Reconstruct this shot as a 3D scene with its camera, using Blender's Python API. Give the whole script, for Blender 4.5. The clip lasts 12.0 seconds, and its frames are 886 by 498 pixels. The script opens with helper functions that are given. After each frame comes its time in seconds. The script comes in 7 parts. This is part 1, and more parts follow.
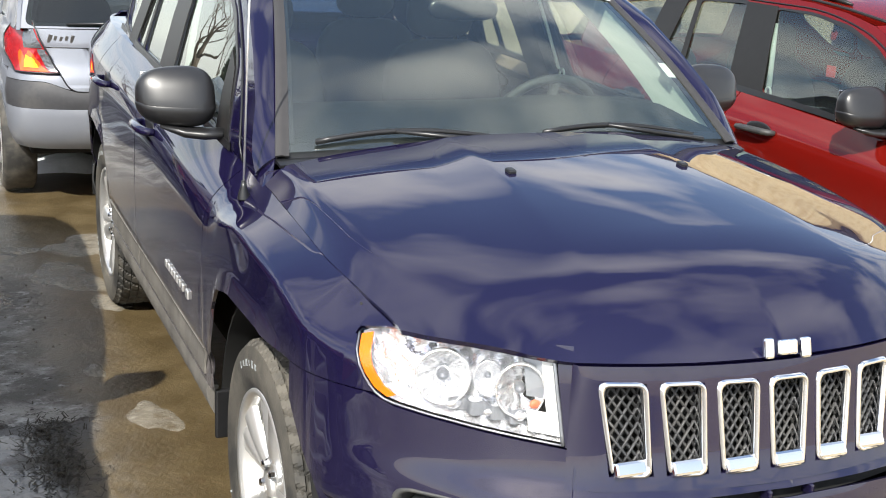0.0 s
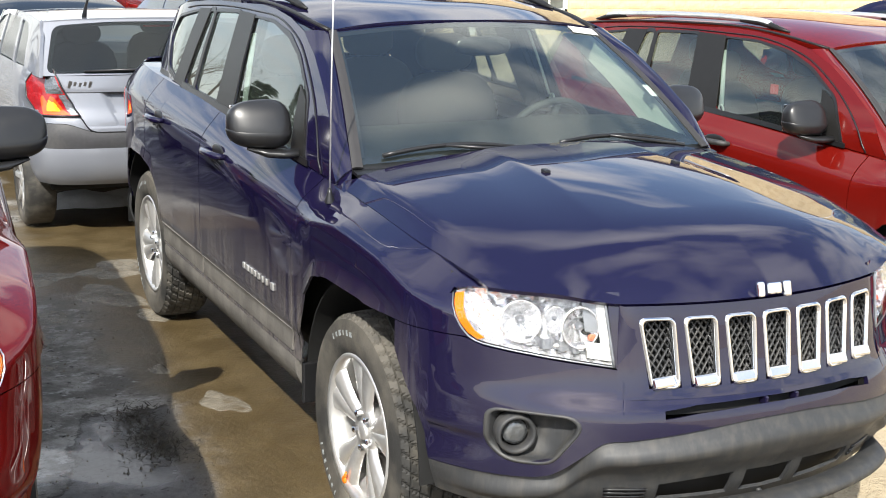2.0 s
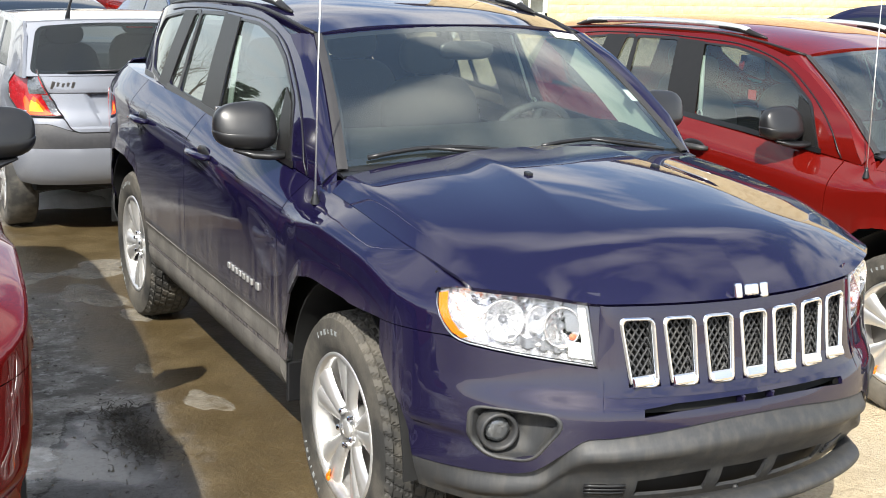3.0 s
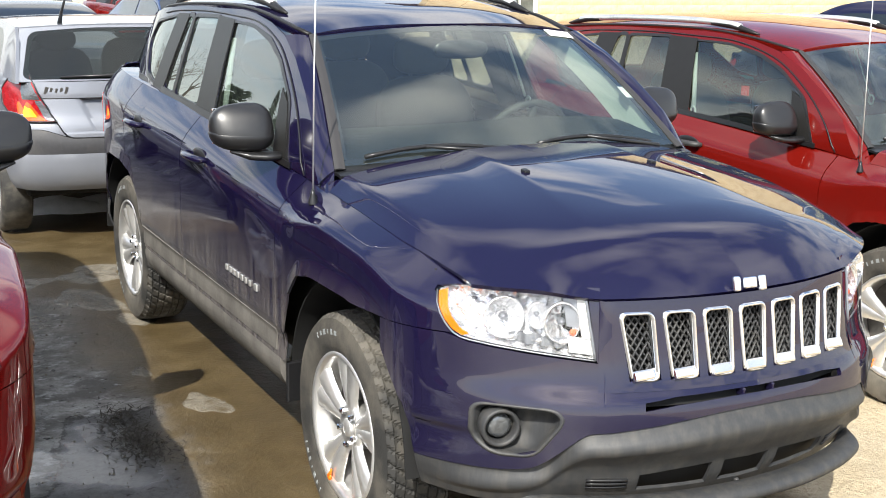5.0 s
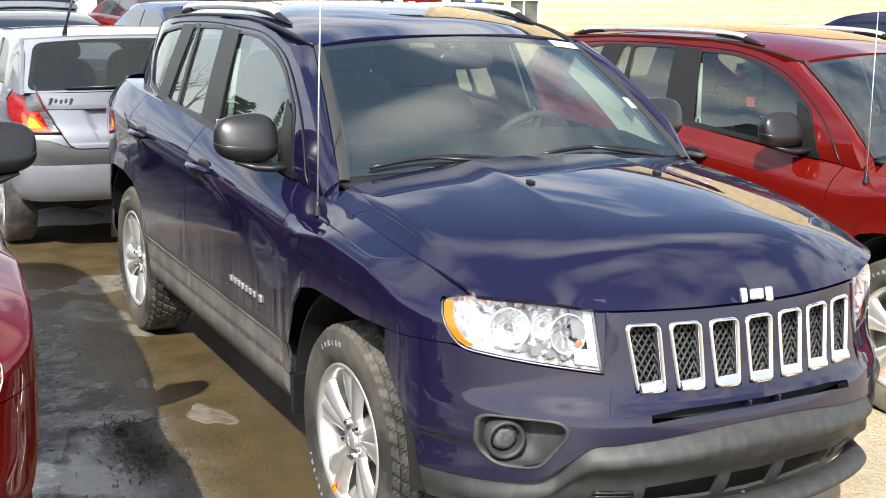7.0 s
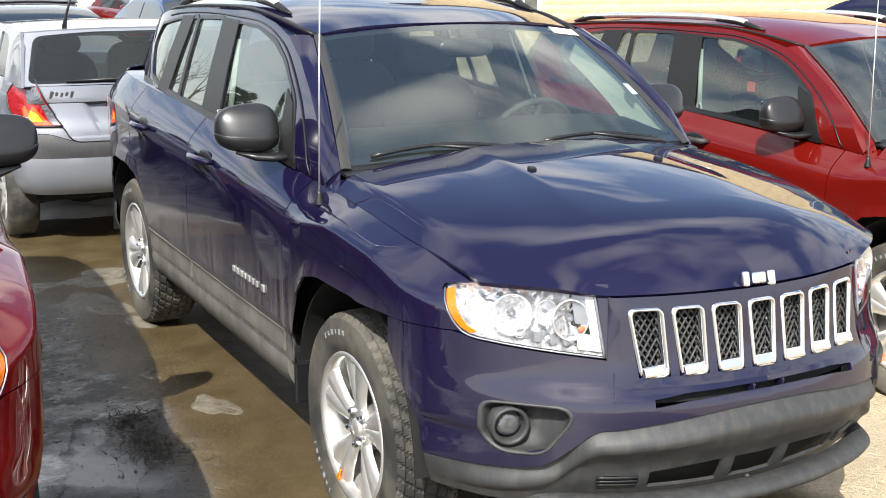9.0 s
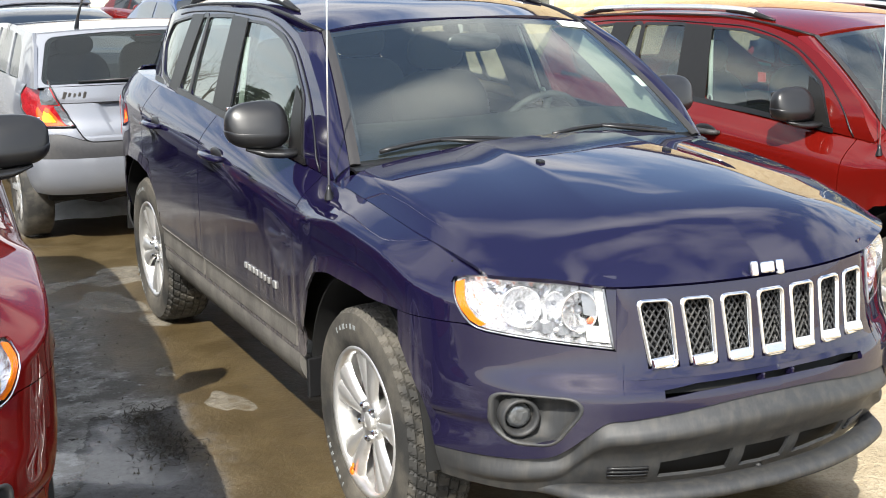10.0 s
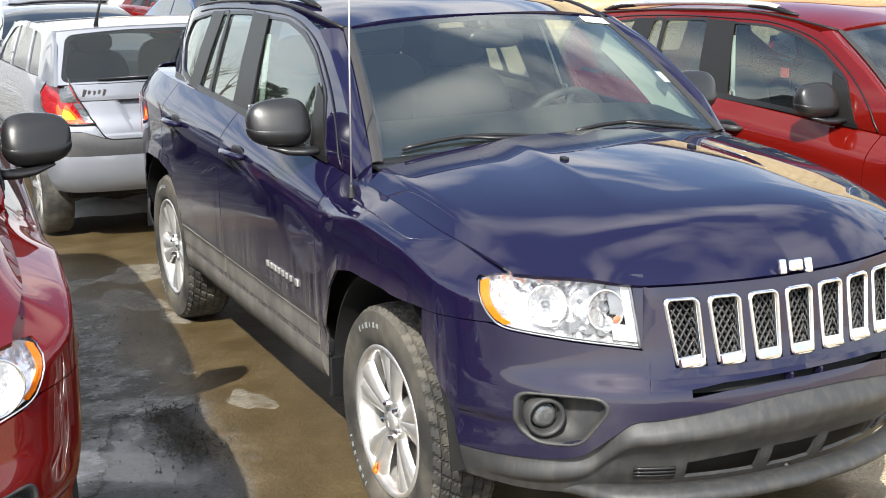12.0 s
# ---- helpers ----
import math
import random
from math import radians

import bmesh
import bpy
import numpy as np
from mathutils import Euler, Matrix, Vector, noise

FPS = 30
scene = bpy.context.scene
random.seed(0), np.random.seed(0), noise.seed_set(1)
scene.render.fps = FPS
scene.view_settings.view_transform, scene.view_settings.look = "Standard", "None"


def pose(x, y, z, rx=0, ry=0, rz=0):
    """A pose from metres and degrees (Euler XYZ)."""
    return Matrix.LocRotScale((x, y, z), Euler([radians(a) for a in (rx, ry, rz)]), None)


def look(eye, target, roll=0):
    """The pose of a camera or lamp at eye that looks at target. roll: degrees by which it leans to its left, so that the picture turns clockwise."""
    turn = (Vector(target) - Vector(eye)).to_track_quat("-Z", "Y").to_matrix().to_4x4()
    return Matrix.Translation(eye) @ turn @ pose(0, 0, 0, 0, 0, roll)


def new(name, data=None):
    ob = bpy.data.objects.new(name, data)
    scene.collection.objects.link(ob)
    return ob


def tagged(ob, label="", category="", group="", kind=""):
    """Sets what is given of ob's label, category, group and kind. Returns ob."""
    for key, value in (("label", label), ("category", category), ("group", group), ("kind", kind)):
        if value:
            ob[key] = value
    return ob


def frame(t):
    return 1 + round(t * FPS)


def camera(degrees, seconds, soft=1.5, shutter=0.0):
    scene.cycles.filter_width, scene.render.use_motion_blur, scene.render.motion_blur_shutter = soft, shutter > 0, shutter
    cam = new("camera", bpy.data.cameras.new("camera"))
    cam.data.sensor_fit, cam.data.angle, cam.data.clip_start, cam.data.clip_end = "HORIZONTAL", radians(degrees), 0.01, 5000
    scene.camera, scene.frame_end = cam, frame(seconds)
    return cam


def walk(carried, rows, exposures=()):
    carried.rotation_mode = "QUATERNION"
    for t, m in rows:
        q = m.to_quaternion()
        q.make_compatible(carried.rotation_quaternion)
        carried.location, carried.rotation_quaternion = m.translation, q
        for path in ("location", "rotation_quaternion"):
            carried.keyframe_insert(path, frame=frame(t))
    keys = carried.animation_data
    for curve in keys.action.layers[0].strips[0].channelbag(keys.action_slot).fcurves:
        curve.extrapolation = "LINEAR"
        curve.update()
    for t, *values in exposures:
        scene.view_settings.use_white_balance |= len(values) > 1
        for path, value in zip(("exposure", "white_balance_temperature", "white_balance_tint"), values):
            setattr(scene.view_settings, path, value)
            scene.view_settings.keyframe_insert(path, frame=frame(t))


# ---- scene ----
# camera and its walk: t, eye, yaw, pitch, roll
cam = camera(40.0, 12.0, soft=0.95)
PATH = [
    (0, -1.476, -2.603, 1.687, -23.29, -15.26, 2.69),
    (0.5, -1.602, -2.892, 1.696, -23.47, -16.67, 1.42),
    (1, -1.863, -3.038, 1.729, -25.95, -11.45, 2.21),
    (1.5, -2.042, -3.117, 1.751, -26.31, -12.57, 0.84),
    (2, -2.095, -3.161, 1.733, -26.45, -13.47, 1.09),
    (2.5, -2.114, -3.195, 1.738, -28.11, -13.97, 2.15),
    (2.7, -2.123, -3.204, 1.742, -27.80, -13.63, 2.01),
    (4.3, -2.159, -3.208, 1.730, -27.83, -12.99, 0.23),
    (4.5, -2.155, -3.206, 1.732, -28.26, -12.83, -0.00),
    (5, -2.155, -3.208, 1.730, -27.83, -13.20, 0.91),
    (5.5, -2.139, -3.213, 1.730, -28.23, -12.94, 0.46),
    (6, -2.134, -3.215, 1.730, -28.40, -12.64, 0.29),
    (6.5, -2.135, -3.204, 1.727, -28.45, -12.75, 0.47),
    (7, -2.152, -3.196, 1.727, -27.63, -12.68, 0.88),
    (7.2, -2.158, -3.192, 1.739, -27.37, -12.80, 1.14),
    (9, -2.153, -3.201, 1.720, -27.51, -13.14, 0.22),
    (9.5, -2.151, -3.213, 1.718, -27.28, -13.21, 0.55),
    (10, -2.142, -3.223, 1.717, -26.73, -13.33, -0.68),
    (10.5, -2.132, -3.224, 1.714, -26.70, -13.26, -1.48),
    (11, -2.149, -3.219, 1.714, -25.92, -13.74, -1.27),
    (11.5, -2.147, -3.208, 1.713, -25.72, -13.56, -0.87),
    (12, -2.150, -3.191, 1.717, -25.94, -13.50, -0.94),
]


def aimed(x, y, z, yaw, pitch, roll):
    a, b = radians(yaw), radians(pitch)
    ahead = Vector((-math.sin(a) * math.cos(b), math.cos(a) * math.cos(b), math.sin(b)))
    return look((x, y, z), Vector((x, y, z)) + ahead, roll)


walk(cam, [(t, aimed(*row)) for t, *row in PATH], exposures=[(0.0, 0.77, 6430, 8), (1.0, 0.58, 6430, 8), (2.5, 0.71, 6430, 8), (9.5, 0.71, 6430, 8), (12.0, 0.79, 6430, 8)])

# ---------------------------------------------------------------- world and sun
SUN_WAY = Vector((0.66, 0.80, -1.0)).normalized()   # the way the light travels
world = bpy.data.worlds.new("sky")
scene.world = world
world.use_nodes = True


def build_sky():
    nt = world.node_tree
    nt.nodes.clear()
    out = nt.nodes.new("ShaderNodeOutputWorld")
    sky = nt.nodes.new("ShaderNodeTexSky")
    sky.sky_type = "NISHITA"
    sky.sun_disc = False
    sky.sun_elevation = math.asin(-SUN_WAY.z)
    sky.sun_rotation = math.atan2(-SUN_WAY.x, -SUN_WAY.y)
    sky.dust_density = 1.5
    blue = nt.nodes.new("ShaderNodeBackground")
    blue.inputs["Strength"].default_value = 0.15
    nt.links.new(sky.outputs[0], blue.inputs["Color"])
    coord = nt.nodes.new("ShaderNodeTexCoord")
    # clouds lie on a flat layer: divide by height
    sep = nt.nodes.new("ShaderNodeSeparateXYZ")
    nt.links.new(coord.outputs["Generated"], sep.inputs[0])
    top = nt.nodes.new("ShaderNodeMath")
    top.operation = "MAXIMUM"
    top.inputs[1].default_value = 0.08
    nt.links.new(sep.outputs[2], top.inputs[0])
    flat = nt.nodes.new("ShaderNodeVectorMath")
    flat.operation = "DIVIDE"
    comb = nt.nodes.new("ShaderNodeCombineXYZ")
    for k in range(3):
        nt.links.new(top.outputs[0], comb.inputs[k])
    nt.links.new(coord.outputs["Generated"], flat.inputs[0])
    nt.links.new(comb.outputs[0], flat.inputs[1])
    shift = nt.nodes.new("ShaderNodeVectorMath")
    shift.operation = "ADD"
    shift.inputs[1].default_value = (3.1, 7.4, 0.0)
    nt.links.new(flat.outputs[0], shift.inputs[0])
    noise_a = nt.nodes.new("ShaderNodeTexNoise")
    noise_a.inputs["Scale"].default_value = 1.9
    noise_a.inputs["Detail"].default_value = 7
    noise_a.inputs["Roughness"].default_value = 0.47
    nt.links.new(shift.outputs[0], noise_a.inputs["Vector"])
    ramp = nt.nodes.new("ShaderNodeValToRGB")
    ramp.color_ramp.elements[0].position = 0.42
    ramp.color_ramp.elements[1].position = 0.70
    # broken cloud: banks and clear gaps placed by hand to shape the hood, windscreen and fender reflections (place,
    # reach, more or less cloud)
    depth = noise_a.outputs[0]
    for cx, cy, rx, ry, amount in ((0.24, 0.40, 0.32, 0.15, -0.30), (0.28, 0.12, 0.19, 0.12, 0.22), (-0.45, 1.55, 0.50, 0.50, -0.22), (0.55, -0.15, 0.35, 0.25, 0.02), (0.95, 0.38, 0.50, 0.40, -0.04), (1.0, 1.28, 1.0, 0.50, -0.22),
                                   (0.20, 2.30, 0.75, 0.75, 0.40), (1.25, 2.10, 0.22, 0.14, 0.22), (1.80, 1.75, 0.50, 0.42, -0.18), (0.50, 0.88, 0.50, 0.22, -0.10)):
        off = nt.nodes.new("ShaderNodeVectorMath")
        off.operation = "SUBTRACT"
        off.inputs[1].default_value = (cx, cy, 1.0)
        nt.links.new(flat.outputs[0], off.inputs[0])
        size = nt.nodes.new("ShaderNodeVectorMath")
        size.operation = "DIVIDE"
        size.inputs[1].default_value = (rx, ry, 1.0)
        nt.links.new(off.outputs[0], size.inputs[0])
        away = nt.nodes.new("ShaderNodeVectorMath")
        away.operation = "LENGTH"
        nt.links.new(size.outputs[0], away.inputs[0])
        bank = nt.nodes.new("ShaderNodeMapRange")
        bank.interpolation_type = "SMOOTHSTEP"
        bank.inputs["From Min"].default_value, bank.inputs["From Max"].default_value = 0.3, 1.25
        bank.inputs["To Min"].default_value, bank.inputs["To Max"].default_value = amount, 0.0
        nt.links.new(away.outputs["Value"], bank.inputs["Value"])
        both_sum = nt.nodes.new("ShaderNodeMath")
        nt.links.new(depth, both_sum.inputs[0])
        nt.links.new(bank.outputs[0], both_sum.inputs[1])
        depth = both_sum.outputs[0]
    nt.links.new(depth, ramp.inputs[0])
    tone = nt.nodes.new("ShaderNodeValToRGB")
    tone.color_ramp.elements[0].position = 0.50
    tone.color_ramp.elements[0].color = (1.0, 0.98, 0.95, 1)
    tone.color_ramp.elements[1].position = 0.95
    tone.color_ramp.elements[1].color = (0.50, 0.52, 0.56, 1)
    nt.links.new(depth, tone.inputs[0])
    white = nt.nodes.new("ShaderNodeBackground")
    white.inputs["Strength"].default_value = 1.35
    nt.links.new(tone.outputs[0], white.inputs["Color"])
    mix = nt.nodes.new("ShaderNodeMixShader")
    # towards the horizon the clouds run together into even haze
    haze = nt.nodes.new("ShaderNodeMapRange")
    haze.inputs["From Min"].default_value, haze.inputs["From Max"].default_value = 0.04, 0.34
    nt.links.new(sep.outputs[2], haze.inputs["Value"])
    cover = nt.nodes.new("ShaderNodeMix")
    cover.inputs[2].default_value = 0.62
    nt.links.new(haze.outputs[0], cover.inputs[0])
    nt.links.new(ramp.outputs[0], cover.inputs[3])
    nt.links.new(cover.outputs[0], mix.inputs[0])
    nt.links.new(blue.outputs[0], mix.inputs[1])
    nt.links.new(white.outputs[0], mix.inputs[2])
    nt.links.new(mix.outputs[0], out.inputs[0])


build_sky()
sun_data = bpy.data.lights.new("sun", "SUN")
sun_data.energy, sun_data.angle, sun_data.color = 4.6, radians(0.53), (1.0, 0.95, 0.87)
sun = new("sun", sun_data)
sun.matrix_world = look((-20, -25, 30), Vector((-20, -25, 30)) + SUN_WAY)


# ---------------------------------------------------------------- materials
def mat(name, color, rough=0.5, metal=0.0, coat=0.0, spec=0.5, noise_scale=0.0, noise_amt=0.0, bump=0.0, bump_scale=60.0, second=None, second_scale=3.0,
        second_lo=0.45, second_hi=0.62, stretch=(1, 1, 1), emit=None, coat_rough=0.03):
    """A surface with two scales of variation: fine grain and larger stains of a second colour."""
    m = bpy.data.materials.new(name)
    m.use_nodes = True
    nt = m.node_tree
    b = nt.nodes["Principled BSDF"]
    b.inputs["Roughness"].default_value = rough
    b.inputs["Metallic"].default_value = metal
    b.inputs["Coat Weight"].default_value = coat
    b.inputs["Coat Roughness"].default_value = coat_rough
    b.inputs["Specular IOR Level"].default_value = spec
    b.inputs["Base Color"].default_value = (*color, 1)
    if emit:
        b.inputs["Emission Color"].default_value = (*emit[0], 1)
        b.inputs["Emission Strength"].default_value = emit[1]
    co = nt.nodes.new("ShaderNodeTexCoord")
    mp = nt.nodes.new("ShaderNodeMapping")
    mp.inputs["Scale"].default_value = stretch
    nt.links.new(co.outputs["Object"], mp.inputs["Vector"])
    col = None
    if noise_amt:
        n = nt.nodes.new("ShaderNodeTexNoise")
        n.inputs["Scale"].default_value, n.inputs["Detail"].default_value = noise_scale, 5
        nt.links.new(mp.outputs[0], n.inputs["Vector"])
        mx = nt.nodes.new("ShaderNodeMix")
        mx.data_type = "RGBA"
        mx.inputs[6].default_value = (*[c * (1 - noise_amt) for c in color], 1)
        mx.inputs[7].default_value = (*[min(1, c * (1 + noise_amt)) for c in color], 1)
        nt.links.new(n.outputs[0], mx.inputs[0])
        col = mx.outputs[2]
    if second:
        n2 = nt.nodes.new("ShaderNodeTexNoise")
        n2.inputs["Scale"].default_value, n2.inputs["Detail"].default_value, n2.inputs["Roughness"].default_value = second_scale, 6, 0.6
        nt.links.new(mp.outputs[0], n2.inputs["Vector"])
        r2 = nt.nodes.new("ShaderNodeValToRGB")
        r2.color_ramp.elements[0].position, r2.color_ramp.elements[1].position = second_lo, second_hi
        nt.links.new(n2.outputs[0], r2.inputs[0])
        m2 = nt.nodes.new("ShaderNodeMix")
        m2.data_type = "RGBA"
        m2.inputs[6].default_value = (*color, 1)
        m2.inputs[7].default_value = (*second, 1)
        if col:
            nt.links.new(col, m2.inputs[6])
        nt.links.new(r2.outputs[0], m2.inputs[0])
        col = m2.outputs[2]
    if col:
        nt.links.new(col, b.inputs["Base Color"])
    if bump:
        nb = nt.nodes.new("ShaderNodeTexNoise")
        nb.inputs["Scale"].default_value, nb.inputs["Detail"].default_value = bump_scale, 6
        nt.links.new(mp.outputs[0], nb.inputs["Vector"])
        bp = nt.nodes.new("ShaderNodeBump")
        bp.inputs["Strength"].default_value, bp.inputs["Distance"].default_value = bump, 0.01
        nt.links.new(nb.outputs[0], bp.inputs["Height"])
        nt.links.new(bp.outputs[0], b.inputs["Normal"])
    return m


def paint(name, color, dust=(0.30, 0.27, 0.23), dust_amt=0.25, flake=0.25, lacquer=1.6):
    """Metallic car paint under clear lacquer, with splashed road dust running in streaks."""
    m = bpy.data.materials.new(name)
    m.use_nodes = True
    nt = m.node_tree
    b = nt.nodes["Principled BSDF"]
    b.inputs["Roughness"].default_value = 0.5
    b.inputs["Specular IOR Level"].default_value = 0.0
    b.inputs["Metallic"].default_value = flake
    b.inputs["Coat Weight"].default_value = 1.0
    b.inputs["Coat Roughness"].default_value = 0.02
    b.inputs["Coat IOR"].default_value = lacquer
    co = nt.nodes.new("ShaderNodeTexCoord")
    fl = nt.nodes.new("ShaderNodeTexVoronoi")
    fl.inputs["Scale"].default_value = 900
    nt.links.new(co.outputs["Object"], fl.inputs["Vector"])
    mx = nt.nodes.new("ShaderNodeMix")
    mx.data_type = "RGBA"
    mx.inputs[6].default_value = (*[c * 0.85 for c in color], 1)
    mx.inputs[7].default_value = (*[min(1, c * 1.25) for c in color], 1)
    nt.links.new(fl.outputs["Color"], mx.inputs[0])
    # streaks of dried road spray, strongest where wheels throw it
    mp = nt.nodes.new("ShaderNodeMapping")
    mp.inputs["Scale"].default_value = (12, 12, 0.7)
    nt.links.new(co.outputs["Object"], mp.inputs["Vector"])
    st = nt.nodes.new("ShaderNodeTexNoise")
    st.inputs["Scale"].default_value, st.inputs["Detail"].default_value = 3.0, 6
    nt.links.new(mp.outputs[0], st.inputs["Vector"])
    sep = nt.nodes.new("ShaderNodeSeparateXYZ")
    nt.links.new(co.outputs["Object"], sep.inputs[0])
    low = nt.nodes.new("ShaderNodeMapRange")
    low.inputs["From Min"].default_value, low.inputs["From Max"].default_value = 0.86, 0.45
    nt.links.new(sep.outputs[2], low.inputs["Value"])
    rp = nt.nodes.new("ShaderNodeMapRange")
    rp.inputs["From Min"].default_value, rp.inputs["From Max"].default_value = 0.22, 0.74
    nt.links.new(st.outputs[0], rp.inputs["Value"])
    # the flanks catch the spray, not the nose
    ab = nt.nodes.new("ShaderNodeMath")
    ab.operation = "ABSOLUTE"
    nt.links.new(sep.outputs[0], ab.inputs[0])
    flank = nt.nodes.new("ShaderNodeMapRange")
    flank.inputs["From Min"].default_value, flank.inputs["From Max"].default_value = 0.79, 0.835
    flank.inputs["To Min"].default_value = 0.03
    nt.links.new(ab.outputs[0], flank.inputs["Value"])
    lf = nt.nodes.new("ShaderNodeMath")
    lf.operation = "MULTIPLY"
    nt.links.new(low.outputs[0], lf.inputs[0])
    nt.links.new(flank.outputs[0], lf.inputs[1])
    ml = nt.nodes.new("ShaderNodeMath")
    ml.operation = "MULTIPLY"
    nt.links.new(lf.outputs[0], ml.inputs[0])
    nt.links.new(rp.outputs[0], ml.inputs[1])
    sc = nt.nodes.new("ShaderNodeMath")
    sc.operation = "MULTIPLY"
    sc.inputs[1].default_value = dust_amt
    nt.links.new(ml.outputs[0], sc.inputs[0])
    m2 = nt.nodes.new("ShaderNodeMix")
    m2.data_type = "RGBA"
    m2.inputs[7].default_value = (*dust, 1)
    nt.links.new(mx.outputs[2], m2.inputs[6])
    nt.links.new(sc.outputs[0], m2.inputs[0])
    nt.links.new(m2.outputs[2], b.inputs["Base Color"])
    cr = nt.nodes.new("ShaderNodeMath")
    cr.operation = "MULTIPLY_ADD"
    cr.inputs[1].default_value, cr.inputs[2].default_value = 0.35, 0.015
    nt.links.new(sc.outputs[0], cr.inputs[0])
    dull = nt.nodes.new("ShaderNodeMath")
    dull.operation = "MULTIPLY_ADD"
    dull.inputs[1].default_value = 0.012
    nt.links.new(flank.outputs[0], dull.inputs[0])
    nt.links.new(cr.outputs[0], dull.inputs[2])
    nt.links.new(dull.outputs[0], b.inputs["Coat Roughness"])
    return m


def glass_mat(name, tint, ior=1.5, rough=0.0, film=0.0):
    m = bpy.data.materials.new(name)
    m.use_nodes = True
    nt = m.node_tree
    nt.nodes.clear()
    out = nt.nodes.new("ShaderNodeOutputMaterial")
    tr = nt.nodes.new("ShaderNodeBsdfTransparent")
    tr.inputs["Color"].default_value = (*tint, 1)
    gl = nt.nodes.new("ShaderNodeBsdfGlossy")
    gl.inputs["Roughness"].default_value = rough
    gl.inputs["Color"].default_value = (0.94, 0.98, 0.95, 1)
    # both faces of the pane together: gloss grows towards grazing, alike from inside and outside
    fr = nt.nodes.new("ShaderNodeLayerWeight")
    fr.inputs["Blend"].default_value = 0.5
    pw = nt.nodes.new("ShaderNodeMath")
    pw.operation = "POWER"
    pw.inputs[1].default_value = 4.0
    nt.links.new(fr.outputs["Facing"], pw.inputs[0])
    r0 = 2 * ((ior - 1) / (ior + 1)) ** 2
    ad = nt.nodes.new("ShaderNodeMath")
    ad.operation = "MULTIPLY_ADD"
    ad.inputs[1].default_value, ad.inputs[2].default_value = 1 - r0, r0
    nt.links.new(pw.outputs[0], ad.inputs[0])
    mix = nt.nodes.new("ShaderNodeMixShader")
    nt.links.new(ad.outputs[0], mix.inputs[0])
    nt.links.new(tr.outputs[0], mix.inputs[1])
    nt.links.new(gl.outputs[0], mix.inputs[2])
    if not film:
        nt.links.new(mix.outputs[0], out.inputs[0])
        return m
    # a thin uneven greenish-grey diffuse film, put in to lift the pane's tone
    co = nt.nodes.new("ShaderNodeTexCoord")
    nz = nt.nodes.new("ShaderNodeTexNoise")
    nz.inputs["Scale"].default_value, nz.inputs["Detail"].default_value = 5.0, 6
    nt.links.new(co.outputs["Object"], nz.inputs["Vector"])
    amount = nt.nodes.new("ShaderNodeMapRange")
    amount.inputs["From Min"].default_value, amount.inputs["From Max"].default_value = 0.25, 0.75
    amount.inputs["To Min"].default_value, amount.inputs["To Max"].default_value = film * 0.7, film * 1.3
    nt.links.new(nz.outputs[0], amount.inputs["Value"])
    dust = nt.nodes.new("ShaderNodeBsdfDiffuse")
    dust.inputs["Color"].default_value = (0.42, 0.46, 0.40, 1)
    coated = nt.nodes.new("ShaderNodeMixShader")
    nt.links.new(amount.outputs[0], coated.inputs[0])
    nt.links.new(mix.outputs[0], coated.inputs[1])
    nt.links.new(dust.outputs[0], coated.inputs[2])
    nt.links.new(coated.outputs[0], out.inputs[0])
    return m


NAVY = paint("navy_metallic_paint", (0.0072, 0.0056, 0.0245), flake=0.0, dust_amt=0.74, lacquer=1.66)
RED = paint("red_metallic_paint", (0.116, 0.0048, 0.003), flake=0.0, dust_amt=0.15, lacquer=1.5)
DEEP_RED = paint("deep_red_metallic_paint", (0.112, 0.005, 0.0045), flake=0.0, dust_amt=0.15, lacquer=1.55)
SILVER = paint("silver_metallic_paint", (0.225, 0.237, 0.268), dust_amt=0.15, flake=0.35)
CHARCOAL = paint("charcoal_paint", (0.05, 0.055, 0.06))
BEIGE = paint("beige_paint", (0.52, 0.47, 0.37), flake=0.1)
BLUE = paint("blue_paint", (0.028, 0.05, 0.13))
WHITE = paint("white_paint", (0.75, 0.76, 0.78), flake=0.0)
PLASTIC = mat("dusty_grey_plastic", (0.034, 0.035, 0.037), 0.50, noise_scale=40, noise_amt=0.25, bump=0.12, bump_scale=300,
              second=(0.072, 0.068, 0.061), second_scale=9, second_lo=0.45, second_hi=0.80, stretch=(4, 4, 0.35))
BLACK = mat("black_trim", (0.012, 0.012, 0.013), 0.35, noise_scale=60, noise_amt=0.3)
SATIN = mat("satin_black_pillar", (0.015, 0.0145, 0.014), 0.40, spec=0.28, noise_scale=30, noise_amt=0.2)
TRIM_GREY = mat("matt_grey_pillar_strip", (0.032, 0.030, 0.030), 0.55, noise_scale=30, noise_amt=0.2)
MIRROR_CAP = mat("charcoal_mirror_cap", (0.013, 0.013, 0.014), 0.38, noise_scale=50, noise_amt=0.15, coat=0.25, coat_rough=0.25)
FOG_GLASS = mat("fog_lamp_glass", (0.20, 0.21, 0.22), 0.12, metal=0.7, noise_scale=40, noise_amt=0.3, bump=0.4, bump_scale=60)
RUBBER = mat("tyre_rubber", (0.027, 0.0265, 0.025), 0.75, noise_scale=30, noise_amt=0.3, bump=0.15, bump_scale=200,
             second=(0.15, 0.135, 0.11), second_scale=6, second_lo=0.38, second_hi=0.75)
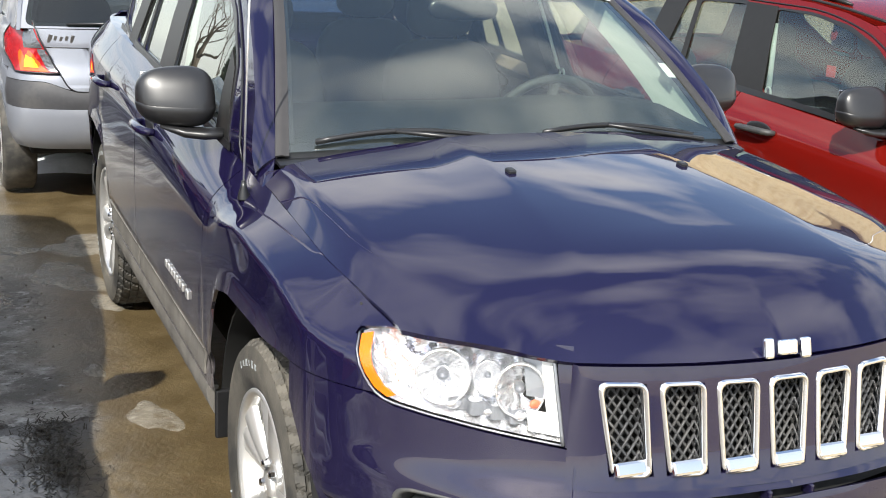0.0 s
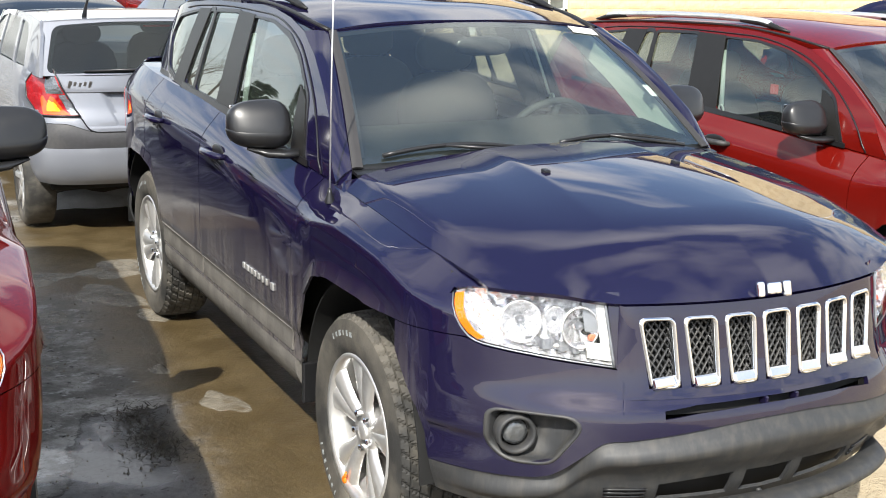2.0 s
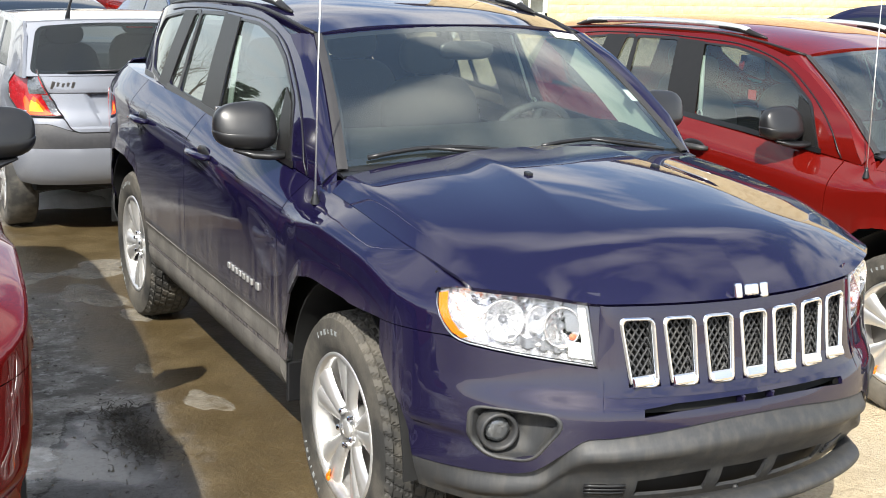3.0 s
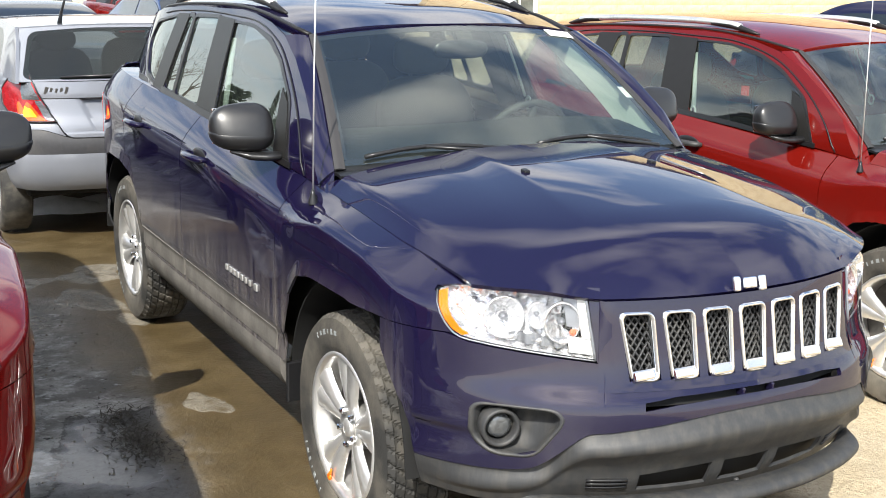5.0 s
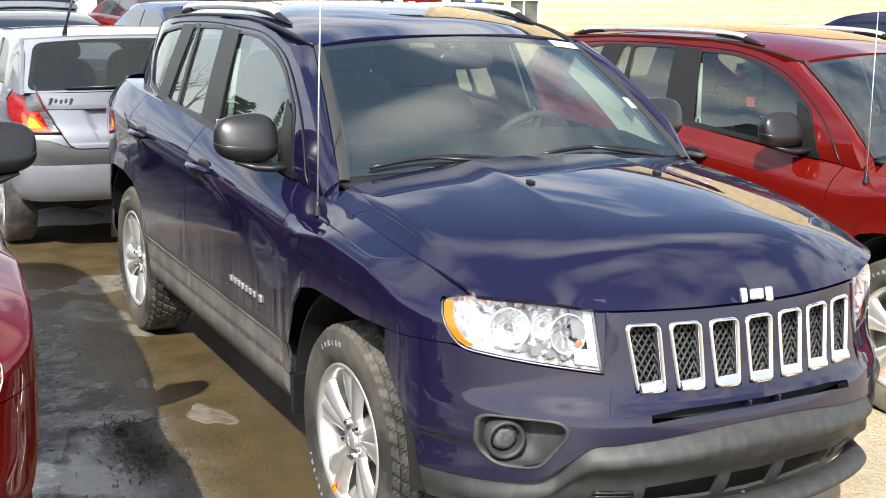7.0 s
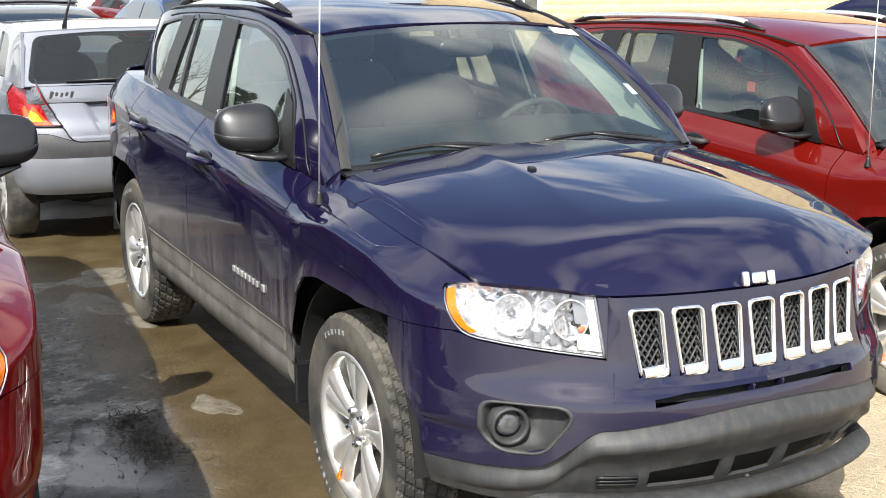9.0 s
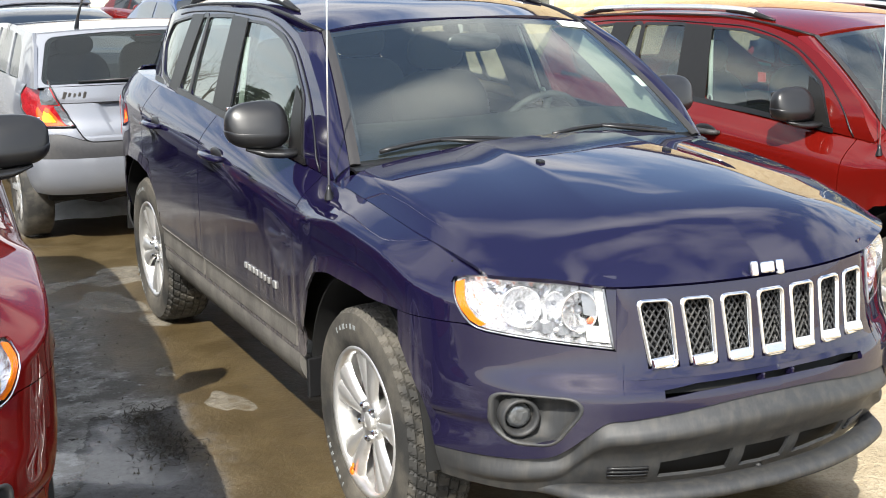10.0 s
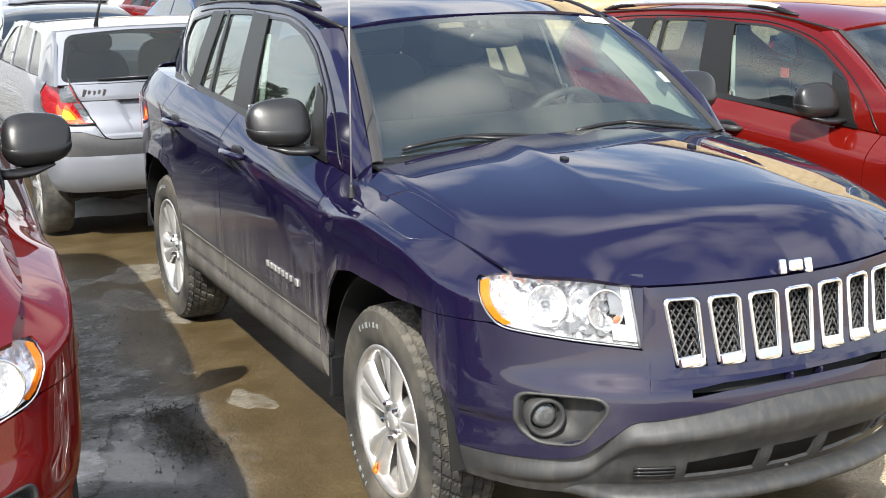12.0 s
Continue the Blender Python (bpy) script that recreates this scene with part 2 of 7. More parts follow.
ALLOY = mat("silver_alloy", (0.78, 0.77, 0.75), 0.28, metal=0.75, noise_scale=20, noise_amt=0.08, coat=0.4,
            second=(0.42, 0.39, 0.35), second_scale=8, second_lo=0.55, second_hi=0.85)
CHROME = mat("chrome", (0.86, 0.86, 0.87), 0.07, metal=1.0, noise_scale=15, noise_amt=0.03)
SILVERED = mat("silvered_reflector", (0.94, 0.94, 0.95), 0.12, metal=0.80, noise_scale=30, noise_amt=0.06, bump=1.0, bump_scale=34)
BEZEL = mat("grey_lamp_bezel", (0.24, 0.25, 0.27), 0.30, metal=0.5, noise_scale=60, noise_amt=0.3)
VALVE = mat("orange_valve_cap", (0.95, 0.20, 0.01), 0.35, noise_scale=80, noise_amt=0.2)
MARKER = mat("reddish_bulb", (0.75, 0.16, 0.07), 0.3, noise_scale=60, noise_amt=0.3)
ROCKER = mat("dust_caked_plastic", (0.105, 0.098, 0.088), 0.75, noise_scale=25, noise_amt=0.3, bump=0.25, bump_scale=120,
             second=(0.19, 0.178, 0.158), second_scale=7, second_lo=0.40, second_hi=0.72, stretch=(1, 1, 0.6))
AMBER = mat("amber_lens", (0.78, 0.17, 0.0), 0.25, spec=0.2, coat=0.3, noise_scale=60, noise_amt=0.15)
TAG_RED = mat("red_paper_tag", (0.60, 0.035, 0.03), 0.6, noise_scale=200, noise_amt=0.4)
TAIL_RED = mat("red_lens", (0.36, 0.008, 0.006), 0.10, coat=1.0, noise_scale=60, noise_amt=0.2)
# near-black that stands in for the shade inside wells, intakes and gaps
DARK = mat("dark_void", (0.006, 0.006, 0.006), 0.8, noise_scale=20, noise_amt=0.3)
STEEL = mat("brake_steel", (0.16, 0.15, 0.14), 0.45, metal=0.8, noise_scale=30, noise_amt=0.25)
CABIN = mat("dark_cabin_plastic", (0.018, 0.020, 0.018), 0.8, spec=0.15, noise_scale=80, noise_amt=0.2, bump=0.1, bump_scale=400)
CLOTH = mat("dark_seat_cloth", (0.085, 0.085, 0.085), 0.9, noise_scale=200, noise_amt=0.3, bump=0.3, bump_scale=500)
PALE = mat("pale_cabin_trim", (0.60, 0.66, 0.58), 0.7, noise_scale=60, noise_amt=0.06)
PAPER = mat("white_paper", (0.82, 0.82, 0.80), 0.7, noise_scale=30, noise_amt=0.04)
GLASS = glass_mat("windscreen_glass", (0.80, 0.87, 0.81), 1.80, film=0.014)
TINTED = glass_mat("tinted_window_glass", (0.40, 0.45, 0.44), 1.6, film=0.03)
HATCH_GLASS = glass_mat("smoked_window_glass", (0.30, 0.34, 0.33), 1.42)
SIDE_DARK = mat("dark_tinted_glass", (0.035, 0.045, 0.048), 0.10, spec=0.22, noise_scale=2.0, noise_amt=0.5)
WHEEL_GRIP = mat("steering_wheel_grip", (0.035, 0.037, 0.036), 0.6, noise_scale=120, noise_amt=0.2)
SIDE_GLASS = glass_mat("side_window_glass", (0.55, 0.61, 0.59), 1.6, film=0.012)
LENS = glass_mat("clear_lens", (0.97, 0.97, 0.98), 1.35)


# ---------------------------------------------------------------- mesh helpers
class Shape:
    """Collects vertices and faces of one mesh."""

    def __init__(self):
        self.v, self.f, self.s, self.n = [], [], [], {}

    def add(self, verts, faces, smooth=True):
        n = len(self.v)
        self.v += [tuple(p) for p in verts]
        self.f += [tuple(n + i for i in face) for face in faces]
        self.s += [smooth] * len(faces)
        return self

    def sheet(self, fn, us, vs, thick=0.008, ref=(0, 1.3, 0.7), skip=None):
        """A curved panel fn(u, v) with thickness; the outer face looks away from ref. skip(u, v): leave that face out."""
        nu, nv = len(us), len(vs)
        pts = [[Vector(fn(u, v)) for v in vs] for u in us]
        nor = [[None] * nv for _ in us]
        ref = Vector(ref)
        vote = 0.0
        for i in range(nu):
            for j in range(nv):
                a = pts[min(i + 1, nu - 1)][j] - pts[max(i - 1, 0)][j]
                b = pts[i][min(j + 1, nv - 1)] - pts[i][max(j - 1, 0)]
                n = a.cross(b)
                n = n.normalized() if n.length > 1e-9 else Vector((0, 0, 0))
                nor[i][j] = n
                vote += n.dot((pts[i][j] - ref).normalized())
        flip = vote < 0
        if flip:
            nor = [[-n for n in row] for row in nor]
        keep = [(i, j) for i in range(nu - 1) for j in range(nv - 1)
                if not (skip and skip((us[i] + us[i + 1]) / 2, (vs[j] + vs[j + 1]) / 2))]
        at = lambda i, j: i * nv + j
        quad = lambda i, j: (at(i, j), at(i + 1, j), at(i + 1, j + 1), at(i, j + 1))
        front = [quad(i, j) for i, j in keep]
        if flip:
            front = [f[::-1] for f in front]
        flatp = [p for row in pts for p in row]
        self.add(flatp, front)
        if thick:
            back = [p - n * thick for p, n in zip(flatp, (n for row in nor for n in row))]
            self.add(back, [f[::-1] for f in front])
            edges = {}
            for f in front:
                for a, b in zip(f, f[1:] + f[:1]):
                    edges[(a, b)] = 1
            rim = [(a, b) for a, b in edges if (b, a) not in edges]
            rv, rf = [], []
            for a, b in rim:
                k = len(rv)
                rv += [flatp[a], flatp[b], back[b], back[a]]
                rf.append((k + 1, k, k + 3, k + 2))
            self.add(rv, rf, False)
        return self

    def box(self, c, size, turn=None, bevel=0.0):
        bm = bmesh.new()
        bmesh.ops.create_cube(bm, size=1)
        bmesh.ops.scale(bm, vec=size, verts=bm.verts)
        if bevel:
            bmesh.ops.bevel(bm, geom=bm.edges, offset=bevel, segments=2, affect="EDGES", profile=0.5)
        m = Matrix.Translation(c) @ (turn.to_4x4() if turn else Matrix())
        bmesh.ops.transform(bm, matrix=m, verts=bm.verts)
        return self.take(bm, False)

    def take(self, bm, smooth=True):
        bm.verts.index_update()
        self.add([v.co for v in bm.verts], [[v.index for v in f.verts] for f in bm.faces], smooth)
        bm.free()
        return self

    def lathe(self, profile, seg=48, axis="x", centre=(0, 0, 0), radius=None, smooth=True, closed=True):
        """Turns a profile of (along, radius) round an axis. radius(k, i, r): an uneven radius at segment k of profile point i."""
        cx = Vector(centre)
        pts = []
        for k in range(seg):
            a = 2 * math.pi * k / seg
            for i, (d, r) in enumerate(profile):
                rr = radius(k, i, r) if radius else r
                c, s = rr * math.cos(a), rr * math.sin(a)
                pts.append(cx + Vector({"x": (d, c, s), "y": (c, d, s), "z": (c, s, d)}[axis]))
        n = len(profile)
        faces = []
        for k in range(seg):
            k2 = (k + 1) % seg
            for i in range(n - 1):
                faces.append((k * n + i, k * n + i + 1, k2 * n + i + 1, k2 * n + i))
        if closed:
            faces.append(tuple(k * n for k in range(seg))[::-1])
            faces.append(tuple(k * n + n - 1 for k in range(seg)))
        bm = bmesh.new()
        vs = [bm.verts.new(p) for p in pts]
        for f in faces:
            try:
                bm.faces.new([vs[i] for i in f])
            except ValueError:
                pass
        bmesh.ops.remove_doubles(bm, verts=bm.verts, dist=1e-6)
        bmesh.ops.recalc_face_normals(bm, faces=bm.faces)
        return self.take(bm, smooth)

    def tube(self, path, r, seg=8, flat=1.0, up=(0, 0, 1)):
        """A bar along a path; r may be a list. flat: height over width of the section."""
        path = [Vector(p) for p in path]
        rs = r if isinstance(r, (list, tuple)) else [r] * len(path)
        pts, faces = [], []
        for i, p in enumerate(path):
            d = (path[min(i + 1, len(path) - 1)] - path[max(i - 1, 0)]).normalized()
            side = d.cross(Vector(up))
            side = side.normalized() if side.length > 1e-4 else d.orthogonal().normalized()
            top = side.cross(d).normalized()
            for k in range(seg):
                a = 2 * math.pi * k / seg
                pts.append(p + side * math.cos(a) * rs[i] + top * math.sin(a) * rs[i] * flat)
        for i in range(len(path) - 1):
            for k in range(seg):
                k2 = (k + 1) % seg
                faces.append((i * seg + k, i * seg + k2, (i + 1) * seg + k2, (i + 1) * seg + k))
        faces.append(tuple(range(seg))[::-1])
        faces.append(tuple((len(path) - 1) * seg + k for k in range(seg)))
        return self.add(pts, faces)

    def ball(self, c, size, seg=20, rings=12, power=2.0, turn=None):
        """A rounded block (superellipsoid)."""
        sg = lambda v: math.copysign(abs(v) ** (2 / power), v)
        pts, faces = [], []
        for i in range(rings + 1):
            a = -math.pi / 2 + math.pi * i / rings
            for k in range(seg):
                b = 2 * math.pi * k / seg
                p = Vector((sg(math.cos(a)) * sg(math.cos(b)) * size[0] / 2, sg(math.cos(a)) * sg(math.sin(b)) * size[1] / 2, sg(math.sin(a)) * size[2] / 2))
                pts.append(Vector(c) + (turn @ p if turn else p))
        for i in range(rings):
            for k in range(seg):
                k2 = (k + 1) % seg
                faces.append((i * seg + k, i * seg + k2, (i + 1) * seg + k2, (i + 1) * seg + k))
        bm = bmesh.new()
        vs = [bm.verts.new(p) for p in pts]
        for f in faces:
            bm.faces.new([vs[i] for i in f])
        bmesh.ops.remove_doubles(bm, verts=bm.verts, dist=1e-5)
        bmesh.ops.recalc_face_normals(bm, faces=bm.faces)
        return self.take(bm)

    def outline(self, outer, holes, place, thick=0.008, ref=(0, 1.3, 0.7)):
        """A flat outline with holes, laid on a curved surface by place(a, b)."""
        bm = bmesh.new()
        edges = []
        for loop in [outer, *holes]:
            vs = [bm.verts.new((a, b, 0)) for a, b in loop]
            edges += [bm.edges.new((vs[i], vs[(i + 1) % len(vs)])) for i in range(len(vs))]
        bmesh.ops.triangle_fill(bm, use_beauty=True, edges=edges)
        for _ in range(1):
            bmesh.ops.subdivide_edges(bm, edges=[e for e in bm.edges if e.calc_length() > 0.12], cuts=1)
            bmesh.ops.triangulate(bm, faces=bm.faces)
        exact = []
        for v in bm.verts:
            a, b = v.co.x, v.co.y
            n = (place(a + 0.004, b) - place(a - 0.004, b)).cross(place(a, b + 0.004) - place(a, b - 0.004))
            exact.append(n.normalized())
            v.co = place(a, b)
        bmesh.ops.recalc_face_normals(bm, faces=bm.faces)
        bm.normal_update()
        vote = sum(f.normal.dot(f.calc_center_median() - Vector(ref)) for f in bm.faces)
        if vote < 0:
            bmesh.ops.reverse_faces(bm, faces=bm.faces)
        bm.normal_update()
        bm.verts.index_update()
        front = [[v.index for v in f.verts] for f in bm.faces]
        pts = [v.co.copy() for v in bm.verts]
        exact = [n if n.dot(v.normal) > 0 else -n for n, v in zip(exact, bm.verts)]
        back = [p - n * thick for p, n in zip(pts, exact)]
        for i, n in enumerate(exact):
            self.n[len(self.v) + i] = tuple(n)
        self.add(pts, front)
        if not thick:
            bm.free()
            return self
        self.add(back, [f[::-1] for f in front])
        seen = {(a, b) for f in front for a, b in zip(f, f[1:] + f[:1])}
        rv, rf = [], []
        for a, b in seen:
            if (b, a) not in seen:
                k = len(rv)
                rv += [pts[a], pts[b], back[b], back[a]]
                rf.append((k + 1, k, k + 3, k + 2))
        self.add(rv, rf, False)
        bm.free()
        return self

    def mirrored(self):
        self.v = [(-x, y, z) for x, y, z in self.v]
        self.f = [f[::-1] for f in self.f]
        self.n = {i: (-a, b, c) for i, (a, b, c) in self.n.items()}
        return self

    def mesh(self, name, material):
        me = bpy.data.meshes.new(name)
        me.from_pydata(self.v, [], self.f)
        me.polygons.foreach_set("use_smooth", self.s)
        me.materials.append(material)
        me.update()
        if self.n:
            me.normals_split_custom_set_from_vertices([self.n.get(i, (0.0, 0.0, 0.0)) for i in range(len(self.v))])
        return me


def part(name, shape, material, parent, label=""):
    ob = new(name, shape.mesh(name, material))
    ob.parent = parent
    if label:
        ob["label"] = label
    return ob


def thing(name, label, category, group="", kind="", at=None):
    ob = new(name)
    ob.empty_display_size = 0.2
    if at is not None:
        ob.matrix_world = at
    return tagged(ob, label, category, group, kind)


def solid(name, shape, material, label, category, group="", kind=""):
    return tagged(new(name, shape.mesh(name, material)), label, category, group, kind)


def steps(a, b, n):
    return [a + (b - a) * i / n for i in range(n + 1)]


def smooth_step(a, b, x):
    t = min(1.0, max(0.0, (x - a) / (b - a)))
    return t * t * (3 - 2 * t)


def table(points, x):
    """Smooth interpolation through (x, value) pairs."""
    if x <= points[0][0]:
        return points[0][1]
    for (x0, y0), (x1, y1) in zip(points, points[1:]):
        if x <= x1:
            t = (x - x0) / (x1 - x0)
            return y0 + (y1 - y0) * t
    return points[-1][1]


def spline(ctrl, n=12):
    """A Catmull-Rom curve through control points."""
    c = [Vector(p) for p in ctrl]
    c = [c[0] * 2 - c[1], *c, c[-1] * 2 - c[-2]]
    out = []
    for i in range(1, len(c) - 2):
        p0, p1, p2, p3 = c[i - 1], c[i], c[i + 1], c[i + 2]
        for k in range(n):
            t = k / n
            out.append(0.5 * ((2 * p1) + (p2 - p0) * t + (2 * p0 - 5 * p1 + 4 * p2 - p3) * t * t + (3 * p1 - p0 - 3 * p2 + p3) * t ** 3))
    return out + [c[-2].copy()]


def ease_table(points, x):
    """Rounded interpolation through (x, value) pairs."""
    n = len(points)
    if x <= points[0][0]:
        return points[0][1]
    if x >= points[-1][0]:
        return points[-1][1]
    for i in range(n - 1):
        x0, y0 = points[i]
        x1, y1 = points[i + 1]
        if x <= x1:
            m0 = (y1 - points[i - 1][1]) / (x1 - points[i - 1][0]) if i else (y1 - y0) / (x1 - x0)
            m1 = (points[i + 2][1] - y0) / (points[i + 2][0] - x0) if i + 2 < n else (y1 - y0) / (x1 - x0)
            h = x1 - x0
            t = (x - x0) / h
            return ((2 * t ** 3 - 3 * t * t + 1) * y0 + (t ** 3 - 2 * t * t + t) * h * m0 + (3 * t * t - 2 * t ** 3) * y1 + (t ** 3 - t * t) * h * m1)


# ---------------------------------------------------------------- the compact sport utility car
# Its own axes: x to its left, y to its rear, z up; the origin is on the ground under the front axle.
BASE, HUB, TYRE_R = 2.635, 0.352, 0.357
ARCH_FRONT = [(-0.466, 0.30), (-0.462, 0.446), (-0.434, 0.578), (-0.352, 0.71), (-0.29, 0.778), (-0.15, 0.808), (0.1, 0.808), (0.22, 0.785), (0.32, 0.70), (0.385, 0.55), (0.40, 0.30)]
ARCH_REAR = [(-0.45, 0.30), (-0.43, 0.52), (-0.37, 0.68), (-0.26, 0.780), (-0.1, 0.806), (0.15, 0.806), (0.28, 0.775), (0.40, 0.66), (0.49, 0.48), (0.51, 0.30)]
PLAN = [(0.0, -0.935), (-0.2, -0.917), (-0.4, -0.862), (-0.541, -0.781), (-0.644, -0.682), (-0.728, -0.581), (-0.795, -0.464), (-0.834, -0.334),
        (-0.848, 0.0), (-0.85, 0.6), (-0.85, 1.3), (-0.85, 2.0), (-0.848, 2.5), (-0.835, 2.85), (-0.80, 3.12), (-0.72, 3.32), (-0.56, 3.42), (-0.3, 3.46), (0.0, 3.47)]
CURVE = spline([(x, y, 0) for x, y in PLAN], 24)
# how the lamps and mouldings spread along the nose
SPREAD = [p.x for p in spline([(x, 0, 0) for x in (0.0, -0.2, -0.4, -0.55, -0.66, -0.745, -0.805, -0.836)] + [(x, 0, 0) for x, y in PLAN[8:]], 24)]


def plan_at(u):
    u = min(max(u, 0.0), len(CURVE) - 1.001)
    i = int(u)
    p = CURVE[i].lerp(CURVE[i + 1], u - i)
    d = (CURVE[min(i + 2, len(CURVE) - 1)] - CURVE[max(i - 1, 0)]).normalized()
    return p, Vector((-d.y, d.x, 0)) * (1 if Vector((-d.y, d.x, 0)).dot(Vector((0, 1.3, 0)) - p) > 0 else -1)


def u_of_x(x):
    """The station whose place along the nose is x (negative)."""
    for i in range(len(SPREAD) - 1):
        if SPREAD[i + 1] <= x:
            return i + (x - SPREAD[i]) / (SPREAD[i + 1] - SPREAD[i])
    return 0


def along_nose(u):
    u = min(max(u, 0.0), len(SPREAD) - 1.001)
    i = int(u)
    return SPREAD[i] + (SPREAD[i + 1] - SPREAD[i]) * (u - i)


def u_of_y(y):
    for i in range(len(CURVE) - 1):
        if CURVE[i + 1].y >= y:
            a, b = CURVE[i].y, CURVE[i + 1].y
            return i + (y - a) / (b - a)
    return len(CURVE) - 2


FRONT_IN = [(0.33, 0.06), (0.38, 0.035), (0.43, 0.008), (0.48, 0.0), (0.58, 0.0), (0.64, 0.008), (0.70, 0.038), (0.80, 0.058), (0.93, 0.085), (0.98, 0.12)]
SIDE_IN = [(0.30, 0.07), (0.38, 0.035), (0.45, 0.014), (0.535, 0.018), (0.56, 0.003), (0.62, 0.001), (0.80, 0.0), (0.90, 0.002), (1.2, 0.004)]
SHOULDER = [(-0.02, 0.116), (0.0, 0.098), (0.02, 0.079), (0.04, 0.061), (0.06, 0.044), (0.08, 0.028), (0.10, 0.015), (0.13, 0.005), (0.17, 0.0)]
FENDER_IN = SIDE_IN[:7] + [(0.90, 0.002), (0.965, 0.005), (0.985, 0.009), (1.00, 0.012), (1.06, 0.030), (1.12, 0.058), (1.2, 0.087)]
SHUT = [(-0.66, 0.932), (-0.45, 0.968), (-0.27, 0.987), (0.0, 1.012), (0.3, 1.035), (0.5, 1.06)]
BELT = [(0.3, 1.035), (0.6, 1.064), (1.05, 1.10), (1.5, 1.130), (2.4, 1.165), (3.1, 1.19), (3.5, 1.19)]


def skin(u, z):
    """The body's side and front surface at outline station u and height z (right side)."""
    p, n = plan_at(u)
    t = smooth_step(-0.84, -0.42, p.y)
    side = ease_table(SIDE_IN, z)
    if p.y < 0.425:     # the fender turns over at its shoulder, then runs straight up to the shut line
        top = ease_table(SHUT, p.y)
        roll = 0.105 - 0.052 * smooth_step(-0.52, -0.20, p.y) * smooth_step(0.34, 0.05, p.y)     # flat-topped beside the hood, rounder towards the lamp
        c = max(0.0, (z - (top - roll)) / roll)
        fender = ease_table(FENDER_IN, z) + 0.105 * (c * c / 0.60 if c < 0.30 else c - 0.15) / 0.85
    if p.y > 0.25:     # the doors roll in over a broad shoulder to the foot of the glass
        door = min(side, 0.004) + ease_table(SHOULDER, ease_table(BELT, p.y) - z) + 0.018 * smooth_step(0.95, 0.45, p.y) * smooth_step(0.07, 0.0, ease_table(BELT, p.y) - z) if z > 0.8 else side
    if p.y <= 0.25:
        side = fender
    elif p.y >= 0.425:
        side = door
    else:
        side = fender + (door - fender) * smooth_step(0.25, 0.425, p.y)
    inset = (1 - t) * ease_table(FRONT_IN, z) + t * side
    gap = z - arch_low(p.y, 0.0)     # flared lips round the wheels
    if 0 <= gap < 0.05 and arch_low(p.y, 0.0) > 0.3:
        off = min(abs(p.y), abs(p.y - BASE))
        inset -= 0.010 * (1 - gap / 0.05) * t * smooth_step(0.34, 0.22, off)
    return Vector((p.x, p.y, z)) + n * inset


def arch_low(y, low):
    """The lower edge of a panel: its own, or the wheel opening's trapezoid."""
    for yc, shape in ((0.0, ARCH_FRONT), (BASE, ARCH_REAR)):
        if shape[0][0] < y - yc < shape[-1][0]:
            low = max(low, table(shape, y - yc))
    return low


def stations(y0, y1, n=14):
    """Stations along the side, close together at the wheel openings' ends."""
    ys = set(steps(y0, y1, n))
    for yc, shape in ((0.0, ARCH_FRONT), (BASE, ARCH_REAR)):
        for (a, _), (b, _) in zip(shape, shape[1:]):
            for y in steps(yc + a, yc + b, 4):
                if y0 < y < y1:
                    ys.add(y)
    ys = sorted(ys)
    out = [ys[0]]
    for y in ys[1:]:
        if y - out[-1] > 0.003:
            out.append(y)
    if out[-1] < y1:
        out[-1] = y1
    return [u_of_y(y) for y in out]


def panel(low, top):
    """A surface between two height curves low(u) and top(u)."""
    return lambda u, v: skin(u, low(u) + (top(u) - low(u)) * v)


def side_x(z):
    """Half width of the glass house."""
    return 0.755 - 0.14 * max(0.0, (z - 1.09) / 0.40) ** 1.15


def on_side(y, z, out=0.0):
    x = side_x(z) + out
    # the plan narrows to the front pillar and the tail
    x -= 0.25 * max(0.0, y - 2.40) ** 2 + 0.02 * smooth_step(0.9, 0.3, y)
    return Vector((-x, y, z))


def round_loop(pts, r=0.03, n=4):
    """Rounds a polygon's corners."""
    out = []
    m = len(pts)
    for i in range(m):
        p, a, b = Vector(pts[i]), Vector(pts[i - 1]), Vector(pts[(i + 1) % m])
        da, db = (a - p), (b - p)
        ra, rb = min(r, da.length * 0.45), min(r, db.length * 0.45)
        p0, p1 = p + da.normalized() * ra, p + db.normalized() * rb
        for k in range(n + 1):
            t = k / n
            q = p0 * (1 - t) ** 2 + p * 2 * t * (1 - t) + p1 * t * t
            out.append((q.x, q.y))
    return out


WIN_F = [(0.585, 1.082), (1.0, 1.115), (1.41, 1.142), (1.512, 1.493), (1.263, 1.485), (1.045, 1.443), (0.886, 1.388), (0.70, 1.277)]
WIN_R = [(1.62, 1.157), (1.985, 1.168), (2.03, 1.491), (1.70, 1.500)]
WIN_S = [(2.010, 1.172), (2.175, 1.180), (2.125, 1.488), (2.048, 1.490)]
WIN_Q = [(2.32, 1.185), (2.50, 1.222), (2.67, 1.355), (2.62, 1.44), (2.27, 1.483)]
SLOT_PITCH, SLOT_W = 0.1117, 0.086
FOG_LOOP = round_loop([(-0.714, 0.629), (-0.716, 0.535), (-0.678, 0.498), (-0.596, 0.506), (-0.534, 0.604), (-0.556, 0.632)], 0.028, 7)


def inside(loop, x, z):
    """Whether a point lies within a closed outline."""
    odd = False
    for (x0, z0), (x1, z1) in zip(loop, loop[1:] + loop[:1]):
        if (z0 > z) != (z1 > z) and x < x0 + (x1 - x0) * (z - z0) / (z1 - z0):
            odd = not odd
    return odd


def slot_x(k):
    return (k - 3) * SLOT_PITCH


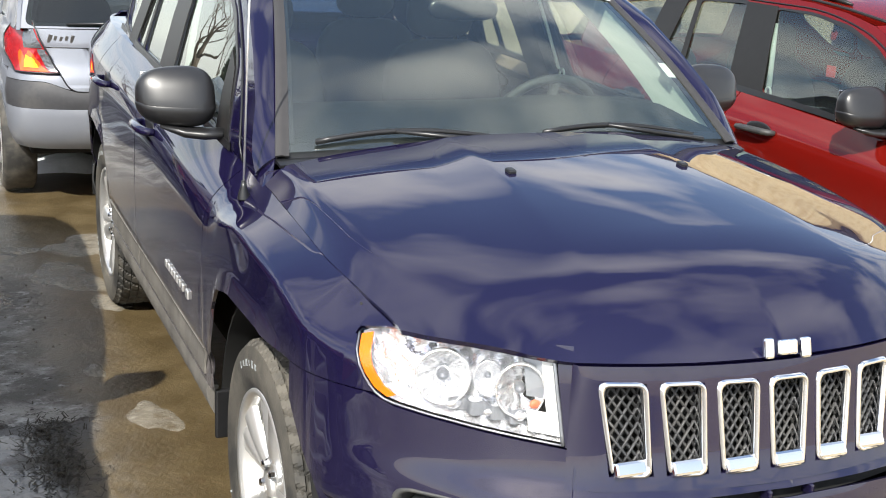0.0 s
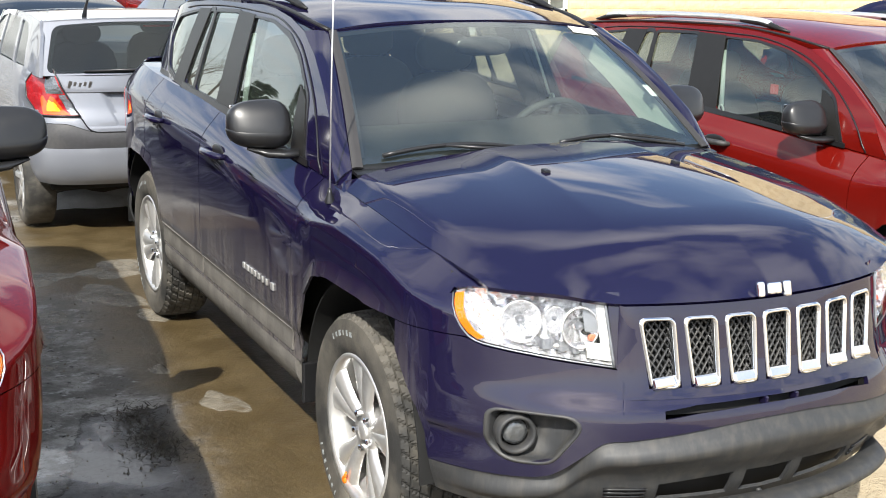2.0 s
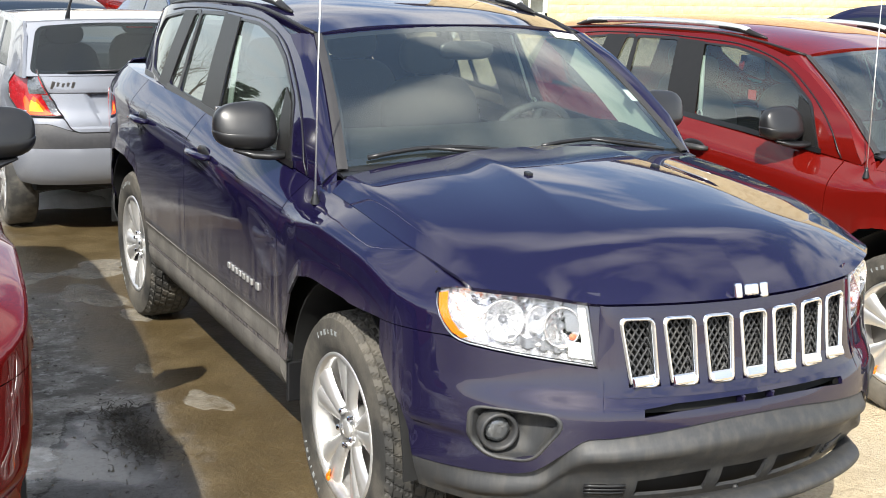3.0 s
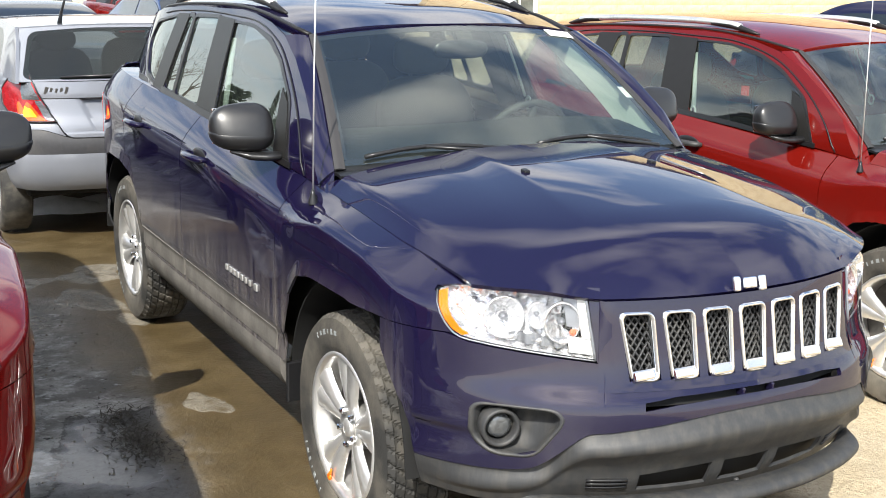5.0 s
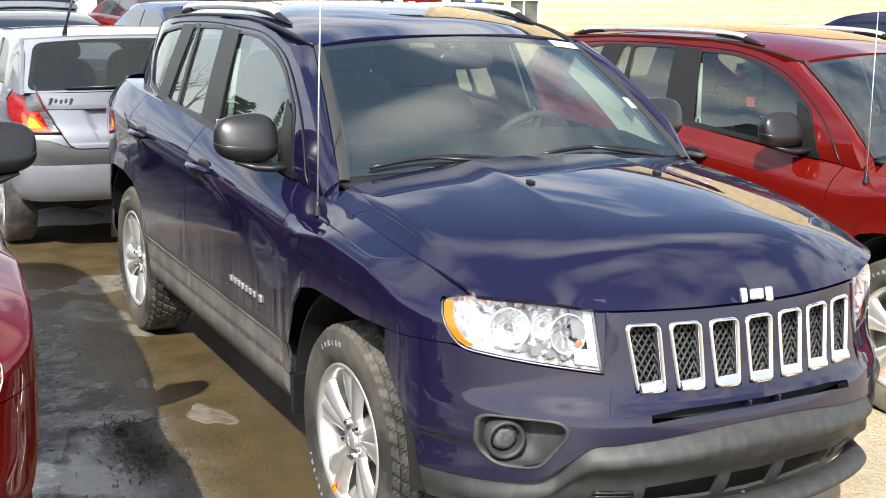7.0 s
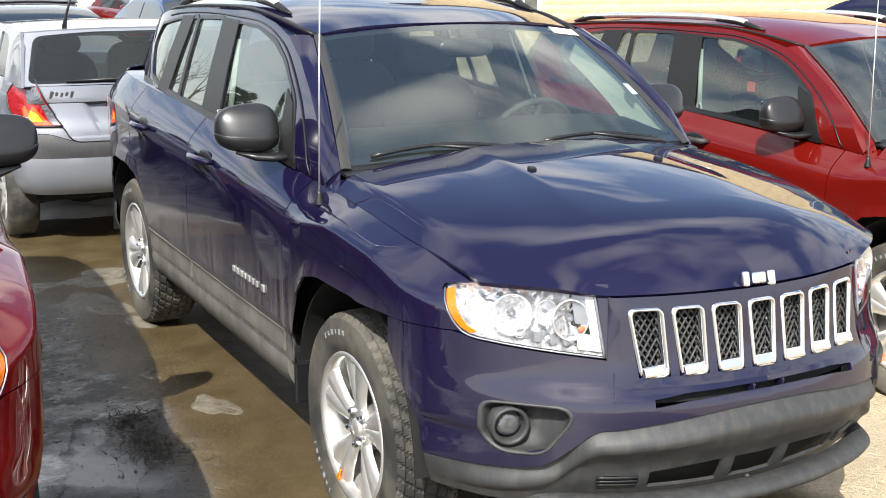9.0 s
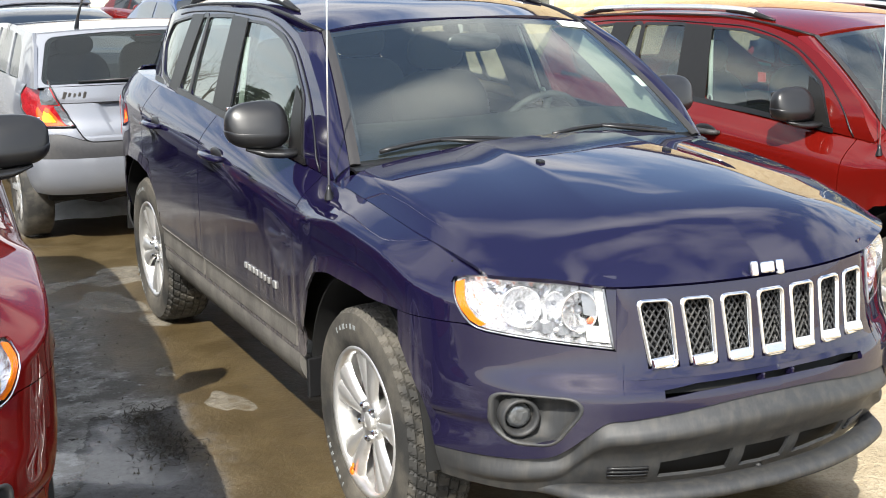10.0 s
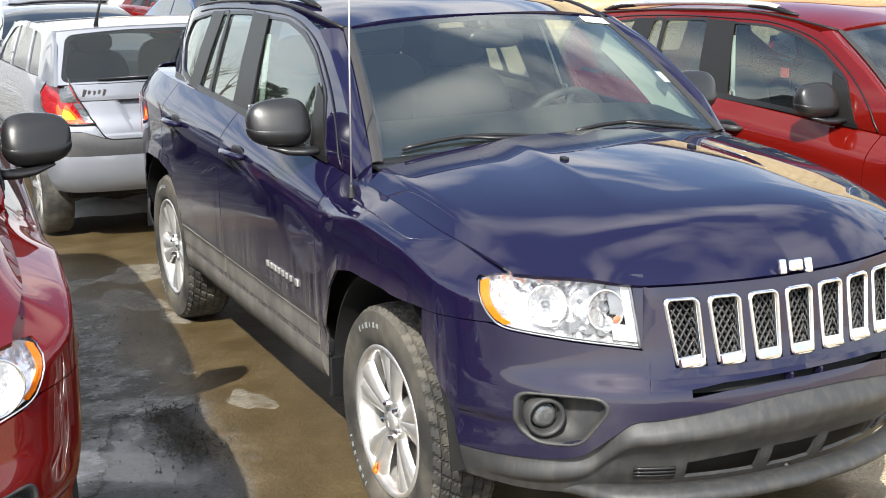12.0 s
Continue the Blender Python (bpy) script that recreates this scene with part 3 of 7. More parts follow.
def grille_surface(x, z):
    u = u_of_x(-abs(x)) if abs(x) > 1e-4 else 0.0
    p = skin(u, z)
    return Vector((math.copysign(p.x, x) if abs(x) > 1e-4 else 0.0, p.y, p.z))


def hl_low(x):
    """The headlight's lower edge."""
    return table([(-0.7865, 0.904), (-0.778, 0.870), (-0.768, 0.833), (-0.757, 0.807), (-0.747, 0.795), (-0.73, 0.788), (-0.685, 0.779), (-0.63, 0.771), (-0.56, 0.764), (-0.44, 0.752)], x)


def hl_top(x):
    return table([(-0.7865, 0.909), (-0.77, 0.914), (-0.705, 0.924), (-0.60, 0.928), (-0.50, 0.922), (-0.44, 0.918)], x)


def wheel_parts(car, side, y, spin=0.0):
    """A wheel with tyre, five split spokes, disc and nuts. side -1: right."""
    hub = new("wheel")
    hub.parent = car
    hub.location = (side * 0.70, y, HUB)
    o = side
    wall = [(0.104, 0.338), (0.112, 0.30), (0.106, 0.255), (0.095, 0.228), (0.05, 0.222), (-0.05, 0.222), (-0.095, 0.228), (-0.105, 0.262), (-0.112, 0.30), (-0.104, 0.338)]
    # seven ribs, cut into staggered slanting blocks
    tread, cut = [], []
    ribs = ((-0.104, -0.086), (-0.080, -0.055), (-0.049, -0.023), (-0.017, 0.017), (0.023, 0.049), (0.055, 0.080), (0.086, 0.104))
    for j, (a, b) in enumerate(ribs):
        for q, d in enumerate((a - 0.0025, a, (a + b) / 2, b, b + 0.0025)):
            r = table([(0, 0.358), (0.045, 0.357), (0.086, 0.353), (0.110, 0.332)], abs(d))
            if q in (0, 4):
                if (j, q) in ((0, 0), (6, 4)):
                    continue
                r -= 0.009
            tread.append((o * d, r))
            cut.append(None if q in (0, 4) else 3 * j + q)
    tyre = Shape().lathe(tread, 300, "x", (0, 0, 0), lambda k, i, r: r - (0.009 if cut[i] is not None and (k + cut[i]) % 6 == 0 else 0.0), False, False)
    tyre.lathe([(o * d, r) for d, r in wall], 96, "x", (0, 0, 0), None, True, False)
    part("tyre", tyre, RUBBER, hub)
    letters = Shape()
    for a0, a1, n in ((58, 92, 6), (300, 338, 7)):
        for k in range(n):
            a = radians(a0 + (a1 - a0) * k / n)
            c = Vector((o * 0.1105, 0.298 * math.cos(a) * -o, 0.298 * math.sin(a)))
            letters.box(c, (0.0035, 0.006 + 0.005 * (k % 3), 0.017 - 0.004 * (k % 2)), Matrix.Rotation(-o * (a - math.pi / 2) * 1, 3, "X"))
    tagged(part("sidewall_letters", letters, CHALK, hub, "rubbed white raised letters"), kind="stuff")
    rim = Shape()
    rim.lathe([(o * 0.098, 0.236), (o * 0.104, 0.232), (o * 0.100, 0.222), (o * 0.085, 0.214), (o * 0.02, 0.205), (-o * 0.09, 0.205), (-o * 0.095, 0.23)], 72, "x", closed=False)
    hole = Shape().lathe([(o * 0.015, 0.0), (o * 0.015, 0.205), (o * 0.005, 0.205), (o * 0.005, 0.0)], 40, "x", closed=False)
    part("brake_disc", hole, STEEL, hub)
    for k in range(5):
        a = spin + 2 * math.pi * k / 5
        web = []
        for r in (0.06, 0.12, 0.18, 0.222):
            for q in (-1, 0, 1):
                web.append(Vector((o * (0.070 + 0.06 * r), r * math.cos(a + q * 0.14), r * math.sin(a + q * 0.14))))
        rim.add(web, [f if o > 0 else f[::-1] for i in range(3) for j in range(2) for f in [(i * 3 + j, i * 3 + j + 1, i * 3 + j + 4, i * 3 + j + 3)]])
        for d in (-1, 1):
            base, tip = a + d * 0.135, a + d * 0.185
            prof = [(0.055, 0.017, 0.074), (0.10, 0.020, 0.082), (0.16, 0.026, 0.088), (0.226, 0.036, 0.090)]
            pts, faces = [], []
            for r, w, x in prof:
                t = (r - 0.05) / 0.17
                mid = base + (tip - base) * t
                c = Vector((0, r * math.cos(mid), r * math.sin(mid)))
                tan = Vector((0, -math.sin(mid), math.cos(mid)))
                ww = w * (1.0 + 0.35 * t)
                for q, h in ((-1.0, -0.020), (-0.8, -0.003), (-0.25 * d, 0.004), (0.8, -0.003), (1.0, -0.020)):
                    pts.append(c + tan * ww * q + Vector((o * (x + h), 0, 0)))
            for i in range(len(prof) - 1):
                for j in range(4):
                    f = (i * 5 + j, i * 5 + j + 1, (i + 1) * 5 + j + 1, (i + 1) * 5 + j)
                    faces.append(f if o > 0 else f[::-1])
            rim.add(pts, faces)
    rim.lathe([(o * 0.03, 0.0), (o * 0.03, 0.075), (o * 0.070, 0.072), (o * 0.078, 0.062), (o * 0.070, 0.040), (o * 0.070, 0.0)], 40, "x", closed=False)
    part("rim", rim, ALLOY, hub)
    cap = Shape().lathe([(o * 0.068, 0.0), (o * 0.068, 0.031), (o * 0.082, 0.029), (o * 0.086, 0.024), (o * 0.087, 0.0)], 32, "x", closed=False)
    part("hub_cap", cap, ALLOY, hub)
    if y == 0:
        mark = Shape().ball((o * 0.100, 0.098, -0.195), (0.012, 0.026, 0.026), 12, 8).tube([(o * 0.100, 0.098, -0.195), (o * 0.101, 0.082, -0.165)], [0.006, 0.004], 6)
        part("valve_cap", mark, VALVE, hub, "bright orange valve cap")
    for k in range(5):
        a = spin + 2 * math.pi * (k + 0.5) / 5
        nut = Shape().lathe([(o * 0.06, 0.0), (o * 0.06, 0.011), (o * 0.088, 0.010), (o * 0.092, 0.006), (o * 0.092, 0.0)], 6, "x",
                            (0, 0.054 * math.cos(a), 0.054 * math.sin(a)), smooth=False, closed=False)
        part("wheel_nut", nut, CHROME, hub)
    return hub


CHALK = mat("chalky_white", (0.26, 0.28, 0.28), 0.8, noise_scale=120, noise_amt=0.4)


def mirrored_fn(fn):
    """A right-hand surface fn(u, v) carried across the middle for negative u."""
    def f(u, v):
        p = fn(abs(u), v)
        return p if u >= 0 else Vector((-p.x, p.y, p.z))
    return f


def mirror_x(p, side):
    """A vector of the right side, carried to the left for side 1."""
    return Vector((-side * p.x, p.y, p.z))


def both(build, name, material, car, label=""):
    """The same part on the right and, mirrored, on the left."""
    a = part(name, build(), material, car, label)
    b = part(name, build().mirrored(), material, car, label)
    return a, b


def hood_fold(y):
    return 1.088 - 0.105 * (0.45 - y) ** 2 - 0.012 * smooth_step(-0.30, -0.68, y)


def hood_mid(y):
    return 1.148 - 0.060 * (0.25 - y) - 0.044 * (0.25 - y) ** 2 - 0.55 * max(0.0, -0.50 - y) ** 2


def hood_z(x, y):
    """A broad crowned top that folds down steeply to the shut line along each side."""
    w = hood_w(y)
    e, f, c = ease_table(SHUT, y), hood_fold(y), hood_mid(y)
    fore = smooth_step(0.15, -0.60, y)
    edge = 0.062 + 0.010 * fore
    soft = 0.010 + 0.020 * fore
    t = abs(x) / (w - edge)
    top = f + (c - f) * (1 - t ** 2.4)
    # the raised middle lies between two crisp creases; its sides run out softly
    crease = 0.255 + 0.055 * smooth_step(0.05, -0.55, y)
    run = min(1.0, max(0.0, (abs(x) - crease) / 0.13))
    top += 0.0055 * ((1 - run) ** 2 - 0.5) * smooth_step(-0.80, -0.28, y)
    flank = e + max(f + 0.010 - e, 0.020) * (w - abs(x)) / edge
    d = (top - flank) / soft     # rounded fold
    return min(top, flank) if abs(d) > 1 else (top + flank) / 2 - soft * (1 + d * d) / 4


def hood_w(y):
    return ease_table([(-0.9, 0.676), (-0.55, 0.6865), (-0.45, 0.7085), (-0.3, 0.7285), (-0.15, 0.7315), (0.0, 0.7300), (0.1, 0.7285), (0.2, 0.7265), (0.30, 0.7300), (0.4, 0.735)], y)


def hood_front(x):
    return grille_surface(x, 0.91).y + 0.002 if abs(x) < 0.66 else grille_surface(math.copysign(0.66, x), 0.91).y + (abs(x) - 0.66) * 1.2


def hood_point(s, v):
    """s from -1 to 1 across, v from 0 at the front to 1 at the windscreen."""
    x0 = s * 0.70
    y0, y1 = hood_front(x0), 0.225 + 0.035 * s * s
    y = y0 + (y1 - y0) * v
    x = s * hood_w(y)
    z = hood_z(x, y)
    nose = max(0.0, 1 - v / 0.18)
    if nose:     # the nose rolls down to a level edge over the grille and the lamps
        edge = 0.911 + 0.022 * smooth_step(0.42, 0.60, abs(x0))
        z -= max(0.0, hood_z(s * hood_w(y0), y0) - edge) * nose ** 1.9
    return Vector((x, y, z))


def screen_point(s, v):
    """The windscreen: s across from -1 to 1, v from its foot to the roof."""
    bottom = Vector((s * 0.690, 0.235 + 0.075 * s * s, 1.112 - 0.024 * s * s))
    top = Vector((s * 0.548, 0.825 + 0.055 * s * s, 1.512 - 0.038 * s * s))
    p = bottom.lerp(top, v)
    bulge = 0.028 * math.sin(math.pi * v) * (1 - 0.3 * s * s)
    return p + Vector((0, -0.5, 0.86)) * bulge


def roof_point(s, v):
    y = 0.828 + 0.055 * s * s * (1 - v) + v * (3.02 - 0.828)
    w = ease_table([(0.82, 0.546), (0.95, 0.568), (1.1, 0.584), (1.4, 0.593), (1.8, 0.598), (2.4, 0.590), (2.7, 0.564), (3.1, 0.48)], y)
    c = ease_table([(0.82, 1.513), (1.1, 1.566), (1.5, 1.606), (1.9, 1.612), (2.3, 1.602), (2.7, 1.580), (3.05, 1.545)], y)
    e = ease_table([(0.88, 1.474), (1.1, 1.514), (1.3, 1.538), (1.5, 1.548), (1.8, 1.546), (2.2, 1.534), (2.6, 1.509), (3.05, 1.470)], y)
    return Vector((s * w, y, e + (c - e) * (1 - abs(s) ** 2.8)))


def compact_suv(label, group, place, paint_mat, handle_mat, amber=0.0095, round_lamp=False):
    car = thing("sport_utility_car", label, "car", group, at=place)

    # --- front bumper, painted
    def clad_top(u):
        return ease_table([(0.0, 0.618), (0.15, 0.612), (0.30, 0.594), (0.42, 0.580), (0.48, 0.572), (0.526, 0.535), (0.567, 0.497), (0.60, 0.473), (0.65, 0.458), (0.72, 0.450), (0.85, 0.442)], -along_nose(u))

    def bumper_top(u):
        p = plan_at(u)[0]
        x = along_nose(u)
        if x > -0.44:
            return 0.678
        if x > -0.770 and p.y < -0.48:
            return min(hl_low(x) - 0.006, 0.800)
        return 0.800

    us = sorted(set(steps(0, u_of_y(-0.60), 220)) | {u_of_x(-0.44), u_of_x(-0.441)} | set(stations(-0.598, -0.345, 10)))

    def low_edge(u):
        return max(clad_top(u), arch_low(plan_at(u)[0].y, 0.0))

    def bump_z(u, v):
        lo, hi = low_edge(u), bumper_top(u)
        k = min(1.0, (hi - lo) / 0.078)
        return table([(0, lo), (0.15, lo + 0.042 * k), (0.40, lo + 0.062 * k), (1, hi)], v)

    def fog_hole(u, v):
        return inside(FOG_LOOP, along_nose(abs(u)), bump_z(abs(u), v))

    def slot_hole(u, v):
        return along_nose(abs(u)) > -0.335 and 0.15 < v < 0.40

    fascia = Shape().sheet(mirrored_fn(lambda u, v: skin(u, bump_z(u, v))), [-u for u in us[:0:-1]] + us, steps(0, 0.15, 4) + steps(0.15, 0.40, 7)[1:] + steps(0.40, 1, 44)[1:], 0.012, skip=lambda u, v: fog_hole(u, v) or slot_hole(u, v))
    bumper = part("front_bumper", fascia, paint_mat, car)
    # upper intake slot: near-black sheet behind for its inner shade, with small teeth
    back = Shape().sheet(lambda u, v: grille_surface(u, 0.632 + 0.042 * v) + Vector((0, 0.035, 0)), steps(-0.36, 0.36, 16), [0, 1], 0.004)
    part("intake_slot", back, DARK, bumper)
    for x in (-0.05, 0.05):
        part("slot_divider", Shape().box(grille_surface(x, 0.652) + Vector((0, 0.016, 0)), (0.010, 0.03, 0.026), bevel=0.004), paint_mat, bumper)

    # --- grey lower valance with openings and lip
    def val_top(u):
        return clad_top(u) - 0.003

    def val_surface(u, z):
        p, n = plan_at(u)
        s = skin(u, z)
        rise = smooth_step(0.80, 0.68, abs(p.x)) * (-0.006 + 0.026 * smooth_step(0.0, 0.055, val_top(u) - z) - 0.010 * smooth_step(0.055, 0.075, val_top(u) - z)) 
        lean_in = 0.052 * smooth_step(0.545, 0.445, z) * smooth_step(0.68, 0.46, abs(p.x))     # the face leans back to the openings
        return s - n * (rise - lean_in)

    def val_z(u, v):
        x = -along_nose(u)
        mid = min(0.459 - 0.024 * smooth_step(0.1, 0.45, x), val_top(u) - 0.01)
        return table([(0, 0.350), (0.35, 0.390), (0.6, max(mid, 0.400)), (1, val_top(u))], v)

    def opening(u, v):
        x = along_nose(abs(u))
        return (x > -0.330 and 0.35 < v < 0.6 and not (-0.118 < x < -0.078)) or (-0.455 < x < -0.415 and 0.40 < v < 0.6)

    vu = sorted(set(steps(0, u_of_y(-0.464), 190)) | {u_of_x(-0.118), u_of_x(-0.078), u_of_x(-0.330)})
    val = Shape().sheet(mirrored_fn(lambda u, v: val_surface(u, val_z(u, v))), [-u for u in vu[:0:-1]] + vu, steps(0, 0.35, 8) + steps(0.35, 0.6, 5)[1:] + steps(0.6, 1, 10)[1:], 0.010, skip=opening)
    valance = part("lower_valance", val, PLASTIC, bumper, "dusty grey plastic lower bumper")
    # near-black sheet paints the shade behind the openings
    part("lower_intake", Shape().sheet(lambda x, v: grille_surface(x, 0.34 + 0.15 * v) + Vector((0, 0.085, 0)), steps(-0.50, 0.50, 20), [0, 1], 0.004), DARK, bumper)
    for side in (-1, 1):
        for z in (0.405, 0.417, 0.429):
            part("valance_rib", Shape().tube([mirror_x(val_surface(u_of_x(-x), z), side) + Vector((0, -0.001, 0)) for x in steps(0.362, 0.475, 6)], 0.0050, 6), BLACK, bumper)

    def lip_point(x, a):
        """A rolled lip under the openings that runs out into the corners."""
        u = u_of_x(-abs(x)) if abs(x) > 1e-4 else 0.0
        p, n = plan_at(u)
        fade = smooth_step(0.64, 0.50, abs(x))
        c = mirror_x(p + n * (0.056 - 0.020 * fade), 1 if x > 0 else -1)
        c.z = 0.362
        out = mirror_x(-n, 1 if x > 0 else -1)
        return c + out * ((0.012 + 0.030 * fade) * math.sin(a)) + Vector((0, 0, (0.016 + 0.009 * fade) * math.cos(a)))

    part("bumper_lip", Shape().sheet(lip_point, steps(-0.64, 0.64, 80), steps(-0.7, math.pi + 0.5, 12), 0), PLASTIC, bumper)

    # --- grille panel with seven slots that draw together towards their feet
    def grille_at(x, z):
        """The grille stands a little back from the headlights and curves more than they do."""
        p = Vector((x, 0.45 * x * x - 0.935 + 0.98 * ease_table(FRONT_IN, z), z))
        return p.lerp(grille_surface(x, z), smooth_step(0.41, 0.455, abs(x)))

    def lean(z):
        return 1.0 - 0.045 * max(0.0, (0.880 - z) / 0.18)

    xs = sorted({round(v, 4) for k in range(7) for v in (slot_x(k) - SLOT_W / 2, slot_x(k), slot_x(k) + SLOT_W / 2)} | {-0.455, 0.455, -0.41, 0.41})
    zs = [0.678, 0.703, 0.76, 0.82, 0.85, 0.875, 0.89, 0.906]
    part("grille_panel", Shape().sheet(lambda x, z: grille_at(x * lean(z) if abs(x) < 0.43 else x, z), xs, zs, 0.02,
         skip=lambda x, z: 0.703 < z < 0.875 and any(abs(x - slot_x(k)) < SLOT_W / 2 for k in range(7))), paint_mat, car)
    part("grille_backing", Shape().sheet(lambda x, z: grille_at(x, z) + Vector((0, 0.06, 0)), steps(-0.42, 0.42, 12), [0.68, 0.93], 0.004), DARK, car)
    for k in range(7):
        x0 = slot_x(k)
        ring = Shape()
        w, zl, zh = SLOT_W / 2 + 0.004, 0.699, 0.880
        loop = round_loop([(-w * 0.82, zl), (w * 0.82, zl), (w, zh), (-w, zh)], 0.02, 5)
        sect = [(0.0, 0.006), (0.004, -0.006), (0.009, -0.006), (0.011, 0.012), (0.010, 0.035)]
        pts, faces = [], []
        for a, b in loop:
            d = Vector((a, b - 0.79))
            for inn, dep in sect:
                q = Vector((a, b)) - Vector((d.x / w * inn * 0.9, d.y / 0.090 * inn))
                pts.append(grille_at(x0 * lean(q.y) + q.x, q.y) + Vector((0, dep, 0)))
        n, m = len(loop), len(sect)
        for i in range(n):
            for j in range(m - 1):
                faces.append((i * m + j, ((i + 1) % n) * m + j, ((i + 1) % n) * m + j + 1, i * m + j + 1))
        ring.add(pts, faces)
        frame_ob = part("grille_slot", ring, CHROME, car, "chrome-framed vertical grille slot")
        sill = Shape()
        c = grille_at(x0 * lean(0.714), 0.714)
        sill.box(c + Vector((0, 0.008, 0)), (SLOT_W * 0.80, 0.030, 0.030), Matrix.Rotation(radians(-28), 3, "X"), 0.006)
        part("slot_foot", sill, CHROME, frame_ob)
        net = Shape()
        for d in (-1, 1):
            for q in range(-4, 13):
                a = Vector((-0.036, 0.69 + q * 0.026))
                b = a + Vector((0.072, 0.072 * 1.45))
                if d < 0:
                    a.x, b.x = -a.x, -b.x
                t0 = max(0.0, (0.70 - a.y) / (b.y - a.y))
                t1 = min(1.0, (0.876 - a.y) / (b.y - a.y))
                if t1 - t0 < 0.1:
                    continue
                p0, p1 = a.lerp(b, t0), a.lerp(b, t1)
                net.tube([grille_at(x0 * lean(p.y) + p.x, p.y) + Vector((0, 0.030, 0)) for p in (p0, p1)], 0.0032, 5)
        part("slot_mesh", net, PLASTIC, frame_ob)

    # --- fog lamps
    def fog():
        s = Shape()
        pts, faces = [], []
        n = len(FOG_LOOP)
        rings = [(1.09, 0.003), (1.07, -0.003), (0.99, -0.004), (0.95, 0.010), (0.86, 0.050), (0.0, 0.058)]
        for fx, fz in FOG_LOOP:
            for r, dep in rings:
                x, z = -0.632 + (fx + 0.632) * r, 0.570 + (fz - 0.570) * r
                p, nrm = plan_at(u_of_x(max(-0.78, x)))
                q = skin(u_of_x(max(-0.78, x)), min(0.68, max(0.47, z)))
                pts.append(q + nrm * dep)
        m = len(rings)
        for k in range(n):
            for j in range(m - 1):
                faces.append((k * m + j, k * m + j + 1, ((k + 1) % n) * m + j + 1, ((k + 1) % n) * m + j))
        s.add(pts, faces)
        return s

    for a, side in zip(both(fog, "fog_lamp", PLASTIC, car, "round fog lamp in a grey plastic pocket"), (-1, 1)):
        c = skin(u_of_x(-0.652), 0.567)
        c = Vector((-side * c.x, c.y + 0.03, c.z))
        turn = Vector((side * 0.25, -1, 0)).to_track_quat("Y", "Z").to_matrix()
        ring = Shape()
        for prof in ([(-0.03, 0.052), (0.015, 0.052), (0.020, 0.046), (0.012, 0.040), (-0.02, 0.040)],):
            ring.lathe(prof, 32, "y", closed=False)
        ring.v = [tuple(turn @ Vector(p) + c) for p in ring.v]
        part("lamp_ring", ring, PLASTIC, a)
        bulb = Shape().lathe([(0.000, 0.0), (-0.001, 0.02), (-0.005, 0.032), (-0.02, 0.036)], 28, "y", closed=False)
        bulb.v = [tuple(turn @ Vector(p) + c) for p in bulb.v]
        part("lamp_lens", bulb, FOG_GLASS, a)

    # --- headlights
    def hl_point(x, z, dep=0.0):
        u = u_of_x(x)
        return skin(u, z) + plan_at(u)[1] * dep

    def hl_surface(k, v, dep=0.0):
        """k from 0 at the outer end to 1 at the slanting inner edge."""
        x = -0.7860 + (0.323 - 0.032 * v) * k
        return hl_point(x, hl_low(x) + (hl_top(x) - hl_low(x)) * v, dep)

    ks = [0, 0.02, 0.04, 0.06, 0.08, 0.10, 0.13] + steps(0.17, 1.0, 20)

    def lens():
        return Shape().sheet(lambda k, v: hl_surface(k, v, -0.002), ks, steps(0, 1, 10), 0.0)

    def bowl():
        s = Shape().sheet(lambda k, v: hl_surface(k, v, 0.055 - 0.04 * abs(2 * v - 1) ** 3 + 0.008 * math.sin(k * 55) * math.sin(v * 17)), steps(0, 1, 50), steps(0, 1, 16), 0)
        return s

    def shell():
        return Shape().sheet(lambda k, v: hl_surface(k, v, 0.11), ks, steps(0, 1, 6), 0.004)

    for body, side in zip(both(shell, "headlight", DARK, car, "clear headlight with silvered reflectors and amber corner"), (-1, 1)):
        fl = (lambda s: s.mirrored()) if side > 0 else (lambda s: s)
        part("reflector", fl(bowl()), SILVERED, body)
        part("lens", fl(lens()), LENS, body)
        rim_pts = [(-0.7850, 0.900), (-0.778, 0.872), (-0.768, 0.835), (-0.757, 0.811), (-0.742, 0.797)]
        part("turn_signal", fl(Shape().sheet(lambda q, s: hl_point(table([(i / 4, p[0]) for i, p in enumerate(rim_pts)], q) + amber * s + 0.001, table([(i / 4, p[1]) for i, p in enumerate(rim_pts)], q) + 0.006 * s, 0.004),
                                           steps(0, 1, 16), steps(0, 1, 5), 0.006)), AMBER, body, "amber turn signal")
        border = Shape()
        border.tube([hl_surface(k, 0.0, 0.001) for k in ks], 0.0022, 6)
        border.tube([hl_surface(1.0, v, 0.001) for v in steps(0, 1, 8)], 0.004, 6)
        part("lens_seal", fl(border), CHROME if round_lamp else BEZEL, body)
        part("lamp_surround", fl(Shape().sheet(lambda s, v: hl_point(-0.4555 + (-0.0035 - 0.032 * v) * s, hl_low(-0.46) - 0.004 + (hl_top(-0.47) - hl_low(-0.46) + 0.020) * v, 0.003), steps(0, 1, 4), steps(0, 1, 8), 0.006)), paint_mat, body)
        lamps = ((-0.676, 0.850, 0.052, 0.054), (-0.552, 0.845, 0.046, 0.052), (-0.612, 0.860, 0.027, 0.034)) if not round_lamp else ((-0.690, 0.846, 0.072, 0.064),)
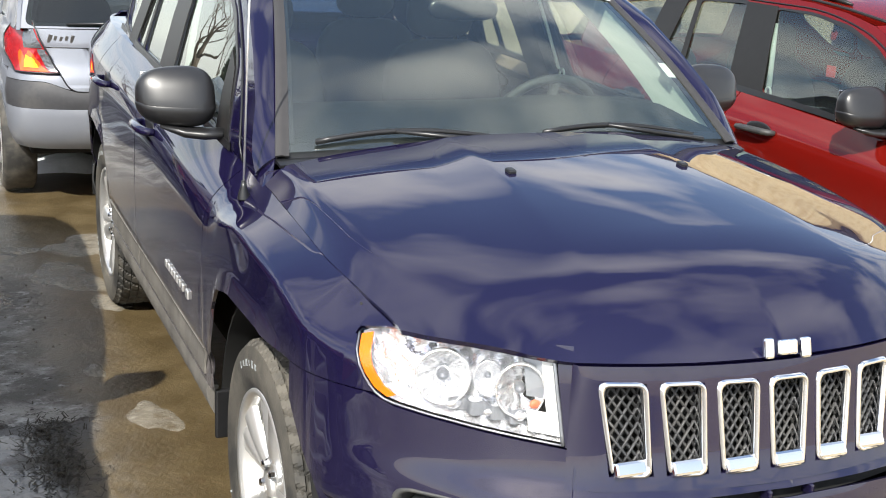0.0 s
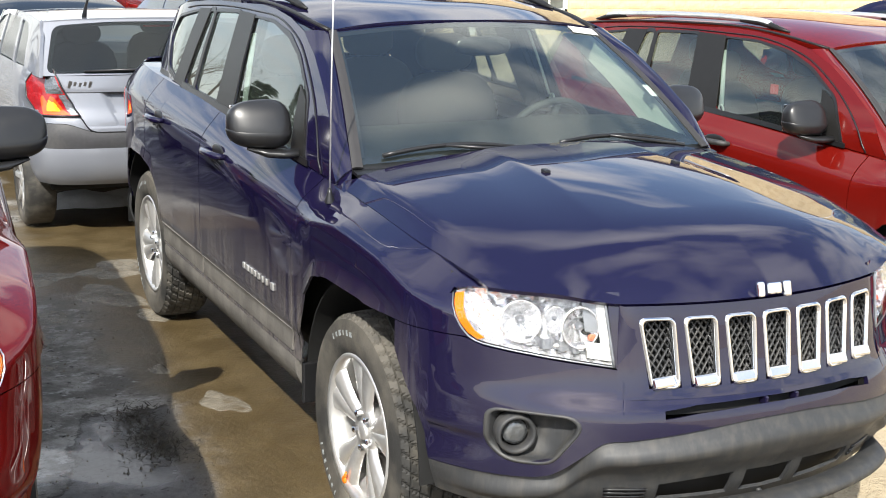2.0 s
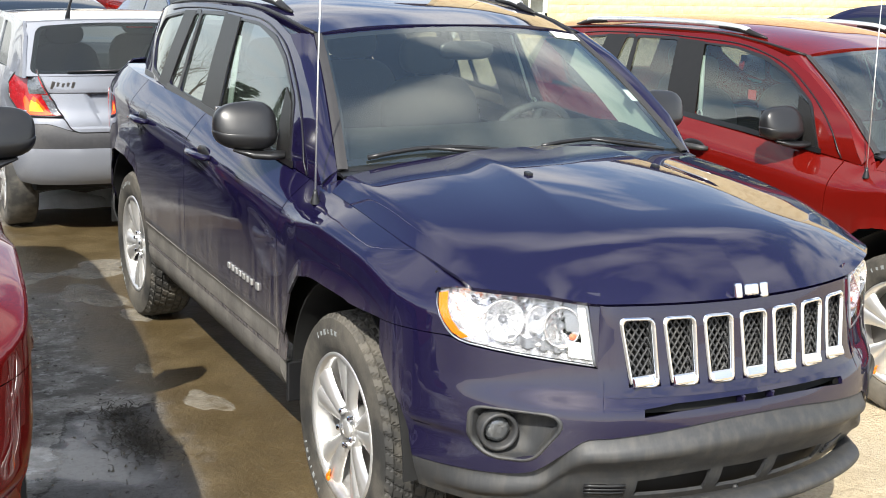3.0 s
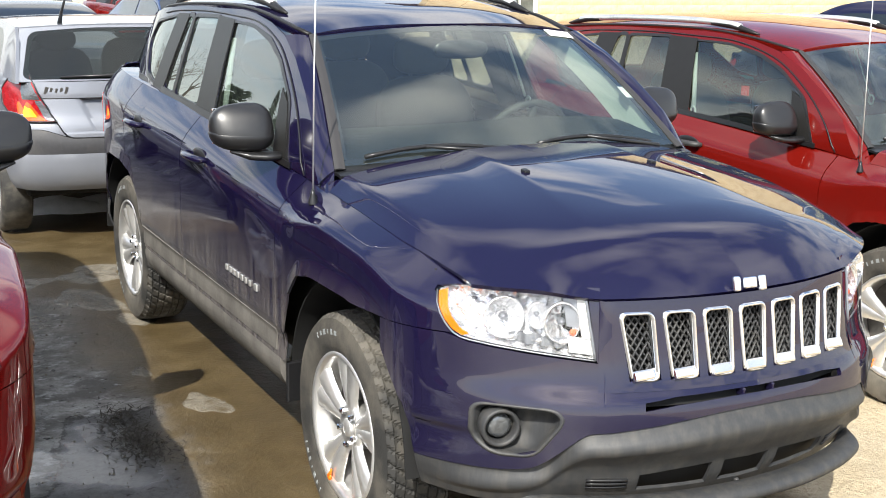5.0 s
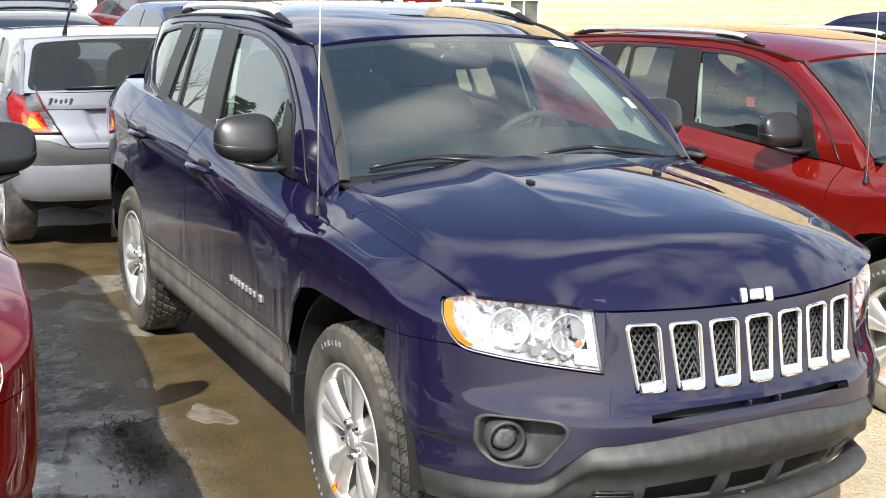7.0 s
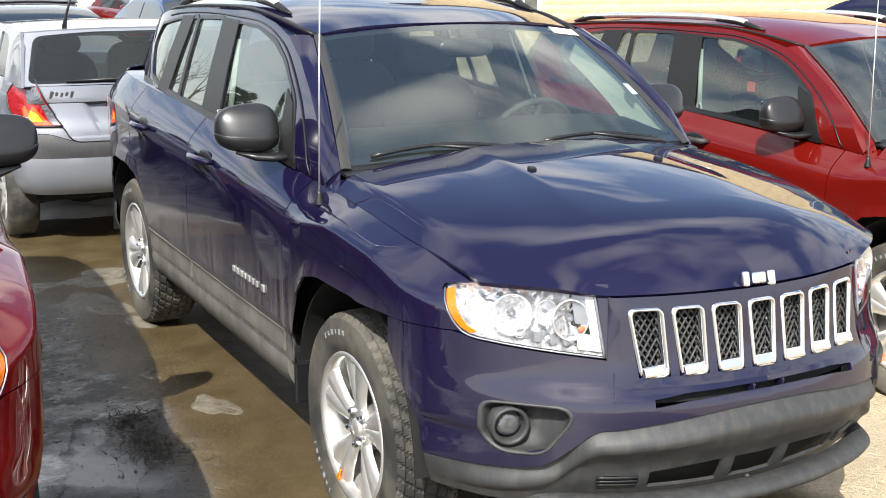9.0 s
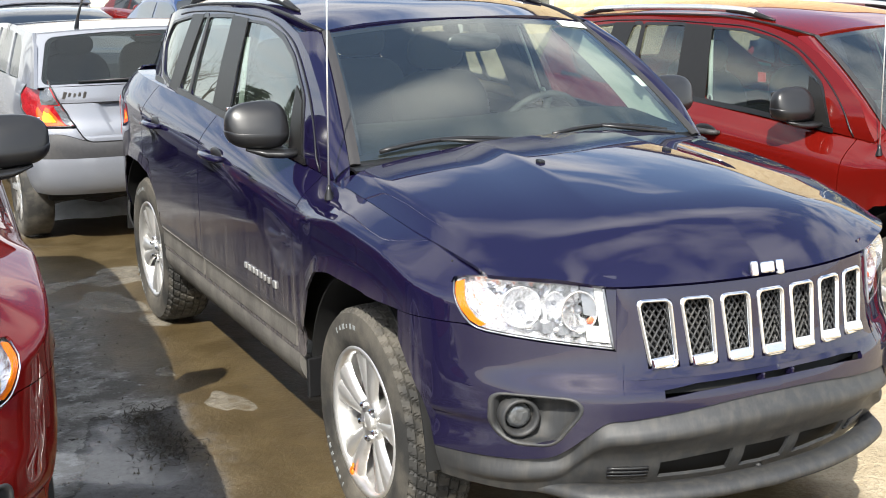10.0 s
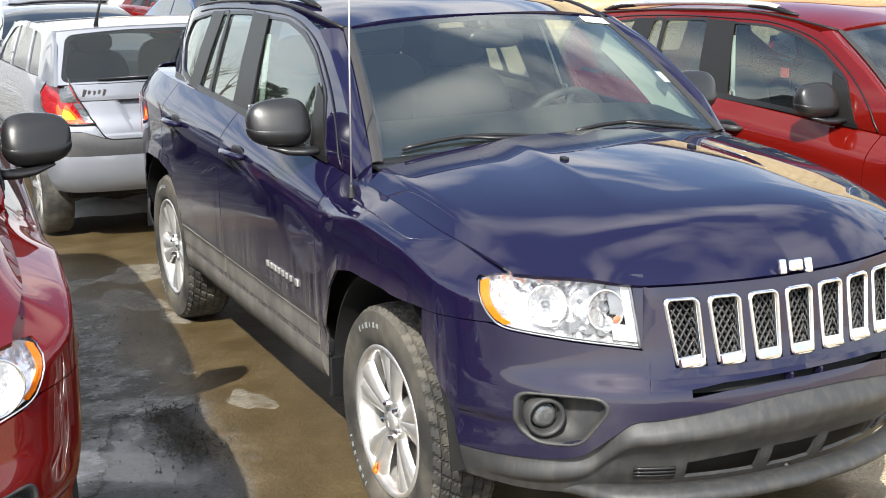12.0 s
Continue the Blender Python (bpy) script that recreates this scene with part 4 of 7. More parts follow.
        for cx, cz, rx, rz in lamps:
            c = hl_point(cx, cz, 0.020)
            tm = Vector((-0.42, -1, 0.06)).to_track_quat("Y", "Z").to_matrix()

            def fluted(k, i, r):
                return r * (1.0 - (0.07 if (k // 2) % 2 else 0.0) * (1 if 2 <= i <= 4 else 0))
            t = Shape().lathe([(0.010, 1.0), (0.014, 0.97), (0.004, 0.90), (-0.012, 0.74), (-0.026, 0.52), (-0.034, 0.30), (-0.036, 0.0)], 40, "y", (0, 0, 0), fluted, False, False)
            reflector = Shape().add([tm @ Vector((p[0] * rx, p[1], p[2] * rz)) + c for p in t.v], t.f, False)
            cup = part("lamp_bowl", fl(reflector), SILVERED, body)
            ringed = Shape().lathe([(0.006, 1.05), (0.016, 1.02), (0.016, 0.96), (0.006, 0.93)], 40, "y", closed=False)
            part("lamp_ring", fl(Shape().add([tm @ Vector((p[0] * rx, p[1], p[2] * rz)) + c for p in ringed.v], ringed.f)), CHROME if round_lamp else SILVERED, cup)
            b = Shape().ball((0, 0, 0), (rx * (0.25 if round_lamp else 0.50), rx * (0.5 if round_lamp else 0.9), rx * (0.25 if round_lamp else 0.46)), 16, 10)
            part("bulb", fl(Shape().add([tm @ (Vector(p) + Vector((0, -0.008, 0))) + c for p in b.v], b.f)), BEZEL, cup)
        if round_lamp:
            continue
        bez = Shape().sheet(lambda k, v: hl_surface(k, v, 0.010), steps(0.915, 0.985, 3), steps(0.30, 0.97, 6), 0.004)
        part("bezel_strip", fl(bez), PAPER, body)
        part("bezel_block", fl(Shape().sheet(lambda k, v: hl_surface(k, v, 0.014), steps(0.80, 0.985, 4), steps(0.06, 0.30, 4), 0.004)), PAPER, body)
        dark = Shape().sheet(lambda k, v: hl_surface(k, v, 0.016), steps(0.80, 0.912, 4), steps(0.45, 0.98, 4), 0.004)
        part("dark_bezel", fl(dark), BEZEL, body)
        part("lower_bezel", fl(Shape().sheet(lambda k, v: hl_surface(k, v, 0.018 + 0.01 * math.sin(k * 60)), steps(0.40, 0.78, 14), steps(0.10, 0.26, 3), 0.004)), BEZEL, body)
        part("upper_bezel", fl(Shape().sheet(lambda k, v: hl_surface(k, v, 0.018), steps(0.43, 0.64, 6), steps(0.88, 0.99, 3), 0.004)), BEZEL, body)
        for cx, cz, r in ((-0.655, 0.800, 0.014), (-0.600, 0.796, 0.012), (-0.545, 0.795, 0.013)):
            part("small_reflector", fl(Shape().ball(hl_point(cx, cz, 0.016), (r * 2.6, r, r * 1.3), 8, 6)), SILVERED, body)
        part("marker_bulb", fl(Shape().ball(hl_point(-0.522, 0.822, 0.012), (0.022, 0.012, 0.018), 12, 8)), MARKER, body, "small reddish marker bulb")

    # --- hood
    us_h, vs_h = [-1, -0.99, -0.983, -0.977, -0.971, -0.966, -0.961, -0.955, -0.945, -0.93] + steps(-0.91, 0.91, 100) + [0.93, 0.945, 0.955, 0.961, 0.966, 0.971, 0.977, 0.983, 0.99, 1], [0, 0.015, 0.04, 0.07, 0.10] + steps(0.14, 1, 30)
    hood = part("hood", Shape().sheet(hood_point, us_h, vs_h, 0.012, ref=(0, 0, -3)), paint_mat, car)
    both(lambda: Shape().tube([Vector((-hood_w(y) + 0.004, y, ease_table(SHUT, y) - 0.036)) for y in steps(-0.44, 0.28, 20)], 0.016, 6, 0.8), "shut_line", DARK, hood)
    # maker's lettering drawn as four plain blocks
    for k, (dx, w, h) in enumerate(((-0.050, 0.022, 0.040), (-0.019, 0.025, 0.030), (0.013, 0.025, 0.030), (0.046, 0.025, 0.040))):
        p = grille_surface(dx, 0.927)
        s = Shape().box(p + Vector((0, -0.004, 0.002 - (0.005 if k == 3 else 0))), (w, 0.014, h), Matrix.Rotation(radians(-14), 3, "X"), 0.005)
        part("hood_badge", s, CHROME, hood, "small chrome badge block")
    for s in (-1, 1):
        p = Vector((s * 0.236, -0.10, hood_z(0.236, -0.10)))
        nz = Shape().box(p + Vector((0, 0.0, 0.003)), (0.020, 0.028, 0.012), Matrix.Rotation(radians(6), 3, "X"), 0.004)
        part("washer_jet", nz, BLACK, hood)

    # --- fenders, doors, quarter panels
    def fender():
        """Runs back from the headlight, with a narrow rim above and below the lamp's outer end."""
        s = Shape()
        low = lambda u: max(0.803, arch_low(plan_at(u)[0].y, 0.46)) if plan_at(u)[0].y < 0.15 else arch_low(plan_at(u)[0].y, 0.455)
        top = lambda u: ease_table(SHUT, plan_at(u)[0].y) - 0.001
        s.sheet(panel(low, top), stations(-0.503, 0.428, 40), steps(0, 1, 30))
        tip = steps(u_of_x(-0.743), u_of_y(-0.503), 14)
        s.sheet(panel(lambda u: hl_top(along_nose(u)) + 0.003, lambda u: max(min(top(u), hl_top(along_nose(u)) + 0.012 + 2.2 * max(0.0, -0.755 - along_nose(u))), hl_top(along_nose(u)) + 0.004)), tip, steps(0, 1, 6))
        rim = steps(u_of_x(-0.748), u_of_y(-0.503), 14)
        s.sheet(panel(lambda u: max(0.803, arch_low(plan_at(u)[0].y, 0.46)), lambda u: max(0.8035, hl_low(along_nose(u)) - 0.004)), rim, steps(0, 1, 10))
        return s

    fenders = both(fender, "fender", paint_mat, car)
    doors = []
    for name, y0, y1 in (("front_door", 0.434, 1.525), ("rear_door", 1.532, 2.47)):
        def door():
            low = lambda u: arch_low(plan_at(u)[0].y, 0.455)
            top = lambda u: ease_table(BELT, plan_at(u)[0].y)
            return Shape().sheet(panel(low, top), stations(y0, y1, 24), steps(0, 1, 26))
        doors.append(both(door, name, paint_mat, car))

    def quarter():
        low = lambda u: arch_low(plan_at(u)[0].y, 0.46)
        top = lambda u: ease_table(BELT, plan_at(u)[0].y)
        return Shape().sheet(panel(low, top), stations(2.477, 3.30, 22), steps(0, 1, 24))

    both(quarter, "rear_quarter", paint_mat, car)
    tail_u = steps(u_of_y(3.30), len(CURVE) - 1.01, 30)
    both(lambda: Shape().sheet(lambda u, v: skin(u, 0.52 + 0.68 * v), tail_u, steps(0, 1, 14)), "tailgate_half", paint_mat, car)
    both(lambda: Shape().sheet(lambda u, v: skin(u, 0.33 + 0.19 * v) - plan_at(u)[1] * 0.01, steps(u_of_y(BASE + 0.40), len(CURVE) - 1.01, 44), steps(0, 1, 8)), "rear_valance", PLASTIC, car)
    both(lambda: Shape().sheet(lambda u, v: skin(u, 0.335 + 0.118 * v) - plan_at(u)[1] * (0.012 * math.sin(math.pi * v)), stations(0.43, 2.185, 30), steps(0, 1, 8), 0.03),
         "rocker_panel", ROCKER, car, "grey plastic rocker panel caked with dust")
    for (a, b), y0, y1 in zip(doors, (0.455, 1.540), (1.518, 2.195)):
        for ob, side in ((a, -1), (b, 1)):
            strip = Shape().sheet(lambda u, v: skin(u, 0.474 + (0.070 + 0.010 * (plan_at(u)[0].y / 2)) * v) - plan_at(u)[1] * (0.004 + 0.004 * math.sin(math.pi * v)), steps(u_of_y(y0), u_of_y(y1), 16), steps(0, 1, 6), 0.006)
            part("door_moulding", strip if side < 0 else strip.mirrored(), ROCKER, ob, "dusty grey moulding along the door foot")
    for a, side in zip(both(lambda: Shape().sheet(lambda u, v: skin(u, 0.86 + 0.20 * v) - plan_at(u)[1] * 0.003, steps(u_of_y(3.15), u_of_y(3.29), 12), steps(0, 1, 8), 0.01), "tail_lamp", TAIL_RED, car, "red tail lamp"), (-1, 1)):
        top = Shape().sheet(lambda u, v: skin(u, 0.995 + 0.060 * v) - plan_at(u)[1] * 0.006, steps(u_of_y(3.17), u_of_y(3.28), 10), steps(0, 1, 5), 0.006)
        part("clear_lens", top if side < 0 else top.mirrored(), SILVERED, a)

    # --- door furniture: handles, badge strip, belt trim
    for (a, b), y in zip(doors, (1.30, 2.22)):
        for ob, side in ((a, -1), (b, 1)):
            z = 0.998 + (0.02 if y > 2 else 0)
            def hp(dy, dz, out):
                p = skin(u_of_y(y + dy), z + dz)
                return Vector((side * (abs(p.x) + out), p.y, p.z))
            h = Shape().tube([hp(-0.105, 0.0, 0.0), hp(-0.095, 0.002, 0.028), hp(-0.05, 0.003, 0.038), hp(0.05, 0.003, 0.038), hp(0.095, 0.0, 0.028), hp(0.105, 0, 0.0)],
                             [0.012, 0.015, 0.016, 0.016, 0.015, 0.012], 10, 0.9)
            part("door_handle", h, handle_mat, ob)
            # black disc behind the handle stands in for the dark hollow
            cup = Shape().ball(hp(0, 0.0, -0.006), (0.016, 0.17, 0.07), 20, 10)
            part("handle_recess", cup, BLACK, ob)
    for ob, side in ((doors[0][0], -1), (doors[0][1], 1)):
        for k, w in enumerate((0.026, 0.028, 0.032, 0.024, 0.026, 0.022, 0.022, 0.034)):
            p = skin(u_of_y(0.93 - 0.042 * k - (0.02 if k == 7 else 0)), 0.650)
            c = Vector((side * abs(p.x), p.y, p.z))
            part("name_bar", Shape().box(c + Vector((side * 0.003, 0, 0)), (0.008, w * 0.85, 0.022 if k < 7 else 0.026), None, 0.003), ALLOY, ob, "small chrome bar of a name badge")

    # --- glass house
    outer = [(0.33, 1.040), (0.6, 1.066), (1.05, 1.102), (1.5, 1.128), (2.4, 1.163), (2.98, 1.182), (3.02, 1.24), (2.95, 1.42), (2.88, 1.465), (2.6, 1.506), (2.2, 1.531), (1.8, 1.543),
             (1.5, 1.545), (1.3, 1.535), (1.10, 1.511), (0.92, 1.473), (0.75, 1.402), (0.6, 1.312), (0.45, 1.205)]
    wins = (WIN_F, WIN_R, WIN_S, WIN_Q)
    both(lambda: Shape().outline(outer, [round_loop(w, 0.035) for w in wins], on_side, 0.006), "window_frame", paint_mat, car)
    for name, loop, glass in (("front_window", WIN_F, SIDE_GLASS), ("rear_window", WIN_R, TINTED), ("vent_window", WIN_S, TINTED), ("quarter_window", WIN_Q, TINTED)):
        mid = sum((Vector((*p, 0)) for p in loop), Vector()) / len(loop)
        wide = [tuple((mid + (Vector((*p, 0)) - mid) * (1 + 0.020 / (Vector((*p, 0)) - mid).length)).xy) for p in loop]
        for pane, side in zip(both(lambda: Shape().outline(wide, [], lambda y, z: on_side(y, z, -0.005), 0.0), name, glass, car), (-1, 1)):
            seal = Shape().outline(round_loop(wide, 0.035), [round_loop(loop, 0.035)], lambda y, z: on_side(y, z, 0.003), 0.006)
            part("window_seal", seal if side < 0 else seal.mirrored(), BLACK, pane)
    for quad, name in (([(1.40, 1.135), (1.630, 1.142), (1.708, 1.510), (1.502, 1.504)], "centre_pillar_cover"), ([(2.168, 1.165), (2.335, 1.170), (2.286, 1.495), (2.118, 1.500)], "rear_pillar_cover")):
        both(lambda: Shape().outline(quad, [], lambda y, z: on_side(y, z, 0.005), 0.004), name, SATIN, car)
    both(lambda: Shape().outline([(1.978, 1.165), (2.016, 1.167), (2.054, 1.492), (2.022, 1.493)], [], lambda y, z: on_side(y, z, 0.004), 0.004), "window_divider", SATIN, car)
    both(lambda: Shape().outline([(0.56, 1.060), (1.05, 1.100), (1.5, 1.124), (2.66, 1.176), (2.66, 1.200), (1.5, 1.150), (1.05, 1.124), (0.56, 1.082)], [], lambda y, z: on_side(y, z, 0.008), 0.006), "belt_moulding", BLACK, car)
    both(lambda: Shape().outline([(0.565, 1.070), (0.70, 1.082), (0.77, 1.305), (0.69, 1.262)], [], lambda y, z: on_side(y, z, 0.006), 0.006), "mirror_sail", SATIN, car)
    # seam that follows the door frame's curve
    seam = [(0.445, 1.055), (0.53, 1.17), (0.67, 1.295), (0.86, 1.41), (1.03, 1.468), (1.25, 1.508), (1.52, 1.517), (1.9, 1.520), (2.3, 1.506), (2.5, 1.488)]
    both(lambda: Shape().tube([on_side(y, z, 0.002) for y, z in [(p.x, p.y) for p in spline([(a, b, 0) for a, b in seam], 6)]], 0.0035, 6), "frame_seal", BLACK, car)

    def front_pillar():
        def f(s, v):
            a = screen_point(-1, v) + Vector((0.0, 0.0, 0.0))
            y, z = table([(0, 0.33), (0.25, 0.45), (0.5, 0.60), (0.75, 0.75), (1, 0.92)], v), table([(0, 1.045), (0.25, 1.205), (0.5, 1.312), (0.75, 1.402), (1, 1.474)], v)
            b = on_side(y, z, 0.0)
            p = a.lerp(b, s)
            return p + Vector((-0.4, -0.5, 0.6)) * 0.007 * math.sin(math.pi * s)
        return Shape().sheet(f, steps(0, 1, 8), steps(0, 1, 16), 0.012)

    both(front_pillar, "front_pillar", paint_mat, car)

    def cowl_side():
        """Closes the corner between fender, hood and pillar foot."""
        rim = [(0.0, Vector((-0.725, 0.14, ease_table(SHUT, 0.14) - 0.006))), (0.20, Vector((-0.722, 0.24, 1.022))), (0.36, Vector((-0.705, 0.275, 1.040))),
               (0.46, Vector((-0.697, 0.295, 1.066))), (0.54, screen_point(-1, 0.0) + Vector((0, 0.002, -0.003))), (0.74, on_side(0.335, 1.044, -0.001)), (1.0, on_side(0.46, 1.052, -0.002))]

        def f(t, s):
            y = 0.14 + 0.31 * t
            a = skin(u_of_y(y), ease_table(SHUT, y) - 0.006)
            for (t0, p0), (t1, p1) in zip(rim, rim[1:]):
                if t <= t1 + 1e-6:
                    return a.lerp(p0.lerp(p1, (t - t0) / (t1 - t0)), s)
        return Shape().sheet(f, steps(0, 1, 50), steps(0, 1, 6), 0.004)

    both(cowl_side, "cowl_side", paint_mat, car)
    screen = part("windscreen", Shape().sheet(screen_point, steps(-0.985, 0.985, 24), steps(0.02, 0.985, 16), 0.0), GLASS, car)
    band = Shape()
    band.sheet(lambda s, v: screen_point(s, v) + Vector((0, 0.006, -0.006)), steps(-0.99, 0.99, 24), [0.0, 0.03, 0.07], 0.003)
    band.sheet(lambda s, v: screen_point(s, v) + Vector((0, 0.006, -0.006)), steps(-0.99, 0.99, 24), [0.955, 0.99], 0.003)
    for s0, s1 in ((-1.0, -0.93), (0.93, 1.0)):
        band.sheet(lambda s, v: screen_point(s, v) + Vector((0, 0.006, -0.006)), [s0, s1], steps(0.0, 1, 14), 0.003)
    part("screen_border", band, BLACK, screen)
    for s0 in (-1, 1):
        part("screen_seal", Shape().sheet(lambda q, v: screen_point(s0 * (1.0 - 0.050 * q), v) + Vector((0, -0.5, 0.86)) * (0.003 + 0.004 * math.sin(math.pi * min(1.0, q + 0.15))), steps(0, 1, 5), steps(0, 1, 14), 0.006), TRIM_GREY, screen, "matt grey strip along the pillar")
    part("price_sticker", Shape().sheet(lambda s, v: screen_point(s, v) + Vector((0, -0.003, 0.003)), steps(0.74, 0.965, 3), steps(0.920, 0.985, 2), 0.001), PAPER, screen, "white paper sticker on the glass")
    part("inspection_sticker", Shape().sheet(lambda s, v: screen_point(s, v) + Vector((0, 0.003, -0.003)), steps(0.90, 0.95, 3), steps(0.38, 0.47, 2), 0.001), PAPER, screen, "small white sticker")
    # roof with gutters, rails
    roof = part("roof", Shape().sheet(roof_point, steps(-1, 1, 30), steps(0, 1, 30), 0.02, ref=(0, 2, 0)), paint_mat, car)
    both(lambda: Shape().tube([roof_point(-0.975, v) + Vector((-0.002, 0, 0.002)) for v in steps(0.0, 0.99, 24)], 0.011, 8, 0.6), "roof_gutter", SATIN, car)

    def rail(cover):
        pts = []
        for v in steps(0.13, 0.86, 24):
            p = roof_point(-0.90, v)
            q = (v - 0.13) / 0.73
            lift = 0.015 * smooth_step(0, 0.13, q) * smooth_step(1.0, 0.87, q)
            pts.append(p + Vector((0, 0, 0.012 + lift)))
        return pts

    def rail_bar():
        pts = rail(False)
        return Shape().tube(pts[2:-2], 0.016, 10, 1.1)

    def rail_foot(rear):
        pts = [p - Vector((0, 0, 0.006)) for p in rail(True)]
        if rear:
            return Shape().tube(pts[-6:], [0.015, 0.017, 0.018, 0.017, 0.013, 0.005], 10, 0.9)
        return Shape().tube(pts[:6], [0.005, 0.013, 0.017, 0.018, 0.017, 0.015], 10, 0.9)

    for a, b in zip(both(rail_bar, "roof_rail", ALLOY, car, "silver roof rail with dark ends"), (0, 1)):
        for rear in (False, True):
            f = rail_foot(rear)
            part("rail_end", f if b == 0 else f.mirrored(), SATIN, a)
    # tail glass
    both(lambda: Shape().sheet(lambda s, v: Vector((-s * (1 - 0.12 * v), 3.01 + 0.20 * (1 - v) - 0.06 * s * s, 1.19 + 0.29 * v)), steps(0.0, 0.60, 8), steps(0, 1, 6), 0.0), "tail_glass", TINTED, car)

    both(lambda: Shape().sheet(lambda s, v: on_side(3.015 - 0.12 * v * v, 1.18 + 0.295 * v, 0.001).lerp(Vector((-0.50 * (1 - 0.12 * v), 3.01 + 0.20 * (1 - v) - 0.02, 1.18 + 0.30 * v)), s), steps(0, 1, 6), steps(0, 1, 8), 0.01), "tailgate_pillar", paint_mat, car)
    both(lambda: Shape().sheet(lambda y, s: skin(u_of_y(y), ease_table(BELT, y)).lerp(on_side(min(y, 3.02), ease_table(BELT, y) + 0.006, -0.004), s), steps(2.2, 3.09, 20), steps(0, 1, 4), 0.008), "rear_shoulder", paint_mat, car)
    both(lambda: Shape().sheet(lambda q, v: Vector((-0.60 - 0.118 * q, 0.250 + 0.045 * q, 0.96 + (0.125 - 0.030 * q) * v)), steps(0, 1, 6), steps(0, 1, 4), 0.004), "cowl_end", paint_mat, car)
    # --- cowl and wipers
    part("cowl", Shape().sheet(lambda s, v: Vector((s * 0.69, 0.205 + 0.075 * v + 0.055 * s * s, 1.100 + 0.006 * math.sin(v * 3.1) - 0.022 * s * s)), steps(-1, 1, 20), steps(0, 1, 4), 0.01, ref=(0, 0, 0)), BLACK, car)
    for x0, x1, lift in ((-0.08, -0.60, 0.0), (0.56, 0.03, 0.0)):
        arm = Shape()
        def wp(x, out, v):
            return screen_point(x / 0.70, v) + Vector((0, -0.5, 0.86)) * out
        arm.tube([wp(x0, 0.012, 0.0), wp(x0 + (x1 - x0) * 0.3, 0.020, 0.025), wp(x0 + (x1 - x0) * 0.60, 0.022, 0.062)], [0.010, 0.008, 0.005], 8)
        ob = part("wiper", arm, BLACK, car)
        blade = Shape().tube([wp(x0 + (x1 - x0) * q, 0.012 + 0.006 * math.sin(math.pi * q), 0.018 + 0.050 * math.sin(math.pi * min(1, q * 0.82))) for q in steps(0.05, 1.0, 12)], 0.0055, 6, 1.5)
        part("wiper_blade", blade, BLACK, ob)

    # --- mirrors
    for side in (-1, 1):
        c = Vector((side * 0.862, 0.69, 1.186))
        shell = Shape().ball((0, 0, 0), (0.208, 0.150, 0.172), 28, 18, 2.9)
        sv = []
        for p in shell.v:
            p = Vector(p)
            t = (p.x * side + 0.11) / 0.22
            p.z *= 1.0 - 0.16 * t
            p.y = p.y * (1.0 - 0.25 * t) + 0.03 * t
            p.y += 0.36 * max(0.0, p.z + 0.030) * smooth_step(0.045, -0.05, p.y)     # the cap leans back above its seam
            p.y = min(p.y, 0.062)
            sv.append(tuple(p + c))
        shell.v = sv
        m = part("side_mirror", shell, MIRROR_CAP, car, "charcoal plastic door mirror")
        # darker lower half, lapped a little over the cap along a level seam
        lower = Shape().ball((0, 0, 0), (0.2, 0.2, 0.2), 28, 18, 2.9)
        lower.v = [tuple(c + Vector(((p[0] - c.x) * 1.018, (p[1] - c.y) * 1.018 if p[1] - c.y < 0.055 else (p[1] - c.y), min((p[2] - c.z) * 1.018, -0.014)))) for p in sv]
        part("mirror_base", lower, BLACK, m)
        stalk = Shape().tube([c + Vector((side * 0.045, -0.005, -0.078)), c + Vector((-side * 0.02, -0.012, -0.094)), c + Vector((-side * 0.075, -0.022, -0.098)), Vector((side * 0.738, 0.64, 1.092))],
                             [0.012, 0.036, 0.040, 0.034], 12, 0.42)
        part("mirror_stalk", stalk, MIRROR_CAP, m)
        gl = Shape().box(c + Vector((0.0, 0.0635, 0.0)), (0.17, 0.004, 0.12), None, 0.001)
        part("mirror_glass", gl, CHROME, m)

    # --- aerial on the right fender
    u = u_of_y(0.268)
    p = min((skin(u, z) for z in steps(0.96, ease_table(SHUT, 0.268) - 0.004, 30)), key=lambda q: abs(q.x + 0.78))
    s = Shape().lathe([(0.0, 0.016), (0.012, 0.014), (0.03, 0.008), (0.045, 0.006), (0.045, 0.0)], 16, "z", p, closed=False)
    ant = part("aerial", s, BLACK, car, "thin whip aerial on a black foot")
    part("whip", Shape().tube([p + Vector((0, 0, 0.04)), p + Vector((0.016, 0.022, 0.42)), p + Vector((0.040, 0.050, 0.82))], [0.0032, 0.0027, 0.002], 6), ALLOY, ant)

    # --- wheels and wells
    for y in (0.0, BASE):
        for side in (-1, 1):
            wheel_parts(car, side, y, 0.35 if y == 0 else 1.0)
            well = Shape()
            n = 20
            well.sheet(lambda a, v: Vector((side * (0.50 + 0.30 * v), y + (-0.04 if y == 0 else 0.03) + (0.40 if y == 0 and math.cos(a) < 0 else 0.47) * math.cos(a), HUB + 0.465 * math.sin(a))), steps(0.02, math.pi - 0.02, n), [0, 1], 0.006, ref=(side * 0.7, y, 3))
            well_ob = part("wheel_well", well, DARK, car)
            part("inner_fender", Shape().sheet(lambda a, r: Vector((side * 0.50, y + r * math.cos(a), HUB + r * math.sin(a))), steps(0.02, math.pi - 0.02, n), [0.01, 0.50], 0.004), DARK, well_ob)
